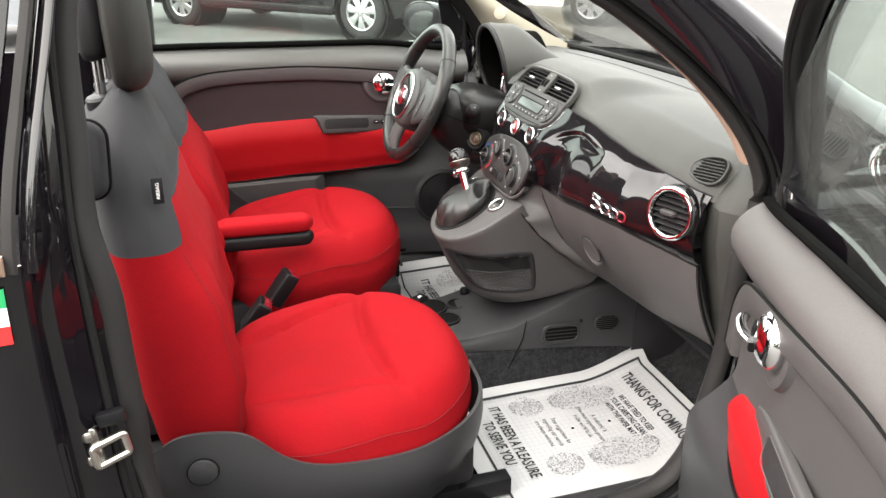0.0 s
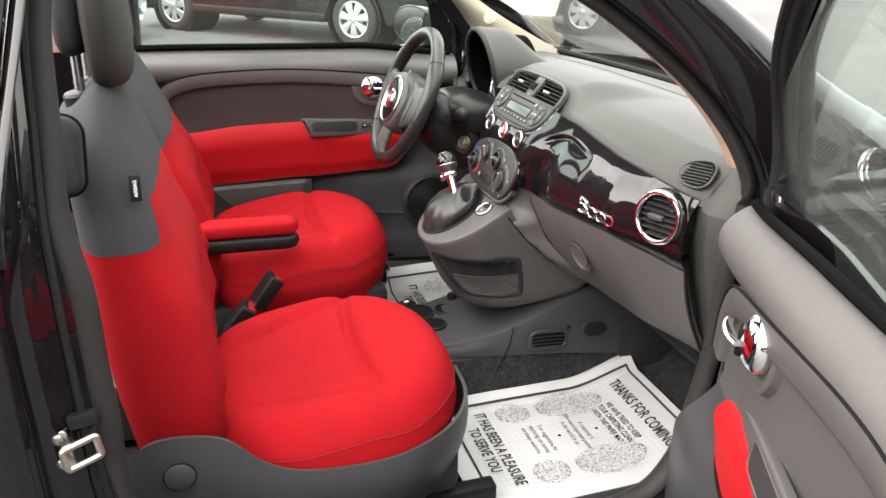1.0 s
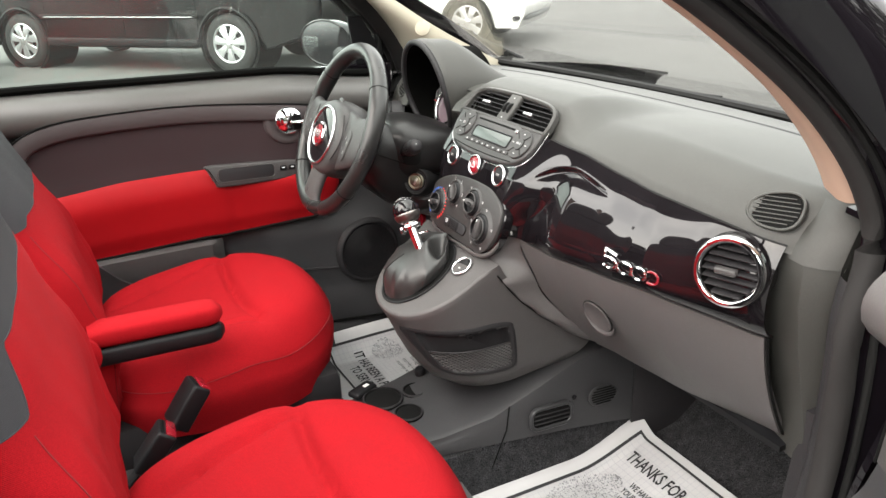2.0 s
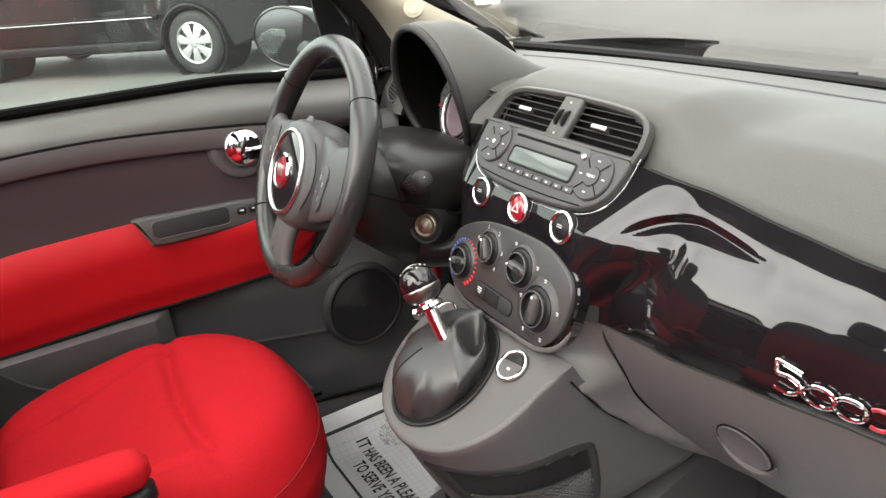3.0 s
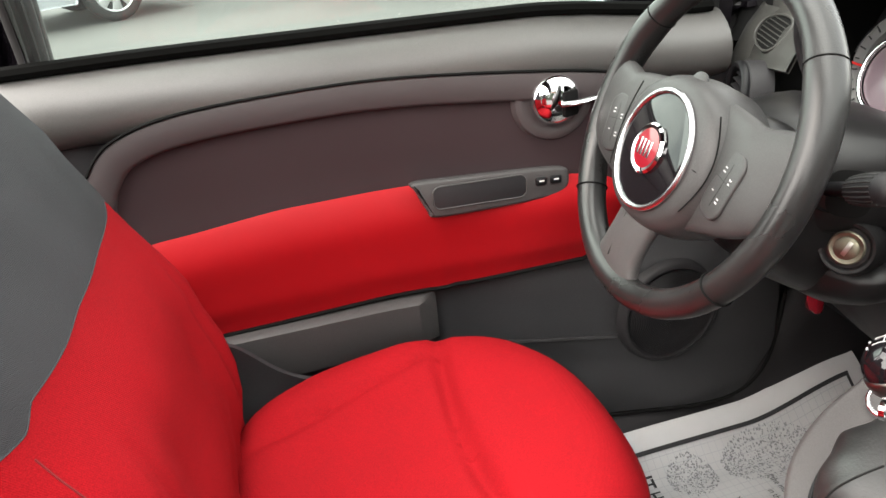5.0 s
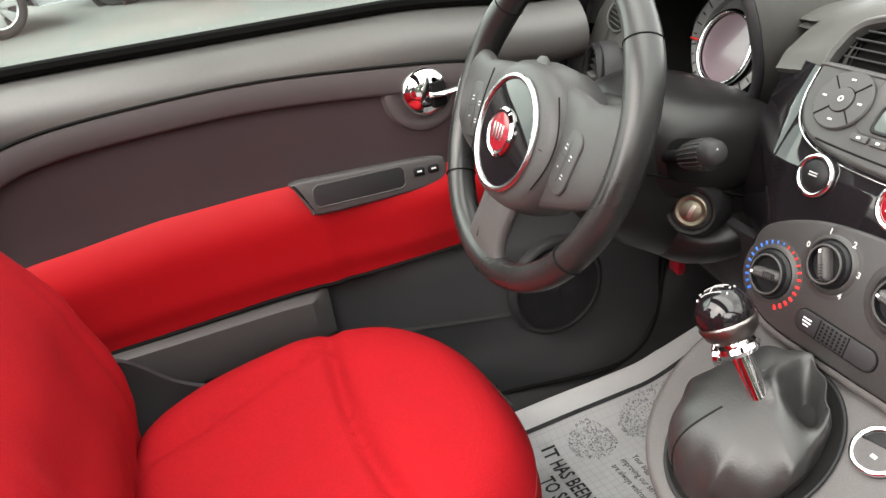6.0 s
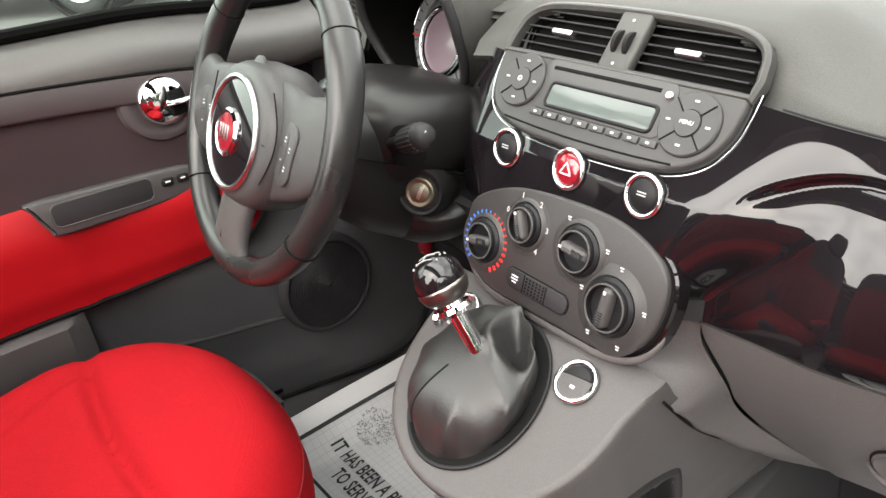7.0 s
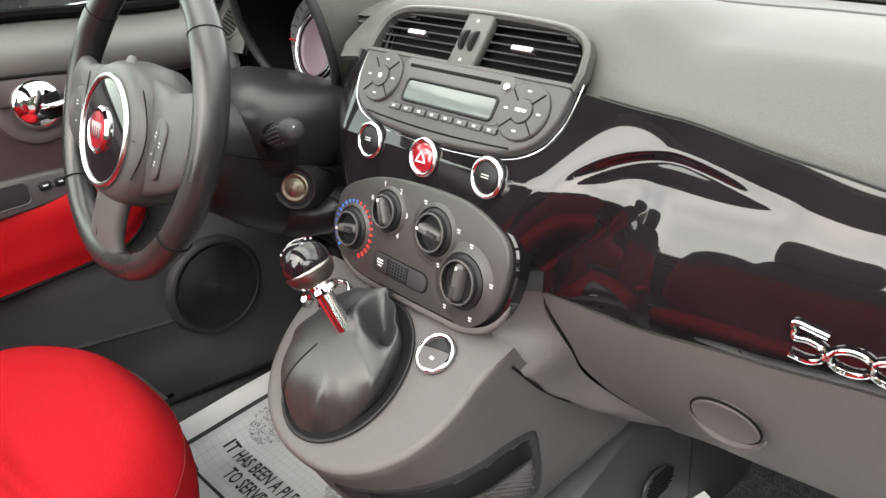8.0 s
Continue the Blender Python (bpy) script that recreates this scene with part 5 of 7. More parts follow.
def binnacle():
    """Hood over the dial: a rounded rim, a dark tunnel inside and a short cover that melts into the dashboard."""
    c = Vector((0.53, 0.344, 0.992))

    def rim(a, k=1.0, dx=0.0):
        up = math.sin(a)
        return Vector((c.x + dx - 0.0175 * max(0.0, up) + 0.03 * max(0.0, -up), c.y + 0.106 * k * math.cos(a), c.z + (0.116 if up > 0 else 0.112) * k * up))

    def cover(u, v):
        a = radians(-58 + 296 * u)
        p = rim(a, 0.985 + 0.03 * smooth(0.0, 0.06, v), 0.005)
        back = 0.20 * v
        q = Vector((p.x + back, c.y + (p.y - c.y) * (1 + 0.16 * v), p.z))
        if p.z > 0.985:
            low = dash_height(q.x, q.y) - 0.006
            fall = smooth(0.30, 1.0, v) * 0.8 + 0.2 * v
            q.z = p.z + (min(low, p.z) - p.z) * fall
        return q
    bn = under("binnacle", sheet(cover, 72, 36, 0.003, (0.8, 0.344, 0.9)), DASH, dash, "grey grained instrument hood", sharp=70)
    turns = [radians(-58 + 296 * i / 60) for i in range(61)]
    under("hood_rim", tube([rim(a, 0.965) for a in turns], 0.0062, 12), DARK, bn, "rounded dark hood rim")
    under("hood_lining", loft([[rim(a, k, dx) for a in turns] for dx, k in ((0.002, 0.925), (0.02, 0.905), (0.07, 0.86), (0.14, 0.80))], closed=False), STRIP, bn, "matt black hood lining", sharp=60)
    m = frame_at((0.601, 0.364, 0.952), (-0.93, 0, 0.36), (0.36, 0, 0.93)) @ Matrix.Diagonal((1.04, 1.04, 1.0, 1.0))
    under("back_plate", lathe([(0.110, -0.03), (0.104, -0.004), (0.082, -0.004), (0, -0.004)], m, 48), BLACK, bn)
    dial = under("dial", lathe([(0.068, -0.003), (0.068, 0.004), (0.065, 0.006), (0.053, 0.003), (0.051, -0.002), (0.051, -0.003)], m @ pose(0, 0.008, 0), 56), DIALWHITE, bn, "pale round instrument dial")
    under("dial_ring", ring(m @ pose(0, 0.008, 0.006), 0.0675, 0.0012, 56, 8), CHROME, dial)
    under("inner_ring", ring(m @ pose(0, 0, 0.009), 0.042, 0.0032, 48, 10), CHROME, dial, "chrome inner dial ring")
    under("inner_wall", lathe([(0.043, 0.0), (0.043, 0.009), (0.040, 0.009), (0.040, 0.004), (0, 0.004)], m, 48), BLACK, dial)
    under("dial_screen", lathe([(0.0385, 0.003), (0.0385, 0.006), (0, 0.0065)], m, 48), DIALSCREEN, dial, "mauve-grey round dial screen")
    for q in range(26):
        a = radians(240 - 300 * q / 25)
        under("tick", box(0.010 if q % 2 == 0 else 0.006, 0.0016, 0.0008, m @ pose(0.060 * math.cos(a), 0.008 + 0.060 * math.sin(a), 0.0058, 0, 0, math.degrees(a)), 0), INK, dial)
    under("needle", box(0.018, 0.0026, 0.0014, m @ pose(0, 0, 0, 0, 0, 178) @ pose(0.054, 0, 0.0085), 0.0005), REDPRINT, dial, "red needle")
    for q in range(5):
        a = radians(-58 - 14 * q)
        under("warning_light", box(0.003, 0.003, 0.001, m @ pose(0.094 * math.cos(a), 0.094 * math.sin(a), -0.003), 0.0003), DIALWHITE, bn)
    return bn


binnacle()

# ---- steering column ----
def column():
    c = thing("steering_column", (0.44, 0.32, 0.8), "dark plastic steering column shroud with an ignition lock", "steering column")
    ax = Vector((0.914, 0, -0.407))
    p0 = Vector((0.365, 0.323, 0.902))
    up = Vector((0.407, 0, 0.914))
    rows = []
    for d, w, h0, h1 in ((0.0, 0.050, 0.052, 0.046), (0.012, 0.062, 0.066, 0.058), (0.04, 0.070, 0.088, 0.062), (0.09, 0.076, 0.104, 0.056), (0.15, 0.085, 0.112, 0.046), (0.20, 0.095, 0.108, 0.04)):
        row = []
        for j in range(40):
            cx, cy = superellipse(2 * math.pi * j / 40, 2.7)
            row.append(p0 + ax * d + Vector((0, 1, 0)) * (w * cx) + up * ((h1 if cy > 0 else h0) * cy))
        rows.append(row)
    under("shroud", loft(rows), COLUMN, c, "dark grained column shroud", sharp=50)
    under("shroud_split", tube([p0 + ax * (0.005 + 0.19 * i / 10) + Vector((0, -(0.064 + 0.041 * i / 10) - 0.002, 0)) + up * (-0.004) for i in range(11)], 0.0014, 6), HOLE, c)
    bowl = []
    for x, k, top in ((0.440, 0.45, 0.805), (0.444, 0.66, 0.805), (0.458, 0.85, 0.808), (0.478, 0.96, 0.812), (0.50, 1.0, 0.815), (0.54, 1.0, 0.815)):
        bowl.append([Vector((x, 0.336 + 0.135 * k * cx, top - 0.02 + (0.060 * k if cy < 0 else 0.02) * cy)) for cx, cy in (superellipse(2 * math.pi * j / 48, 2.2) for j in range(48))])
    under("lower_shroud", loft(bowl), COLUMN, c, "dark bowl-shaped lower shroud", sharp=60)
    im = frame_at((0.446, 0.2320, 0.8305), (-0.76, -0.60, 0.25))
    under("lock_boss", lathe([(0.036, -0.045), (0.032, -0.014), (0.029, -0.004), (0.0265, 0.0005), (0.0235, 0.0), (0.021, -0.003), (0.0185, -0.003), (0, -0.003)], im, 40), COLUMN, c, "round lock boss")
    lock = under("ignition_lock", lathe([(0.0175, -0.004), (0.0175, 0.0012), (0.0160, 0.0020), (0.0135, 0.0012), (0.0, 0.0012)], im, 36), STEEL, c, "brass-grey ignition lock")
    under("lock_core", lathe([(0.0118, 0.001), (0.0118, 0.0030), (0.0105, 0.0036), (0, 0.0036)], im, 30), STEEL, lock)
    under("key_shutter", box(0.0046, 0.0160, 0.0016, im @ pose(0.001, 0, 0.0036, 0, 0, -24), 0.0004), ZINC, lock)
    # stalk towards the centre of the car
    sm = [Vector((0.432, 0.262, 0.888)), Vector((0.424, 0.238, 0.897)), Vector((0.420, 0.200, 0.912))]
    rm = frame_at((0.437, 0.2295, 0.890), (-0.62, -0.77, 0.12))
    under("stalk_recess", plate(rrect(0.040, 0.048, 0.014), 0.0008, rm @ pose(0, 0.002, -0.0025), 0.0003), HOLE, c)
    cover = []
    for x, w, top in ((0.400, 0.055, 0.930), (0.408, 0.075, 0.940), (0.430, 0.094, 0.949), (0.465, 0.108, 0.952), (0.50, 0.116, 0.948), (0.55, 0.118, 0.932)):
        cover.append([Vector((x, 0.333 + w * cx, 0.885 + ((top - 0.885) if cy > 0 else 0.06) * cy)) for cx, cy in (superellipse(2 * math.pi * j / 48, 3.2) for j in range(48))])
    under("upper_cover", loft(cover), COLUMN, c, "black grained upper column cover", sharp=60)
    under("stalk", tube(sm, 0.0075, 12), BLACK, c)
    knob = frame_at(Vector((0.420, 0.183, 0.918)), (-0.05, -0.92, 0.38)) @ Matrix.Diagonal((0.86, 0.86, 0.86, 1))
    st = under("stalk_knob", lathe([(0.010, -0.034), (0.0150, -0.031), (0.0168, -0.016), (0.0178, 0.004), (0.0172, 0.016), (0.0145, 0.026), (0.009, 0.031), (0, 0.032)], knob, 36), DARK, c, "ribbed stalk knob")
    for q in range(20):
        a = 2 * math.pi * q / 20
        under("rib", tube([knob @ Vector((rr * math.cos(a), rr * math.sin(a), h)) for rr, h in ((0.0150, -0.030), (0.0168, -0.016), (0.0177, 0.002), (0.0172, 0.014))], 0.0011, 6), HUB, st)
    under("stalk_mark", box(0.007, 0.006, 0.0008, knob @ pose(-0.004, 0.006, 0.0300, -18, -14, 0), 0), DIMWHITE, st)
    # adjuster hole and a red tab by the fuse cover
    under("screw_hole", lathe([(0.006, 0.0), (0.005, 0.001), (0, 0.001)], frame_at((0.418, 0.346, 0.792), (-0.75, -0.1, -0.65)), 16), HOLE, c)
    under("red_tab", box(0.012, 0.022, 0.030, pose(0.50, 0.325, 0.705), 0.004), REDLENS, c, "small red pull tab")


column()

# ---- steering wheel ----
def steering_wheel():
    rake = radians(24)
    n = Vector((-math.cos(rake), 0, math.sin(rake)))
    m = frame_at((0.319, 0.323, 0.9405), n, (math.sin(rake), 0, math.cos(rake)))
    w = thing("steering_wheel", (0.319, 0.323, 0.94), "black leather three-spoke steering wheel with a chrome-ringed hub", "steering wheel")
    R, r = 0.171, 0.0158
    rows = []
    for j in range(97):
        a = 2 * math.pi * j / 96
        thick = 1 + 0.10 * (math.exp(-((math.cos(a) - 0.86) / 0.10) ** 2) * (math.sin(a) > 0) + math.exp(-((math.cos(a) + 0.86) / 0.10) ** 2) * (math.sin(a) > 0))
        rows.append([m @ Vector(((R + r * thick * math.cos(b)) * math.cos(a), (R + r * thick * math.cos(b)) * math.sin(a), r * 1.12 * thick * math.sin(b) + 0.006)) for b in (2 * math.pi * i / 16 for i in range(16))])
    bm = loft(rows, True, False)
    bmesh.ops.remove_doubles(bm, verts=bm.verts, dist=1e-6)
    rim = under("rim", bm, LEATHER, w, "worn black leather rim", sharp=70)
    for a in (38, 142, 218, 322):
        q = m @ pose(0, 0, 0.006) @ pose(0, 0, 0, 0, 0, a) @ pose(R, 0, 0, 90, 0, 0)
        under("rim_seam", ring(q, r * 1.055, 0.0009, 28, 5, 1, 1.12), HOLE, rim)
    # perforated grip and inner stitching on both sides
    for s in (0, 180):
        stitch = []
        for k in range(60):
            a = radians(s - 33 + 66 * k / 59)
            zig = 0.0016 * (-1) ** k
            stitch.append(m @ Vector(((R - r * 1.03) * math.cos(a), (R - r * 1.03) * math.sin(a), 0.006 + zig)))
        under("stitching", tube(stitch, 0.0008, 5), RUBBER, rim)
    # hub pad
    rows = []
    for h, k in ((-0.052, 0.70), (-0.03, 0.95), (-0.005, 1.0), (0.012, 0.985), (0.022, 0.955), (0.030, 0.90), (0.0345, 0.82), (0.0365, 0.70), (0.037, 0.4), (0.037, 0.01)):
        row = []
        for j in range(64):
            a = 2 * math.pi * j / 64
            cx, cy = superellipse(a, 2.3)
            row.append(m @ Vector((0.092 * k * cx, (0.083 if cy < 0 else 0.080) * k * cy - 0.018, h)))
        rows.append(row)
    under("hub_pad", loft(rows), HUB, w, "dark grained airbag pad", sharp=60)
    # side spokes and the split lower spoke
    def spoke(path, wid, thick, mat):
        rows = []
        pts = spline(path, 18)
        for i, p in enumerate(pts):
            t = (pts[min(i + 1, 17)] - pts[max(i - 1, 0)]).normalized()
            s = Vector((0, 0, 1)).cross(t).normalized()
            f = i / 17
            ww = wid(f)
            rows.append([m @ (p + s * (ww * cx) + Vector((0, 0, thick * cy))) for cx, cy in (superellipse(2 * math.pi * j / 20, 2.8) for j in range(20))])
        return loft(rows)
    for s in (-1, 1):
        under("spoke", spoke([(s * 0.062, -0.014, 0.010), (s * 0.115, -0.008, 0.014), (s * 0.150, 0.004, 0.010), (s * 0.172, 0.006, 0.006)], lambda f: 0.064 - 0.034 * f + 0.020 * f ** 4, 0.013, DARK), HUB, w, "dark side spoke", sharp=60)
        # switch pads on the side spokes
        pad = m @ pose(s * 0.106, -0.018, 0.0250, 0, s * -6, s * -10)
        sp = under("switch_pad", plate(rrect(0.036, 0.066, 0.015), 0.0022, pad, 0.0015), HUB, w, "switch pad")
        under("switch_gap", box(0.0005, 0.044, 0.0012, pad @ pose(0, 0, 0.0018), 0), BLACK, sp)
        under("switch_gap", box(0.026, 0.0005, 0.0012, pad @ pose(0, 0.004, 0.0018), 0), BLACK, sp)
        for x, y, k in ((-0.007, 0.015, 1.0), (-0.007, 0.011, 1.2), (0.008, 0.009, 1.1), (0.008, 0.005, 0.8), (-0.008, -0.009, 0.8), (0.006, -0.012, 0.9), (0.006, -0.0155, 1.1)):
            under("switch_mark", box(0.0036 * k, 0.0014, 0.0006, pad @ pose(x, y, 0.0022), 0), DIMWHITE, sp)
        under("pad_seam", tube([m @ Vector((s * (0.073 + 0.014 * math.sin(math.pi * q / 12)), 0.036 - 0.095 * q / 12, 0.0335 - 0.004 * math.sin(math.pi * q / 12))) for q in range(13)], 0.0008, 6), HOLE, w)
    under("lower_spoke", spoke([(-0.004, -0.078, 0.012), (-0.010, -0.105, 0.013), (-0.017, -0.138, 0.011), (-0.021, -0.164, 0.006)], lambda f: 0.036 - 0.008 * f + 0.022 * f ** 3, 0.011, DARK), GREY, w, "satin grey lower spoke", sharp=60)
    under("spoke_line", tube([m @ Vector((-0.020 - 0.006 * q / 8, -0.092 - 0.056 * q / 8, 0.0235 - 0.003 * q / 8)) for q in range(9)], 0.0008, 6), HOLE, w)
    # hub centre: chrome ring, gloss disc, red roundel
    e = m @ pose(0, -0.0205, 0.0365)
    under("hub_disc", lathe([(0.0605, -0.004), (0.0605, 0.002), (0.05, 0.004), (0.025, 0.0055), (0, 0.006)], e, 56), GLOSS, w, "gloss black hub disc")
    under("hub_ring", ring(e @ pose(0, 0, 0.002), 0.0605, 0.0036, 60, 10), SATIN, w, "brushed chrome hub ring")
    em = e @ pose(0, 0, 0.005)
    under("roundel", lathe([(0.0265, -0.001), (0.0265, 0.003), (0.024, 0.0052), (0.0225, 0.0045)], em, 40), CHROME, w, "chrome roundel")
    under("roundel_face", lathe([(0.0228, 0.001), (0.0228, 0.0042), (0.012, 0.0056), (0, 0.006)], em, 40), REDLENS, w, "red enamel roundel face")
    for x in (-0.0100, -0.0035, 0.0030, 0.0095):
        under("roundel_bar", box(0.0034, 0.0170, 0.0010, em @ pose(x, 0, 0.0060), 0.0003), SATIN, w)
    under("top_button", lathe([(0.014, -0.004), (0.014, -0.001), (0.010, 0.001), (0, 0.0015)], m @ pose(0.0, 0.052, 0.021), 24), HUB, w)
    under("horn_mark", box(0.006, 0.0008, 0.0006, m @ pose(0.073, -0.018, 0.0362), 0), HOLE, w)
    return w


steering_wheel()

# ---- centre console, tunnel, gear lever ----
def deck_z(x):
    """Height of the console's sloping top."""
    return 0.7246 + 0.60 * (x - 0.3433)


def console():
    c = thing("centre_console", (0.40, 0.0, 0.30), "grey plastic centre console with a mesh pocket", "console")
    # level: tip of the nose, half width, height at the tip, rise towards the front
    levels = [(0.420, 0.100, 0.500, 0.10), (0.365, 0.116, 0.506, 0.10), (0.338, 0.122, 0.525, 0.10), (0.313, 0.127, 0.560, 0.13), (0.294, 0.130, 0.600, 0.22),
              (0.279, 0.1325, 0.636, 0.38), (0.268, 0.1335, 0.657, 0.50), (0.2615, 0.133, 0.668, 0.56), (0.2605, 0.1315, 0.6735, 0.585), (0.2625, 0.128, 0.6765, 0.60), (0.270, 0.121, 0.6805, 0.60), (0.288, 0.100, 0.6906, 0.60)]
    fine = []
    for i in range(len(levels) - 1):
        n = 5 if i < 6 else 3
        for j in range(n):
            fine.append(tuple(p + (q - p) * j / n for p, q in zip(levels[i], levels[i + 1])))
    fine.append(levels[-1])
    rows = []
    nose = 0.125
    for tip, w, z, rise in fine:
        row = []
        for i in range(73):
            a = radians(-90 + 180 * i / 72)
            x = tip + nose - nose * max(0.0, math.cos(a)) ** 0.88
            row.append(Vector((x, -w * math.copysign(abs(math.sin(a)) ** 0.92, math.sin(a)), z + rise * (x - tip))))
        end = 0.45
        for _ in range(12):
            end = 0.5 * end + 0.5 * curve_at(SEAM, z + rise * (end - tip))[0]
        d = max(0.01, end - tip - nose + 0.011)
        low = 0.05 * smooth(0.62, 0.50, z)
        sides = []
        for sg in (-1, 1):
            sides.append([Vector((tip + nose + d * f, sg * (w + (0.141 - w) * smooth(0, 1, f)), z + low * f * f + rise * (nose + d * f))) for f in ((i + 1) / 24 for i in range(24))])
        rows.append(sides[1][::-1] + row + sides[0])
    body = loft(rows, closed=False)
    flank = [p for r in rows for p in r if p.y < -0.03 and 0.24 < p.x < 0.52 and 0.52 < p.z < 0.70]

    def on_flank(x, z, deep=0.0):
        """A point of the console's passenger side, sunk by deep towards the middle."""
        near = sorted(flank, key=lambda p: (p.x - x) ** 2 + (p.z - z) ** 2)[:6]
        wt = [1 / ((p.x - x) ** 2 + (p.z - z) ** 2 + 1e-6) for p in near]
        y = sum(w * p.y for w, p in zip(wt, near)) / sum(wt)
        return Vector((x + 0.35 * deep * smooth(0.42, 0.28, x), y + deep, z))
    shape = [(p.x, p.y) for p in spline([(0.2925, 0.648, 0), (0.36, 0.6495, 0), (0.440, 0.647, 0), (0.4565, 0.634, 0), (0.467, 0.567, 0), (0.457, 0.555, 0), (0.39, 0.556, 0), (0.350, 0.560, 0), (0.322, 0.586, 0), (0.2905, 0.639, 0)][::-1], 72, closed=True)]

    def within(outline, x, z):
        hit = False
        for (xa, za), (xb, zb) in zip(outline, outline[1:] + outline[:1]):
            if (za > z) != (zb > z) and x < (xb - xa) * (z - za) / (zb - za) + xa:
                hit = not hit
        return hit

    def inside(p):
        return p.y < -0.03 and within(shape, p.x, p.z)
    cut(body, inside)
    under("console_body", body, CONSOLE, c, "grey grained console body", sharp=60)

    def lid(u, v):
        r = rows[-1]
        n = len(r)
        a, b = r[int(u * (n - 1) / 2)], r[n - 1 - int(u * (n - 1) / 2)]
        return a.lerp(b, v)
    under("console_top", sheet(lid, 60, 14, 0.004), CONSOLE, c)
    under("side_crease", tube(spline([(x - 0.0005, -0.1418, z) for z, x in SEAM[2:-1]], 30), 0.0015, 6), HOLE, c)
    # mesh pocket: a moulded hollow, its lower part closed by a net
    rings = []
    for grow, deep in ((-0.010, 0.0008), (-0.007, -0.0016), (-0.003, -0.0022), (0.0, -0.0018), (0.003, 0.001), (0.006, 0.010), (0.012, 0.020), (0.022, 0.024)):
        rings.append([on_flank(x, z, deep) for x, z in inset(shape, grow)])
    hollow = loft(rings, True, False)
    hollow.verts.ensure_lookup_table()
    hollow.faces.new(hollow.verts[-len(shape):])
    pk = under("side_pocket", hollow, DARK, c, "side pocket closed by a dark mesh net", sharp=60)
    net = []
    edge_z = lambda x: 0.606 + 0.02 * (x - 0.38)
    pick = inset(shape, 0.002)
    for k in range(-24, 25):
        for dirn in (-1, 1):
            run = []
            for i in range(41):
                z = 0.550 + 0.060 * i / 40
                x = 0.38 + k * 0.0096 + dirn * (z - 0.58) * 1.5
                if z < edge_z(x) and within(pick, x, z):
                    run.append((x, z))
            if len(run) > 2:
                net.append(tube([on_flank(*run[0], 0.001), on_flank(*run[len(run) // 2], 0.004), on_flank(*run[-1], 0.002)], 0.0009, 4))
    under("net", join(*net), GREY, pk, "dark elastic mesh net")
    under("net_band", tube([on_flank(x, edge_z(x), 0.002) for x in (0.316, 0.33, 0.36, 0.40, 0.44, 0.459)], 0.0016, 6), DARK, pk)
    under("screw_cap", ring(frame_at(on_flank(0.386, 0.628, 0.0205), (0, -1, 0)), 0.006, 0.0009, 20, 6), DARK, pk)
    # window switch in a chrome ring
    b = frame_at((0.392, -0.0715, deck_z(0.392) + 0.001), (-0.515, 0, 0.857), (0.857, 0, 0.515))
    sw = under("push_switch", lathe([(0.0215, -0.006), (0.0215, 0.002), (0.0190, 0.0045), (0.0165, 0.002), (0, 0.001)], b, 40), CONSOLE, c, "round switch in a chrome ring")
    under("chrome_ring", ring(b @ pose(0, 0, 0.002), 0.0193, 0.0027, 44, 10), CHROME, sw, "chrome switch ring")
    under("switch_cap", lathe([(0.0172, -0.001), (0.0172, 0.0018), (0.010, 0.0028), (0, 0.0030)], b, 36), GREY, sw)
    under("cap_slope", plate([(0.0165 * math.cos(a), 0.0165 * math.sin(a)) for a in (math.pi * (0.12 + 0.86 * i / 16) for i in range(17))], 0.0042, b, 0.002), BLACK, sw)
    under("switch_mark", box(0.0050, 0.003, 0.0006, b @ pose(0.001, -0.006, 0.0030), 0), DIMWHITE, sw)
    b2 = frame_at((0.392, 0.0935, deck_z(0.392) + 0.001), (-0.515, 0, 0.857), (0.857, 0, 0.515))
    sw2 = under("push_switch", lathe([(0.0215, -0.006), (0.0215, 0.002), (0.0190, 0.0045), (0.0165, 0.002), (0, 0.001)], b2, 40), CONSOLE, c, "round switch in a chrome ring")
    under("chrome_ring", ring(b2 @ pose(0, 0, 0.002), 0.0193, 0.0027, 44, 10), CHROME, sw2, "chrome switch ring")
    return c


console()


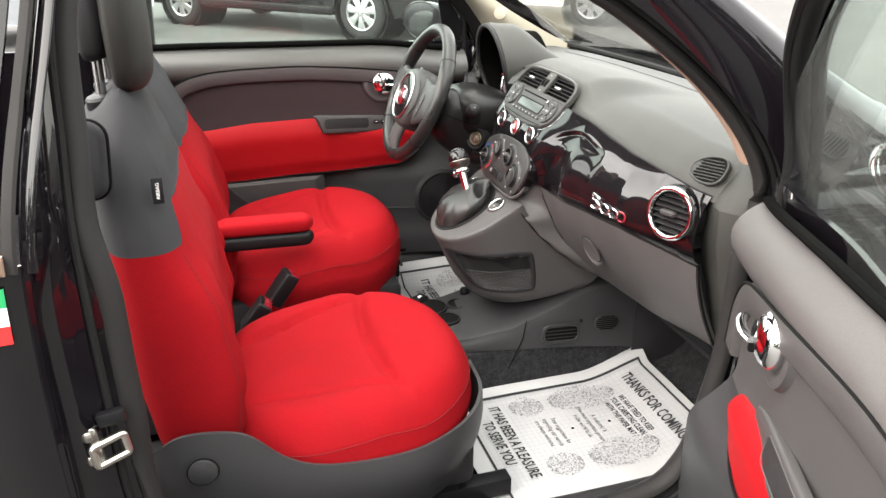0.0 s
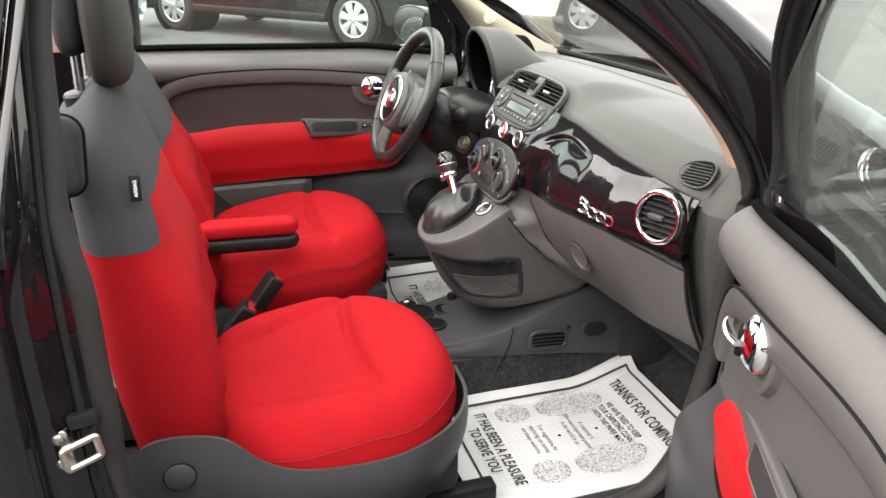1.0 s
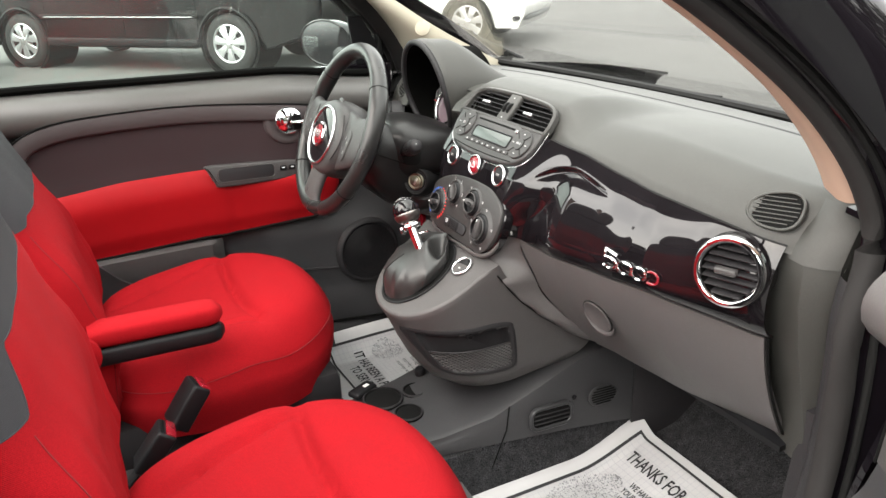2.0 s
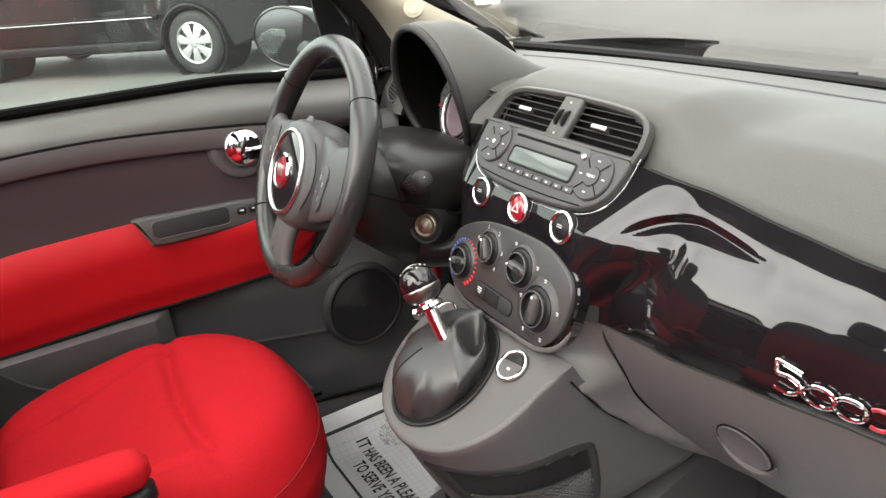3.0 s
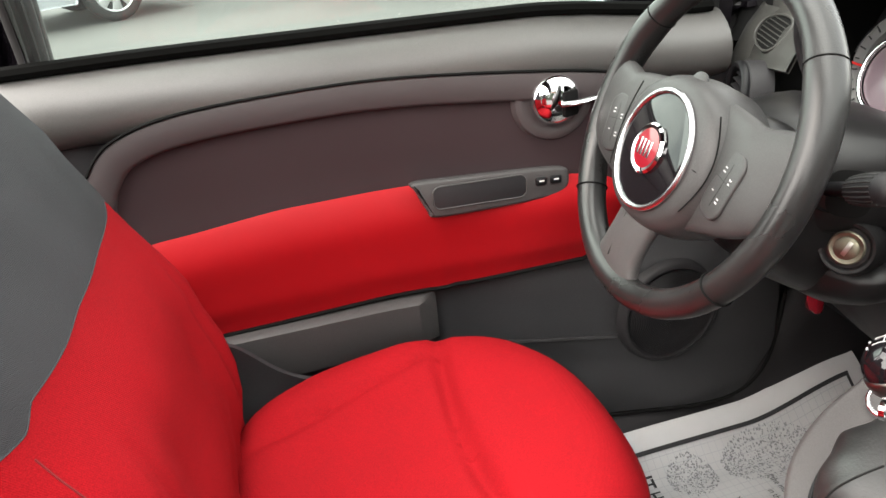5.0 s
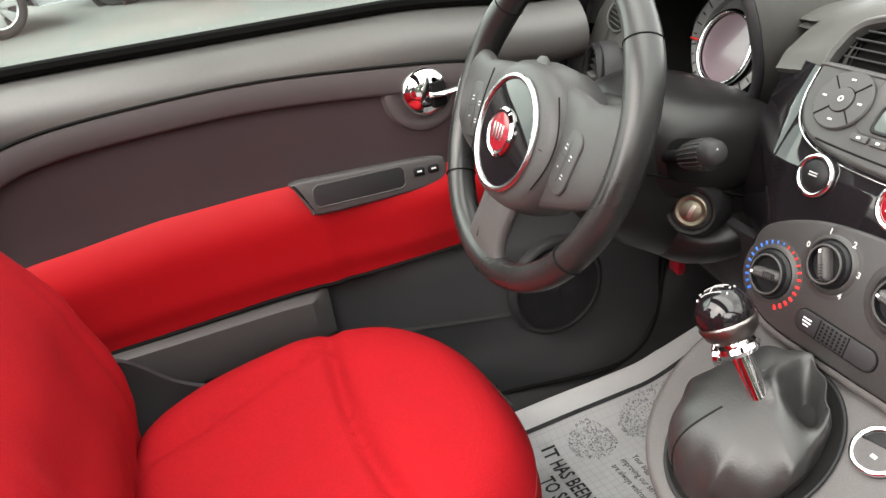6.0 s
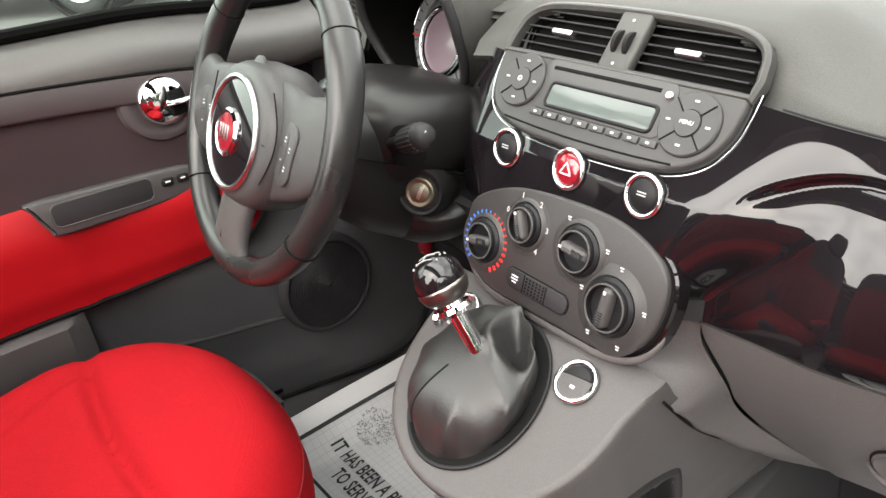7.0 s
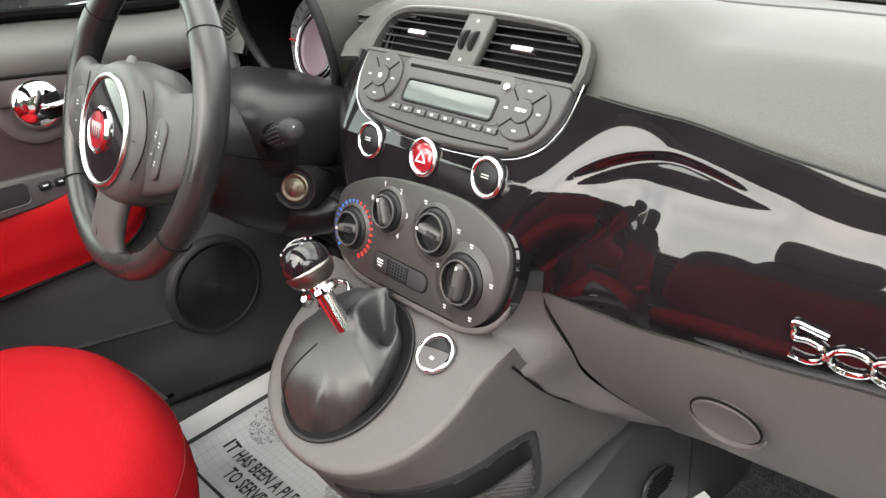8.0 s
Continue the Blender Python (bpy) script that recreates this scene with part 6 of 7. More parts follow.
def tunnel():
    """Low tunnel between the seats with cup holders, widening into the side of the console in front."""
    t = thing("floor_tunnel", (0.2, 0, FLOOR_Z), "dark grey plastic floor tunnel with cup holders", "floor console")
    rows = []
    for x, w, z in ((-0.75, 0.085, 0.44), (-0.25, 0.085, 0.44), (-0.05, 0.088, 0.437), (0.12, 0.095, 0.435), (0.22, 0.105, 0.437), (0.32, 0.122, 0.443), (0.42, 0.134, 0.460), (0.52, 0.140, 0.50), (0.60, 0.145, 0.535), (0.70, 0.150, 0.56), (0.85, 0.155, 0.58)):
        b = 0.006 + 0.008 * smooth(0.2, 0.6, x)
        low = curve_at([(0.0, 0.30), (0.25, 0.405), (0.40, 0.402), (0.55, 0.392), (0.70, 0.372), (0.85, 0.34)], x)[0]
        half = [(w - 0.010 + b, low), (w + b, low + 0.004), (w + b * 0.7, 0.5 * (low + z)), (w, z - 0.016), (w - 0.004, z - 0.005), (w - 0.014, z)]
        rows.append([Vector((x, -y, h)) for y, h in half] + [Vector((x, 0, z + 0.002))] + [Vector((x, y, h)) for y, h in half[::-1]])
    under("tunnel_cover", loft(rows, closed=False), SHELL, t, "dark grained tunnel cover")
    for x, y, r in ((0.268, 0.052, 0.036), (0.338, 0.048, 0.022), (0.292, -0.020, 0.024)):
        m = Matrix.Translation((x, y, 0.4450))
        # flat near-black disc paints the shade of the open well
        cup = under("cup_holder", lathe([(r + 0.006, -0.004), (r + 0.005, 0.003), (r + 0.001, 0.004), (r - 0.001, 0.001), (r - 0.003, 0.0015), (0, 0.0012)], m, 36), HOLE, t, "round cup holder")
        under("cup_rim", ring(m @ pose(0, 0, 0.002), r + 0.003, 0.0028, 36, 8, 1, 1, 0.7), DARK, cup)
    under("rubber_tray", plate(rrect(0.09, 0.075, 0.02), 0.006, Matrix.Translation((0.315, 0.018, 0.4375)), 0.003), DARK, t)
    # side vents on the passenger's side
    m = frame_at((0.535, -0.1560, 0.438), (0.03, -1, 0.10), (0.08, 0, 1))
    v = under("floor_vent", plate(rrect(0.088, 0.036, 0.013), 0.0052, m, 0.0004), HOLE, t, "oblong floor air vent")
    under("vent_rim", frame_plate(rrect(0.104, 0.050, 0.020), 0.008, 0.0075, m, 0.002), SHELL, v)
    for k in range(3):
        under("slat", box(0.084, 0.0022, 0.007, m @ pose(0, -0.009 + 0.009 * k, 0.0035, 25, 0, 0), 0.0008), DARK, v)
    m2 = frame_at((0.655, -0.1640, 0.452), (0.03, -1, 0.10), (0.08, 0, 1))
    out = [(0.037 * math.cos(a), 0.021 * math.sin(a) * (1 - 0.25 * math.cos(a))) for a in (2 * math.pi * i / 32 for i in range(32))]
    g = under("grille", plate(out, 0.003, m2, 0.001), SHELL, t, "small oval speaker grille")
    for k in range(-3, 4):
        f = math.sqrt(max(0.05, 1 - (k * 0.0048 / 0.018) ** 2))
        under("slot", box(0.062 * f, 0.0028, 0.0016, m2 @ pose(0, k * 0.0052, 0.0032), 0), HOLE, g)
    under("screw", lathe([(0.005, 0), (0.005, 0.003), (0.003, 0.004), (0, 0.002)], frame_at((0.588, -0.1585, 0.464), (0.03, -1, 0.1)), 14), BLACK, t)
    under("cover_seam", tube([(0.452, -0.1375, 0.475), (0.440, -0.147, 0.43), (0.405, -0.152, 0.36), (0.40, -0.156, 0.29)], 0.0014, 6), HOLE, t)
    under("side_wall", sheet(lambda u, v: Vector((0.735 + 0.22 * u, -0.158 - 0.045 * math.sin(1.5 * u), 0.31 + 0.30 * v + 0.05 * u)), 10, 8, 0.008), DARK, t)
    return t


tunnel()


def small_clutter():
    """Small dark oddments on the tunnel: a round knob, and a remote."""
    k = thing("knob", (0.355, 0.085, 0.44), "small black knob on the tunnel", "knob")
    under("knob_head", lathe([(0.010, 0), (0.012, 0.012), (0.013, 0.02), (0.010, 0.026), (0, 0.027)], Matrix.Translation((0.372, 0.092, 0.440)), 20), BLACK, k)
    f = thing("key_fob", (0.245, 0.10, 0.44), "black remote key fob with pale marks", "key fob")
    under("fob_body", box(0.060, 0.032, 0.014, pose(0.243, 0.100, 0.447, 0, 0, 25), 0.006, 3), BLACK, f)
    under("fob_mark", box(0.012, 0.008, 0.001, pose(0.252, 0.103, 0.4545, 0, 0, 25), 0), WHITE, f)


small_clutter()


def gear_lever():
    g = thing("gear_lever", (0.365, 0.04, 0.72), "gear lever with gloss black ball knob and leather gaiter", "gear lever")
    base = Matrix.Translation((0.3433, 0.0137, 0.7262)) @ pose(0, 0, 0, 0, -31, 0)
    under("gaiter_ring", ring(base, 0.0768, 0.0022, 64, 8, 1.066, 0.935, 0.8), BLACK, g, "dark plastic gaiter ring")
    under("gaiter_recess", lathe([(0.0765, -0.001), (0.0765, 0.0008), (0.0, 0.0008)], base, 64, 1.066, 0.935), HOLE, g)
    # soft leather bag: pleated, slumped to the rear, with a deep fold behind the lever
    top = Vector((0.3465, 0.0135, 0.776))
    rows = []
    for k in range(40):
        f = k / 39
        row = []
        for j in range(120):
            a = 2 * math.pi * j / 120
            swell = 1 - 0.84 * f ** 2.5 + 0.06 * math.sin(math.pi * f)
            wave = math.sin(math.pi * min(1, f * 1.02)) ** 0.6
            pleat = 0.050 * math.sin(3 * a + 0.9 * f + 0.4) + 0.065 * (1 - abs(math.sin(3.5 * a - 0.8 * f + 0.3))) ** 2.0 - 0.025 + 0.028 * math.sin(11 * a + 2 * f) * (1 - 0.5 * f)
            q = base @ Vector((0.0725 * swell * (1 + pleat * wave) * math.cos(a) - 0.003, 0.0630 * swell * (1 + pleat * wave) * math.sin(a) + 0.002, 0.001))
            spine = base.translation.lerp(top, f ** 0.92)
            # the mouth of the fold, towards the front and the passenger
            turn = math.atan2(math.sin(a + 0.62), math.cos(a + 0.62))
            mouth = math.exp(-(turn / 0.42) ** 2) * math.exp(-((f - 0.66) / 0.17) ** 2)
            lip = math.exp(-(turn / 0.55) ** 2) * (math.exp(-((f - 0.34) / 0.13) ** 2) + 0.7 * math.exp(-((f - 0.92) / 0.08) ** 2))
            bag = 0.014 * math.sin(math.pi * f) * (0.5 + 0.5 * math.cos(a - 2.6))
            row.append(q - base.translation + spine + Vector((0, 0, bag - 0.050 * mouth + 0.011 * lip)))
        rows.append(row)
    under("gaiter", loft(rows), LEATHER2, g, "soft folded black leather gaiter", sharp=80)
    under("gaiter_seam", tube([r[53] + (r[53] - base.translation).normalized() * 0.0004 for r in rows[1:-4]], 0.0009, 6), RUBBER, g)
    c = Vector((0.338, 0.0475, 0.8375))
    ax = (c - top).normalized()
    m = frame_at(c, ax, (0.2, 0, 1))
    under("shaft", tube([top - ax * 0.015, c - ax * 0.018], lambda q: 0.0092, 16), CHROME, g, "chrome lever shaft")
    under("reverse_collar", lathe([(0.010, -0.036), (0.0165, -0.035), (0.0185, -0.031), (0.0165, -0.027), (0.011, -0.026), (0.0125, -0.020)], m, 32), CHROME, g, "chrome reverse collar")
    under("collar_tab", lathe([(0.0085, -0.002), (0.0085, 0.002), (0.006, 0.002), (0.006, -0.002)], m @ pose(0.004, -0.018, -0.033, 70, 0, 0), 24), CHROME, g)
    under("knob_cup", lathe([(0.010, -0.024), (0.0165, -0.0225), (0.0225, -0.0165), (0.0252, -0.0085), (0.0252, -0.0065), (0.0245, -0.0055), (0, -0.0055)], m, 40), CUPMETAL, g, "satin knob cup")
    prof = [(0.0248 * math.cos(b), 0.0248 * math.sin(b) * 0.98) for b in (radians(-14 + 104 * i / 18) for i in range(19))]
    under("knob_ball", lathe(prof, m, 44), GLOSS, g, "gloss black ball knob")

    def onto(x, y):
        d = math.hypot(x, y)
        return m @ Vector((x, y, 0.98 * math.sqrt(max(0, 0.0252 ** 2 - d * d)) + 0.0001))
    for x in (-0.0095, 0.0, 0.0095):
        under("shift_line", tube([onto(x, -0.009 + 0.018 * i / 8) for i in range(9)], 0.0004, 5), DIMWHITE, g)
    under("shift_line", tube([onto(-0.0095 + 0.019 * i / 8, 0) for i in range(9)], 0.0004, 5), DIMWHITE, g)
    for x in (-0.0095, 0.0, 0.0095):
        for y in (-0.0135, 0.0135):
            under("shift_mark", tube([onto(x - 0.0012, y), onto(x + 0.0008, y)], 0.0007, 5), DIMWHITE, g)
    return g


gear_lever()

# ---- paper floor mats ----
def paper_mat(name, origin, turn, spare, curl, label):
    """A printed paper mat; u runs across to the passenger's side, v to the front."""
    W, H = 0.37, 0.53
    co, si = math.cos(turn), math.sin(turn)

    def place(u, v, lift=0.0):
        a, b = u * W, v * H
        x = origin[0] + b * co + a * si
        y = origin[1] - a * co + b * si
        z = carpet_z(x, math.copysign(max(0.172, abs(y)), y)) + 0.009 + curl(u, v) + lift
        return Vector((x, y, z + 0.0012 * noise.noise(Vector((a * 9, b * 9, 2)))))
    mat = thing(name, (origin[0], origin[1], FLOOR_Z), label, "floor mat", "paper floor mats")
    under("paper", sheet(lambda u, v: place(-0.02 + (1.02 + spare) * u, -0.02 + (1.005 if spare else 1.02) * v), 100, 100, 0.0012), PAPER, mat, "white printed paper")

    def flat(x, y, lift):
        return place(x / W, y / H, lift)
    grid = []
    k = 0.0127
    for i in range(1, int(W / k)):
        x = i * k
        if 0.03 < x < W - 0.03:
            grid.append(sheet(lambda u, v, x=x: flat(x - 0.0004 + 0.0008 * u, 0.032 + (H - 0.064) * v, 0.0026), 1, 80))
    for i in range(1, int(H / k)):
        y = i * k
        if 0.03 < y < H - 0.03:
            grid.append(sheet(lambda u, v, y=y: flat(0.032 + (W - 0.064) * u, y - 0.0004 + 0.0008 * v, 0.0026), 64, 1))
    tagged(under("printed_grid", join(*grid), GRID_INK, mat), "faint printed grid", kind="stuff")
    lines = []
    e, w = 0.027, 0.0055
    far = W * (1 + spare) - e
    for x0, y0, x1, y1 in ((e, e, far, e + w), (e, H - e - w, far, H - e), (e, e, e + w, H - e), (far - w, e, far, H - e)):
        lines.append(sheet(lambda u, v: flat(x0 + (x1 - x0) * u, y0 + (y1 - y0) * v, 0.0030), 60, 60))
    under("border", join(*lines), INK, mat, "black printed border")
    rows = (("THANKS FOR COMING", 0.5, 0.850, 0.037, 0.68, 0.0007), ("WE HAVE TRIED TO KEEP", 0.50, 0.765, 0.0190, 0.66, 0.0003), ("YOUR CARPETING CLEAN", 0.50, 0.728, 0.0190, 0.66, 0.0003), ("WITH THIS PAPER MAT", 0.50, 0.691, 0.0190, 0.66, 0.0003),
            ("A customer is", 0.5, 0.59, 0.0165, 0.70, 0.0), ("the most important person", 0.5, 0.553, 0.0165, 0.70, 0.0), ("in the world to us.", 0.5, 0.516, 0.0165, 0.70, 0.0),
            ("Your suggestions for", 0.5, 0.41, 0.0165, 0.70, 0.0), ("improving our service", 0.5, 0.373, 0.0165, 0.70, 0.0), ("are always welcome.", 0.5, 0.336, 0.0165, 0.70, 0.0),
            ("IT HAS BEEN A PLEASURE", 0.5, 0.190, 0.036, 0.64, 0.0007), ("TO SERVE YOU", 0.5, 0.125, 0.036, 0.64, 0.0007))
    for text, u, v, size, sq, bold in rows:
        under("lettering", letters(text, size, lambda x, y, z, u=u, v=v: flat(u * W + x, v * H + y, 0.0032), squeeze=sq, bold=bold), INK, mat)
    for u, v in ((0.5, 0.465), (0.5, 0.64)):
        under("dot", lathe([(0.0036, 0), (0.0036, 0.0004), (0, 0.0004)], Matrix.Translation(flat(u * W, v * H, 0.0030)), 14), INK, mat)
    # stippled foot shapes
    rng = random.Random(11)
    for cu in (0.215, 0.785):
        dots = bmesh.new()
        for _ in range(1500):
            yy = rng.uniform(0, 1)
            heel = yy < 0.30
            if 0.30 <= yy < 0.37:
                continue
            half = (0.036 * math.sqrt(max(0, 1 - ((yy - 0.15) / 0.155) ** 2))) if heel else 0.045 * math.sqrt(max(0, 1 - ((yy - 0.68) / 0.32) ** 2))
            xx = rng.uniform(-half, half)
            p0 = (cu * W + xx + 0.006 * (1 if cu < 0.5 else -1) * (yy - 0.5), (0.26 + 0.50 * yy) * H)
            s = rng.uniform(0.0008, 0.0020)
            vs = [dots.verts.new(flat(p0[0] + s * math.cos(q), p0[1] + s * math.sin(q), 0.0032)) for q in (rng.uniform(0, 1.5) + 2 * math.pi * i / 4 for i in range(4))]
            try:
                dots.faces.new(vs)
            except ValueError:
                pass
        under("foot_print", dots, INK_GREY, mat, "stippled grey shoe sole print")
    under("emblem_mark", join(*[tube([flat(W * 0.105 + 0.010 * math.cos(a) * (1 - 0.2 * k), 0.010 + 0.007 * math.sin(a) * (1 - 0.2 * k) + 0.002, 0.0032) for a in (math.pi * i / 10 + 0.4 * k for i in range(11))], 0.0007, 4) for k in range(4)]), INK, mat)
    return mat


paper_mat("paper_mat", (0.238, -0.162, 0), 0.0, 0.17, lambda u, v: 0.010 + 0.022 * smooth(0.14, 0.0, u), "printed white paper mat on the passenger footwell carpet")
paper_mat("paper_mat", (0.276, 0.556, 0), 0.03, 0.0, lambda u, v: 0.055 * smooth(0.22, -0.02, u), "printed white paper mat in the driver footwell")


# ---- doors ----
def door(name, side, hinge, open_angle, label):
    """A front door built shut about its hinge, then swung. side: 1 left, -1 right."""
    d = thing(name, (hinge[0], hinge[1] * side, 0.0), label, "car door", "front doors", kind="structure")

    def y_in(x, z):
        return 0.668 - 0.035 * smooth(0.0, 0.35, x) - 0.040 * smooth(0.30, 0.55, x) * smooth(0.72, 0.62, z)

    def P(x, z, inward=0.0):
        return Vector((x, side * (y_in(x, z) - inward), z))

    def put(nm, bm, mat, lab="", sharp=38, parent=d):
        return under(nm, bm, mat, parent, lab, sharp)
    X0 = -0.40
    belt = lambda x: 1.018 - 0.028 * smooth(0.25, 0.55, x) + 0.006 * smooth(0.1, -0.3, x)
    # swoop line under the top roll
    swoop = [(-0.36, 0.79), (-0.345, 0.86), (-0.325, 0.905), (-0.285, 0.942), (-0.20, 0.963), (-0.05, 0.969), (0.10, 0.966), (0.27, 0.953), (0.36, 0.940), (0.43, 0.918), (0.468, 0.87), (0.48, 0.80)]
    sw = spline([(x, 0, z) for x, z in swoop], 60)
    # full inner panel
    def panel(u, v):
        front = (0.665 if side > 0 else 0.575) - (0.18 if side > 0 else 0.10) * smooth(0.55, 1.0, 0.40 + 0.6 * v)
        x = X0 + (front - X0) * u
        zb = (0.345 + 0.10 * smooth(0.58, 0.68, x) if side > 0 else 0.375 + 0.075 * smooth(0.35, 0.62, x)) + 0.02 * smooth(-0.2, -0.4, x)
        z = zb + (0.995 - zb) * v
        low = 0.034 * smooth(0.66, 0.60, z) * smooth(0.10, 0.30, x)
        return P(x, z, -0.018 + low * 0.5 + 0.010 * smooth(0.46, 0.40, z))
    put("inner_panel", sheet(panel, 60, 40, 0.012), SHELL, "dark grey moulded inner door panel")
    # padded roll below the window
    rows = []
    for i in range(61):
        x = X0 + (0.555 - X0) * i / 60
        b = belt(x)
        rows.append([P(x, b + dz, d) for dz, d in ((0.004, -0.034), (0.005, -0.027), (0.002, -0.016), (-0.005, -0.005), (-0.013, 0.0045), (-0.022, 0.0120), (-0.031, 0.0172), (-0.041, 0.0202), (-0.052, 0.0208), (-0.066, 0.018), (-0.080, 0.008), (-0.09, -0.012), (-0.03, -0.034))])
    # one plastic on both doors; passenger's gets a duller copy against its brighter light
    put("top_roll", loft(rows), ROLL if side > 0 else LGREY, "grey grained roll below the window")
    # recessed upper field bounded by the sweeping line, with a raised ledge along it
    sw_fine = spline([(x, 0, z) for x, z in swoop], 400)

    def inner_line(d):
        """The sweeping line moved inwards by d."""
        pts = []
        for k, q in enumerate(sw_fine):
            t = (sw_fine[min(k + 1, 399)] - sw_fine[max(k - 1, 0)]).normalized()
            pts.append((q.x + t.z * d, q.z - t.x * d))
        return pts
    ledge = [[P(x, z, inward) for x, z in inner_line(d)[::4]] for d, inward in ((-0.002, 0.012), (0.0005, 0.0205), (0.003, 0.0220), (0.034, 0.0205), (0.0385, 0.0180), (0.041, 0.008))]
    # driver's ledge takes the grey with red bounce in it, passenger's the plain one
    put("field_ledge", loft(ledge, closed=False), BOUNCE_GREY if side > 0 else GREY, "lighter grey ledge along the sweeping line", sharp=60)
    inner = [q for q in inner_line(0.0395) if q[1] > 0.775]

    def field(u, v):
        x = inner[0][0] + (inner[-1][0] - inner[0][0]) * u
        z = curve_at(inner, x)[0]
        return P(x, z + (0.770 - z) * v, 0.0095 + 0.004 * smooth(0.5, 1.0, v))
    # driver's field has shade and red bounce in its colour, passenger's is plain grey
    put("upper_field", sheet(field, 120, 30, 0.004), SHADED_FIELD if side > 0 else GREY, "recessed upper door field")
    put("swoop_gap", tube([P(p.x, p.z + 0.0022, 0.0212) for p in sw], 0.0021, 6), HOLE)
    # red padded insert
    red_rows = []
    for i in range(60):
        f = i / 59
        x = -0.36 + 0.765 * f
        zt = curve_at([(-0.36, 0.790), (-0.258, 0.805), (-0.094, 0.819), (0.081, 0.821), (0.311, 0.806), (0.405, 0.787)], x)[0]
        zb = curve_at([(-0.36, 0.630), (-0.197, 0.637), (0.104, 0.646), (0.328, 0.661), (0.405, 0.690)], x)[0]
        e = math.sqrt(max(0.0, 1 - max(0.0, (f - 0.93) / 0.07) ** 2))
        mid = (zt + zb) / 2
        zt, zb = mid + (zt - mid) * (0.2 + 0.8 * e), mid + (zb - mid) * (0.2 + 0.8 * e)
        bulk = 0.006 + 0.020 * (0.3 + 0.7 * e)
        row = []
        for q in range(17):
            v = q / 16
            z = zt + (zb - zt) * v
            prof = math.sin(math.pi * min(1, v * 2.6) / 2) ** 0.7 * (1 - 0.55 * smooth(0.75, 1.0, v)) * (1 - 0.30 * smooth(0.25, 0.8, v))
            wr = 0.0025 * math.exp(-((x - 0.115) / 0.012) ** 2) * smooth(0.4, 0.7, v) - 0.002 * math.exp(-((x - 0.135) / 0.012) ** 2) * smooth(0.3, 0.7, v)
            row.append(P(x, z, 0.004 + bulk * prof + wr))
        red_rows.append([P(x, zt, -0.006)] + row + [P(x, zb, -0.006)])
    put("red_insert", loft(red_rows), RED_VINYL, "bright red padded door insert", sharp=60)
    put("insert_gap", tube([r[1] + Vector((0, -side * 0.001, 0.002)) for r in red_rows], 0.0022, 6), HOLE)
    put("insert_gap", tube([r[-2] + Vector((0, -side * 0.001, -0.003)) for r in red_rows], 0.0030, 6), HOLE)
    # grab cup with window switches
    m = frame_at(P(0.195 if side > 0 else 0.148, 0.796, 0.021), (0, -side, 0.12), (0.035, 0, 1))
    sx = 1 if m.to_3x3().col[0].x > 0 else -1
    stretch = (1.0, 1.22) if side > 0 else (1.45, 1.5)
    cup = [(p.x * sx * stretch[0], p.y * stretch[1]) for p in spline([(-0.116, 0.022, 0), (-0.112, 0.010, 0), (-0.098, -0.014, 0), (-0.085, -0.022, 0), (0.0, -0.0215, 0), (0.085, -0.018, 0), (0.108, -0.010, 0), (0.112, 0.006, 0), (0.102, 0.016, 0), (0.05, 0.019, 0), (-0.05, 0.0215, 0)], 60, closed=True)]
    if sx < 0:
        cup = cup[::-1]
    grab = put("grab_cup", plate(cup, 0.013, m, 0.004), GREY, "grey moulded grab cup")
    well = [(p[0] - 0.022 * sx, p[1] + 0.0015) for p in (rrect(0.138, 0.034, 0.011) if side > 0 else rrect(0.235, 0.042, 0.012))]
    put("cup_well", plate(well, 0.0012, m @ pose(0, 0, 0.0128), 0.0004), DARK, parent=grab)
    put("well_lip", frame_plate(well, 0.002, 0.0025, m @ pose(0, 0, 0.0125), 0.001), GREY, parent=grab)
    for k in ((0.068, 0.090) if side > 0 else ()):
        put("window_switch", box(0.017, 0.012, 0.006, m @ pose(k * sx, 0.004, 0.014), 0.003, 3), BLACK, parent=grab, lab="black window switch")
        put("switch_mark", box(0.007, 0.002, 0.0008, m @ pose(k * sx, 0.005, 0.0172), 0), WHITE, parent=grab)
    # door pocket
    rows = []
    for i in range(30):
        f = i / 29
        x = -0.345 + 0.447 * f
        e = 1 - 0.9 * smooth(0.93, 1.0, f)
        zt = 0.632 + 0.004 * f
        zb = 0.535 + 0.018 * f
        rows.append([P(x, zt, 0.004), P(x, zt - 0.002, 0.022 * e), P(x, zt - 0.008, 0.030 * e), P(x, zt - 0.03, 0.030 * e), P(x, zb + 0.02, 0.026 * e), P(x, zb, 0.020 * e), P(x, zb - 0.004, 0.0)])
    put("door_pocket", loft(rows), GREY, "grey moulded door pocket")
    # loudspeaker
    if side > 0:
        sm = frame_at(P(0.464, 0.545, 0.020), (0.04, -side, 0.03))
        sp = put("loudspeaker", lathe([(0.090, -0.016), (0.087, -0.005), (0.083, -0.001), (0.079, -0.0005), (0.0765, -0.002), (0.074, -0.004), (0.055, -0.006), (0.0, -0.006)], sm, 56), DARK, "round door loudspeaker behind a fine grille")
        put("grille", lathe([(0.0745, -0.004), (0.0745, -0.0015), (0.04, 0.0005), (0, 0.001)], sm, 56), BLACK, parent=sp)
        for k in range(24):
            put("grille_ring", ring(sm @ pose(0, 0, -0.0006 + 0.0015 * (1 - k / 24)), 0.004 + 0.00295 * k, 0.0007, 44, 5), DARK, parent=sp)
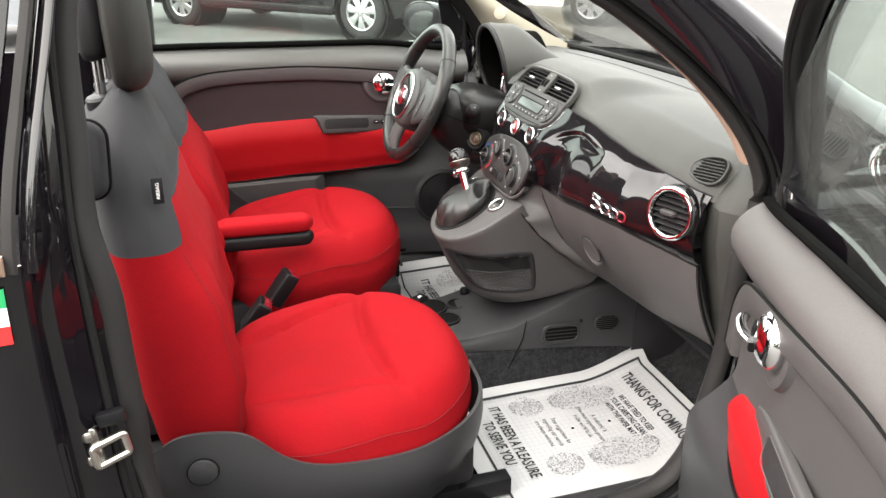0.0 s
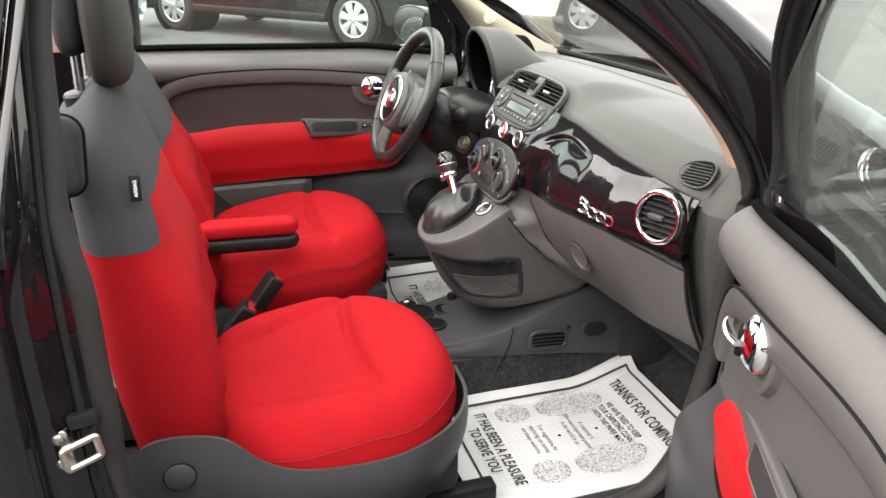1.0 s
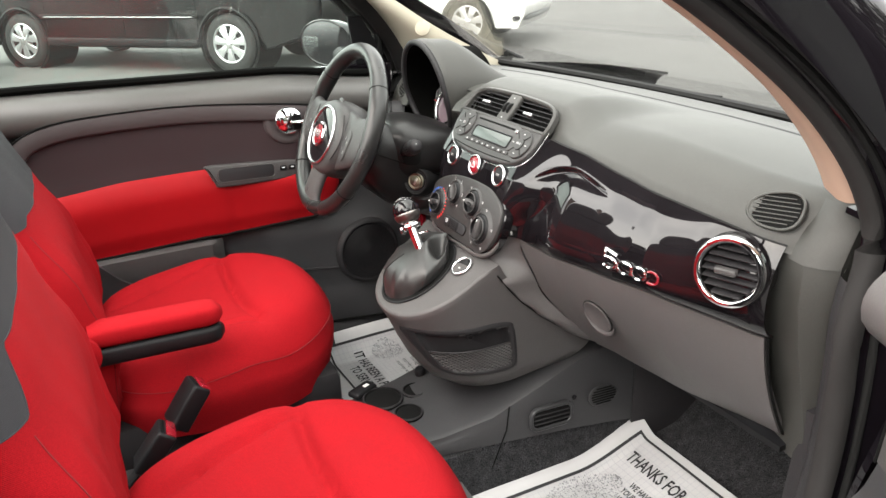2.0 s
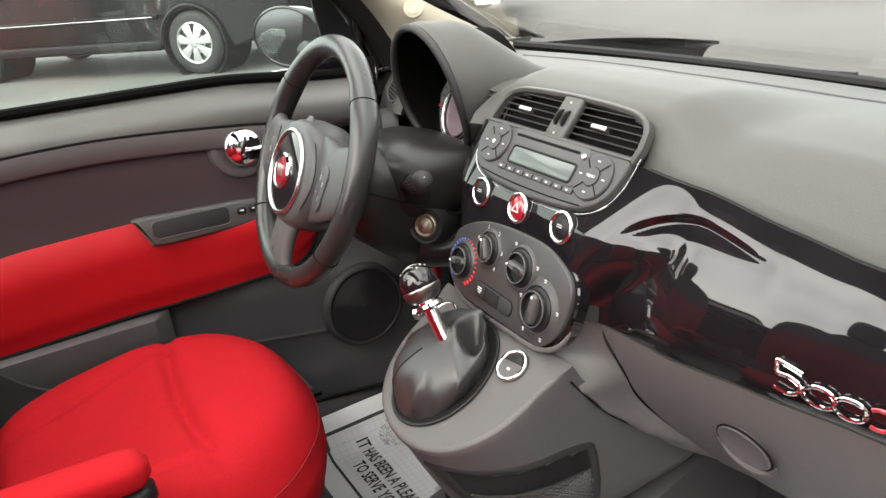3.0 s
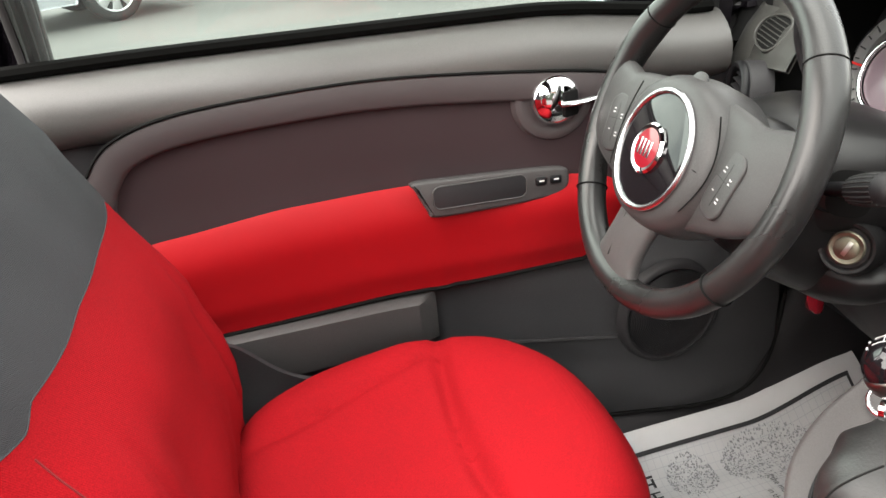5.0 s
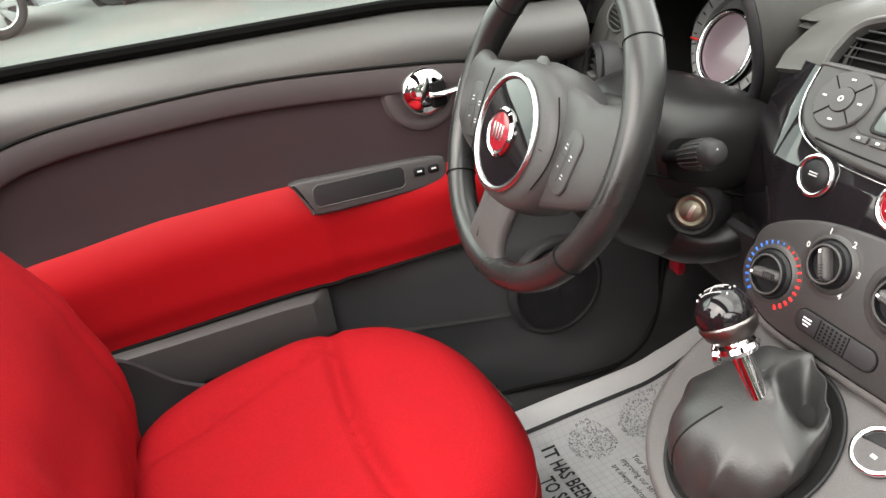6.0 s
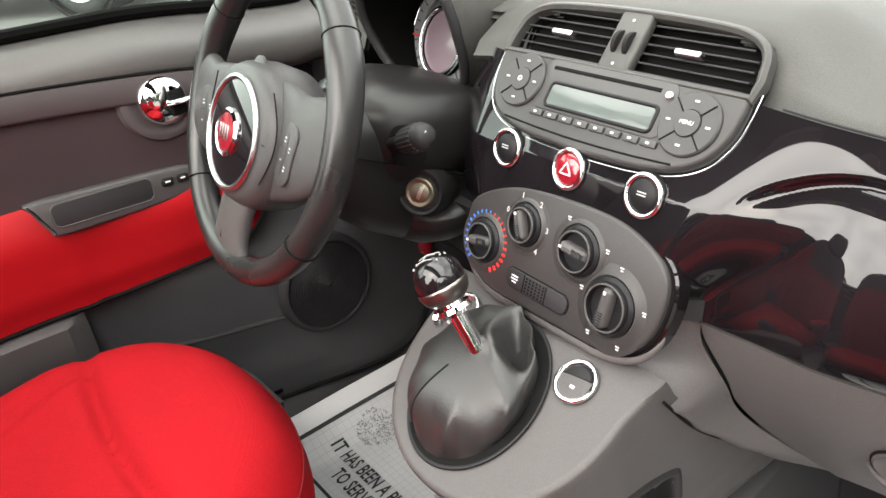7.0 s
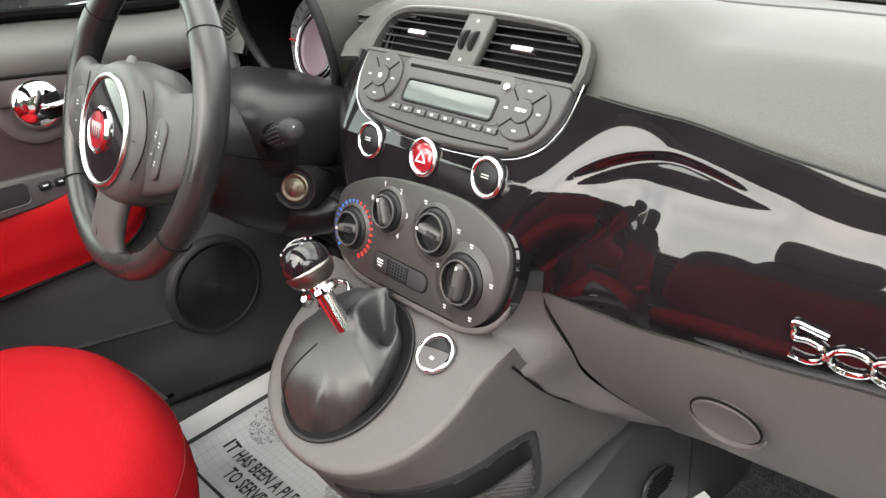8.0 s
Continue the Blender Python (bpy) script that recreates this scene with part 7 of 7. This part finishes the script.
    # crease running forward from the pocket to the loudspeaker
    put("panel_crease", tube([P(0.10, 0.54, 0.010), P(0.22, 0.525, 0.012), P(0.33, 0.512, 0.014), P(0.385, 0.508, 0.014)], 0.004, 8), DARK)
    if side > 0:
        put("trim_gap", tube(spline([P(-0.20, 0.349, 0.012), P(0.15, 0.351, 0.016), P(0.36, 0.352, 0.016), P(0.52, 0.354, 0.016), P(0.60, 0.364, 0.016), P(0.645, 0.41, 0.014), P(0.662, 0.49, 0.012), P(0.664, 0.58, 0.010), P(0.652, 0.70, 0.008)], 40), 0.0032, 6), HOLE)
    # chrome inner handle in its shallow dish
    hm = frame_at(P(0.291, 0.913, 0.0145), (0, -side, 0.05))
    hs = 1 if hm.to_3x3().col[0].x > 0 else -1
    h = put("inner_handle", lathe([(0.062, -0.014), (0.057, -0.0035), (0.052, -0.0015), (0.046, -0.0020), (0.042, -0.005), (0, -0.006)], hm, 44), BOUNCE_GREY if side > 0 else GREY, "chrome inner door handle in a round dish")
    put("handle_ball", lathe([(0.0365 * math.cos(b), 0.0365 * math.sin(b) * 0.62) for b in (radians(-25 + 115 * i / 16) for i in range(17))], hm, 44), CHROME, parent=h, lab="chrome half ball")
    put("handle_cut", box(0.026, 0.036, 0.010, hm @ pose(0.014 * hs, -0.005, 0.0175, 0, 20 * hs, 0), 0.004), HOLE, parent=h)
    lever = [hm @ Vector((hs * x, y, z)) for x, y, z in ((0.0, -0.003, 0.023), (0.018, -0.002, 0.030), (0.040, 0.0, 0.030), (0.052, 0.001, 0.026))]
    put("lever", tube(spline(lever, 14), lambda q: 0.0085 - 0.0025 * q, 12, flat=0.55), CHROME, parent=h, lab="chrome pull lever")
    # window
    def glass(u, v):
        x = -0.36 + 0.88 * u
        z = 0.96 + 0.42 * v
        top_x = 0.47 - 1.7 * max(0.0, z - 1.14)
        xx = min(x + 0.05 * smooth(0.2, 0.5, x), top_x + 0.09)
        return Vector((xx, side * (0.702 - 0.28 * max(0.0, z - 1.0)), z))
    g = put("pane", sheet(glass, 30, 16, 0.004), GLASS, "clear dusty window pane")
    g.visible_shadow = False
    put("window_strip", tube([P(X0 + 0.94 * i / 40, belt(X0 + 0.94 * i / 40) + 0.011, -0.019) for i in range(41)], 0.0115 if side > 0 else 0.008, 8, flat=0.8), STRIP, "black window wiping strip")
    # window frame: pillar line and roof line
    fr = [(0.517, 0.69, 0.985), (0.518, 0.688, 1.06), (0.508, 0.674, 1.128), (0.45, 0.648, 1.205), (0.34, 0.622, 1.275), (0.21, 0.60, 1.328), (0.06, 0.582, 1.368), (-0.14, 0.57, 1.39), (-0.285, 0.59, 1.37), (-0.335, 0.64, 1.27), (-0.352, 0.70, 1.08), (-0.358, 0.715, 1.0)]
    fp = [Vector((x + 0.045 * smooth(0.0, 0.3, x), side * y, z)) for x, y, z in spline(fr, 60)]
    put("window_frame", tube(fp, 0.015, 12, flat=0.8), BLACK, "black window frame")
    put("frame_seal", tube([p + Vector((0, -side * 0.012, 0)) for p in fp], 0.008, 8), RUBBER, "grey rubber frame seal")
    put("outer_frame", tube([p + Vector((0.004, side * 0.024, 0.002)) for p in fp], 0.011, 10, flat=1.2), PAINT)
    # mirror corner
    def sail(u, v):
        z = 0.99 + 0.15 * v
        x1 = 0.560 - 0.62 * max(0, z - 1.0) - 0.01
        x0 = x1 - 0.095 + 0.06 * v
        fwd = 0.045
        return Vector((fwd + x0 + (max(x1, x0 + 0.005) - x0) * u, side * (0.690 - 0.26 * (z - 0.99)), z))
    if side > 0:
        put("mirror_corner", sheet(sail, 8, 10, 0.01), BLACK, "black mirror corner plate")
    # outer skin
    def skin(u, v):
        x = -0.395 + 0.985 * u
        z = 0.34 + 0.68 * v
        return Vector((x, side * (0.735 + 0.05 * math.sin(math.pi * min(1, v * 1.1)) - 0.035 * v * v - 0.03 * smooth(0.3, 0.6, x)), z))
    put("outer_skin", sheet(skin, 30, 24, 0.008), PAINT, "gloss black outer skin")
    put("front_edge", sheet(lambda u, v: Vector((0.58 - 0.09 * smooth(0.3, 1, v) * (1 - u), side * (0.650 + 0.075 * u), 0.40 + 0.58 * v)), 6, 12, 0.008), PAINT)
    put("rear_edge", sheet(lambda u, v: Vector((-0.398, side * (0.668 + 0.07 * u), 0.38 + 0.63 * v)), 6, 12, 0.008), PAINT)
    put("bottom_edge", sheet(lambda u, v: Vector((-0.39 + 0.98 * u, side * (0.62 + 0.12 * v), 0.365 + 0.03 * smooth(0.7, 1, u))), 12, 6, 0.008), PAINT)
    d.rotation_euler = (0, 0, radians(open_angle))
    return d


door("door_1", 1, (0.60, 0.74), 0, "closed driver door with a red padded insert")
door("door_2", -1, (0.645, 0.74), 63, "wide open passenger door with a red padded insert")


def wing_mirror():
    w = thing("wing_mirror", (0.50, 0.80, 1.0), "black wing mirror on the driver door", "wing mirror")
    rows = []
    for d, k in ((0.0, 1.0), (0.012, 1.03), (0.03, 1.0), (0.06, 0.86), (0.085, 0.60), (0.10, 0.25), (0.103, 0.02)):
        rows.append([Vector((0.485 + d + 0.03 * cx * 0.1, 0.862 + 0.098 * k * cx, 1.054 + 0.062 * k * cy)) for cx, cy in (superellipse(2 * math.pi * j / 44, 2.3) for j in range(44))])
    turn = pose(0.485, 0.862, 0, 0, 0, 24) @ Matrix.Translation((-0.485, -0.862, 0))
    rows = [[turn @ p for p in r] for r in rows]
    under("housing", loft(rows), PAINT, w, "gloss black mirror housing", sharp=60)
    m = turn @ frame_at((0.4835, 0.862, 1.058), (-0.985, -0.06, -0.03))
    under("glass", lathe([(0.058, -0.004), (0.058, 0.0025), (0, 0.0025)], m, 48, 1.57, 1.0), MIRROR, w, "silvered mirror glass")
    under("bezel", ring(m, 0.0595, 0.0035, 56, 8, 1.56, 1.0), PAINT, w)
    under("arm", tube([(0.50, 0.70, 1.02), (0.505, 0.74, 1.025), (0.50, 0.79, 1.035)], 0.026, 14, flat=0.8), BLACK, w)


wing_mirror()

# ---- outside: asphalt lot, parked vehicles ----
def ground():
    def f(u, v):
        s, t = (u - 0.5) * 2, (v - 0.5) * 2
        x, y = 400 * math.copysign(abs(s) ** 3, s), 400 * math.copysign(abs(t) ** 3, t)
        return Vector((x, y, 0.012 * noise.noise(Vector((x * 0.3, y * 0.3, 0))) if math.hypot(x, y) < 40 else 0.0))
    return tagged(part("ground", sheet(f, 80, 80), ASPHALT), "weathered grey asphalt parking lot", "ground", kind="structure")


ground()


def road_wheel(parent, x, y, face, r=0.325):
    """Tyre and seven-spoke silver wheel cover. face: -1 looks to -y."""
    m = frame_at((x, y, r), (0, face, 0))
    wheel = under("wheel", lathe([(0.20, -0.17), (r - 0.02, -0.17), (r, -0.15), (r, -0.03), (r - 0.02, -0.005), (r - 0.06, 0.006), (0.215, 0.0), (0.205, -0.012), (0, -0.03)], m, 56), TYRE, parent, "black tyre")
    under("rim", lathe([(0.212, -0.02), (0.213, 0.004), (0.205, 0.010), (0.196, 0.004), (0.19, -0.03), (0, -0.03)], m, 48), HUBCAP, wheel, "silver rim edge")
    under("rim_shadow", lathe([(0.193, -0.03), (0.193, -0.024), (0, -0.024)], m, 40), HOLE, wheel)
    for k in range(7):
        a = 360 * k / 7 + 12
        blade = []
        for q, w, h in ((0.045, 0.026, 0.012), (0.09, 0.034, 0.014), (0.14, 0.044, 0.010), (0.175, 0.052, 0.004), (0.198, 0.050, 0.0)):
            blade.append([m @ pose(0, 0, 0, 0, 0, a) @ Vector((q, s * w, h + d)) for s, d in ((-1, -0.012), (-0.8, 0.0), (0, 0.004), (0.8, 0.0), (1, -0.012), (0, -0.016))])
        under("spoke", loft(blade), HUBCAP, wheel)
    under("hub", lathe([(0.055, -0.01), (0.055, 0.010), (0.045, 0.018), (0, 0.020)], m, 32), HUBCAP, wheel)
    for k in range(5):
        a = 2 * math.pi * k / 5
        under("wheel_nut", lathe([(0.008, 0.010), (0.008, 0.022), (0, 0.024)], m @ pose(0.036 * math.cos(a), 0.036 * math.sin(a), 0), 8), STEEL, wheel)
    return wheel


def van():
    """Dark people carrier parked at an angle, its nose towards the camera's side."""
    v = thing("parked_van", (1.66, 7.72, 0.0), "black van parked at an angle with silver wheel covers", "van")
    yf = 7.72
    prof = [(2.62, 0.40), (2.74, 0.62), (2.66, 0.92), (2.05, 1.08), (1.25, 1.62), (0.8, 1.74), (-1.3, 1.76), (-2.25, 1.60), (-2.42, 1.0), (-2.45, 0.55), (-2.32, 0.36)]
    outline = [(p.x, p.z) for p in spline([(x, 0, z) for x, z in prof], 60)]
    lower = []
    for i in range(61):
        x = -2.32 + 4.94 * i / 60
        z = 0.27 + 0.12 * smooth(2.1, 2.6, x)
        for cx in (1.66, -1.34):
            d = abs(x - cx)
            if d < 0.40:
                z = max(z, math.sqrt(0.40 ** 2 - d * d) + 0.30)
        lower.append((x, z))
    loop = outline + lower
    rows = []
    for y, k in ((yf + 0.03, 0.985), (yf, 1.0), (yf + 0.02, 1.0), (yf + 1.7, 1.0), (yf + 1.73, 0.985)):
        rows.append([Vector((0.15 + (x - 0.15) * k, y + (1 if y < yf + 1 else -1) * (0.16 * smooth(0.95, 1.7, z) + 0.22 * smooth(2.0, 2.75, x) ** 2), 0.9 + (z - 0.9) * k)) for x, z in loop])
    under("body", loft(rows), VANPAINT, v, "gloss black van body", sharp=30)
    under("sill_moulding", box(2.2, 0.03, 0.09, pose(0.16, yf, 0.33), 0.02), BLACK, v, "black sill moulding")
    under("side_moulding", box(2.3, 0.02, 0.05, pose(0.16, yf - 0.012, 0.62), 0.01), VANPAINT, v)
    under("bright_strip", box(2.15, 0.008, 0.012, pose(0.16, yf - 0.022, 0.615), 0.003), SATIN, v, "thin bright strip")
    for x0, x1 in ((0.30, 1.30), (-0.85, 0.22), (-2.0, -0.95)):
        def win(u, w, x0=x0, x1=x1):
            z = 1.10 + 0.46 * w
            x = x0 + (x1 - x0) * u
            if x1 > 1:
                x = min(x, 1.80 - 1.20 * (z - 1.1))
            return Vector((x, yf - 0.006 + 0.16 * smooth(0.95, 1.7, z), z))
        under("window", sheet(win, 10, 8, 0.006, (0, 20, 1.2)), TINT, v, "dark side window")
    for x in (1.28, 0.26, -0.90):
        under("door_gap", tube([(x, yf - 0.001, 0.42), (x, yf - 0.001, 0.95), (x, yf + 0.08, 1.30)], 0.004, 6), HOLE, v)
    under("door_handle", box(0.16, 0.03, 0.03, pose(0.46, yf - 0.012, 0.92), 0.01), VANPAINT, v)
    under("headlight", lathe([(0.13, -0.05), (0.13, 0.0), (0.09, 0.03), (0, 0.04)], frame_at((2.56, yf + 0.25, 0.78), (0.8, -0.6, 0.1)), 28), CLEAR, v, "clear headlight")
    for x in (1.66, -1.34):
        under("wheel_arch", tube([Vector((x + 0.385 * math.cos(a), yf + 0.004, 0.325 + 0.385 * math.sin(a))) for a in (math.pi * i / 20 for i in range(21))], 0.016, 8), BLACK, v)
        under("arch_liner", lathe([(0.39, -0.5), (0.39, -0.02), (0.36, -0.02), (0.36, -0.45), (0, -0.45)], frame_at((x, yf, 0.325), (0, -1, 0)), 40), HOLE, v)
        road_wheel(v, x, yf + 0.02, -1)
        road_wheel(v, x, yf + 1.70, 1)
    v.rotation_euler = (0, 0, radians(-47))
    return v


van()


def parked_car(at, turn, paint, label, body_label):
    """A small saloon, built along x and then turned about its near front wheel."""
    c = thing("parked_car", (-1.35, 8.03, 0.0), label, "car")
    prof = [(-0.62, 0.30), (-0.56, 0.45), (-0.60, 0.62), (-0.80, 0.78), (-1.6, 0.92), (-2.2, 1.35), (-3.4, 1.42), (-4.2, 1.05), (-4.45, 0.9), (-4.5, 0.4), (-4.3, 0.28)]
    outline = [(p.x, p.z) for p in spline([(x, 0, z) for x, z in prof], 50)]
    lower = []
    for i in range(51):
        x = -4.3 + 3.65 * i / 50
        z = 0.24
        for cx in (-1.35, -3.75):
            q = abs(x - cx)
            if q < 0.37:
                z = max(z, math.sqrt(0.37 ** 2 - q * q) + 0.30)
        lower.append((x, z))
    loop = outline + lower
    rows = [[Vector((x * k - (1 - k) * 2.4, y + (0.2 * smooth(0.85, 1.4, z)) * (1 if y < 9 else -1), 0.7 + (z - 0.7) * k)) for x, z in loop] for y, k in ((8.04, 0.98), (8.0, 1.0), (8.05, 1.0), (9.65, 1.0), (9.7, 0.98))]
    under("body", loft(rows), paint, c, body_label, sharp=30)
    under("bumper_lip", tube(spline([(-0.70, 7.99, 0.36), (-0.58, 8.2, 0.36), (-0.56, 8.85, 0.36), (-0.60, 9.5, 0.36)], 20), 0.03, 8), BLACK, c)

    def win(u, w):
        z = 0.98 + 0.34 * w
        return Vector((-3.9 + 1.75 * u - 0.55 * (z - 0.98) * (u - 0.2), 7.995 + 0.2 * smooth(0.85, 1.4, z), z))
    under("window", sheet(win, 10, 6, 0.006, (-2, 20, 1.2)), TINT, c, "dark side window")
    under("headlight", lathe([(0.10, -0.05), (0.10, 0.0), (0.07, 0.03), (0, 0.04)], frame_at((-0.66, 8.22, 0.66), (0.9, -0.3, 0.3)), 28), CLEAR, c, "clear headlight")
    for x in (-1.35, -3.75):
        road_wheel(c, x, 8.03, -1, 0.31)
        road_wheel(c, x, 9.66, 1, 0.31)
    c.rotation_euler = (0, 0, radians(turn))
    c.location = at
    return c


parked_car((-1.40, 8.75, 0.0), 25, SILVERP, "silver parked car, its nose and front wheel in view", "silver painted body")
parked_car((4.9, 8.1, 0.0), -47, WHITEP, "white parked car standing beyond the black van", "white painted body")

parked_car((-2.3, 1.40, 0.0), 0, VANPAINT, "black parked car standing beside the small car", "gloss black body")


def treeline():
    """Trees that border the lot on the near side: trunks and a broken mass of leaf sprays."""
    rng = random.Random(21)
    bm = bmesh.new()
    for k in range(60):
        x0 = -42 + 1.35 * k + rng.uniform(-0.5, 0.5)
        y0 = -15 - rng.uniform(0, 5) + 0.006 * x0 * x0
        top = rng.uniform(6.0, 9.5)
        trunk = tube([(x0, y0, 0), (x0 + rng.uniform(-0.2, 0.2), y0, 0.5 * top), (x0, y0, 0.85 * top)], lambda q: 0.20 - 0.15 * q, 7)
        me = bpy.data.meshes.new("tmp")
        trunk.to_mesh(me)
        trunk.free()
        bm.from_mesh(me)
        bpy.data.meshes.remove(me)
        for _ in range(190):
            h = rng.uniform(0.06, 1.0)
            r = 1.9 * math.sqrt(max(0.05, 1 - (2 * h - 0.9) ** 2)) * rng.uniform(0.5, 1.1)
            a = rng.uniform(0, 6.283)
            c = Vector((x0 + r * math.cos(a), y0 + r * math.sin(a), h * top))
            u = Vector((rng.uniform(-1, 1), rng.uniform(-1, 1), rng.uniform(-1, 1))).normalized() * rng.uniform(0.35, 0.7)
            w = u.cross(Vector((rng.uniform(-1, 1), rng.uniform(-1, 1), rng.uniform(-1, 1)))).normalized() * rng.uniform(0.2, 0.45)
            bm.faces.new([bm.verts.new(q) for q in (c - u, c + w, c + u, c - w)])
    return tagged(part("treeline", bm, FOLIAGE), "dark green trees bordering the parking lot", "trees", kind="stuff")


treeline()


def car_shell():
    """Bonnet, nose, tail and wheels that close the small car in front of and behind the cabin."""
    c = thing("car_shell", (0, 0, 0), "gloss black bonnet, tail and wheels of the small car", "car body", kind="structure")

    def bonnet(u, v):
        x = 1.03 + 0.72 * u
        y = -0.78 + 1.56 * v
        s = 2 * v - 1
        return Vector((x, y * (1 - 0.10 * u * u), 0.962 - 0.05 * s * s - 0.05 * u - 0.20 * u ** 2.2))
    under("bonnet", sheet(bonnet, 20, 24, 0.01, (1.3, 0, 3)), PAINT, c, "gloss black bonnet")

    def nose(u, v):
        y = -0.70 + 1.40 * v
        s = 2 * v - 1
        return Vector((1.75 + 0.10 * math.sin(math.pi * (0.15 + 0.85 * u)) - 0.16 * s * s, y, 0.80 - 0.58 * u - 0.03 * s * s))
    under("nose", sheet(nose, 16, 24, 0.01, (4, 0, 0.6)), PAINT, c, "gloss black nose and bumper")

    def tail(u, v):
        y = -0.72 + 1.44 * v
        s = 2 * v - 1
        return Vector((-1.22 - 0.38 * math.sin(math.pi * 0.5 * u) + 0.10 * s * s, y, 0.88 - 0.62 * u ** 1.4 - 0.02 * s * s))
    under("tail", sheet(tail, 16, 24, 0.01, (-4, 0, 0.8)), PAINT, c, "gloss black tail and bumper")
    for x in (1.32, -0.98):
        for s in (-1, 1):
            road_wheel(c, x, s * 0.715, s, 0.29)
    return c


car_shell()
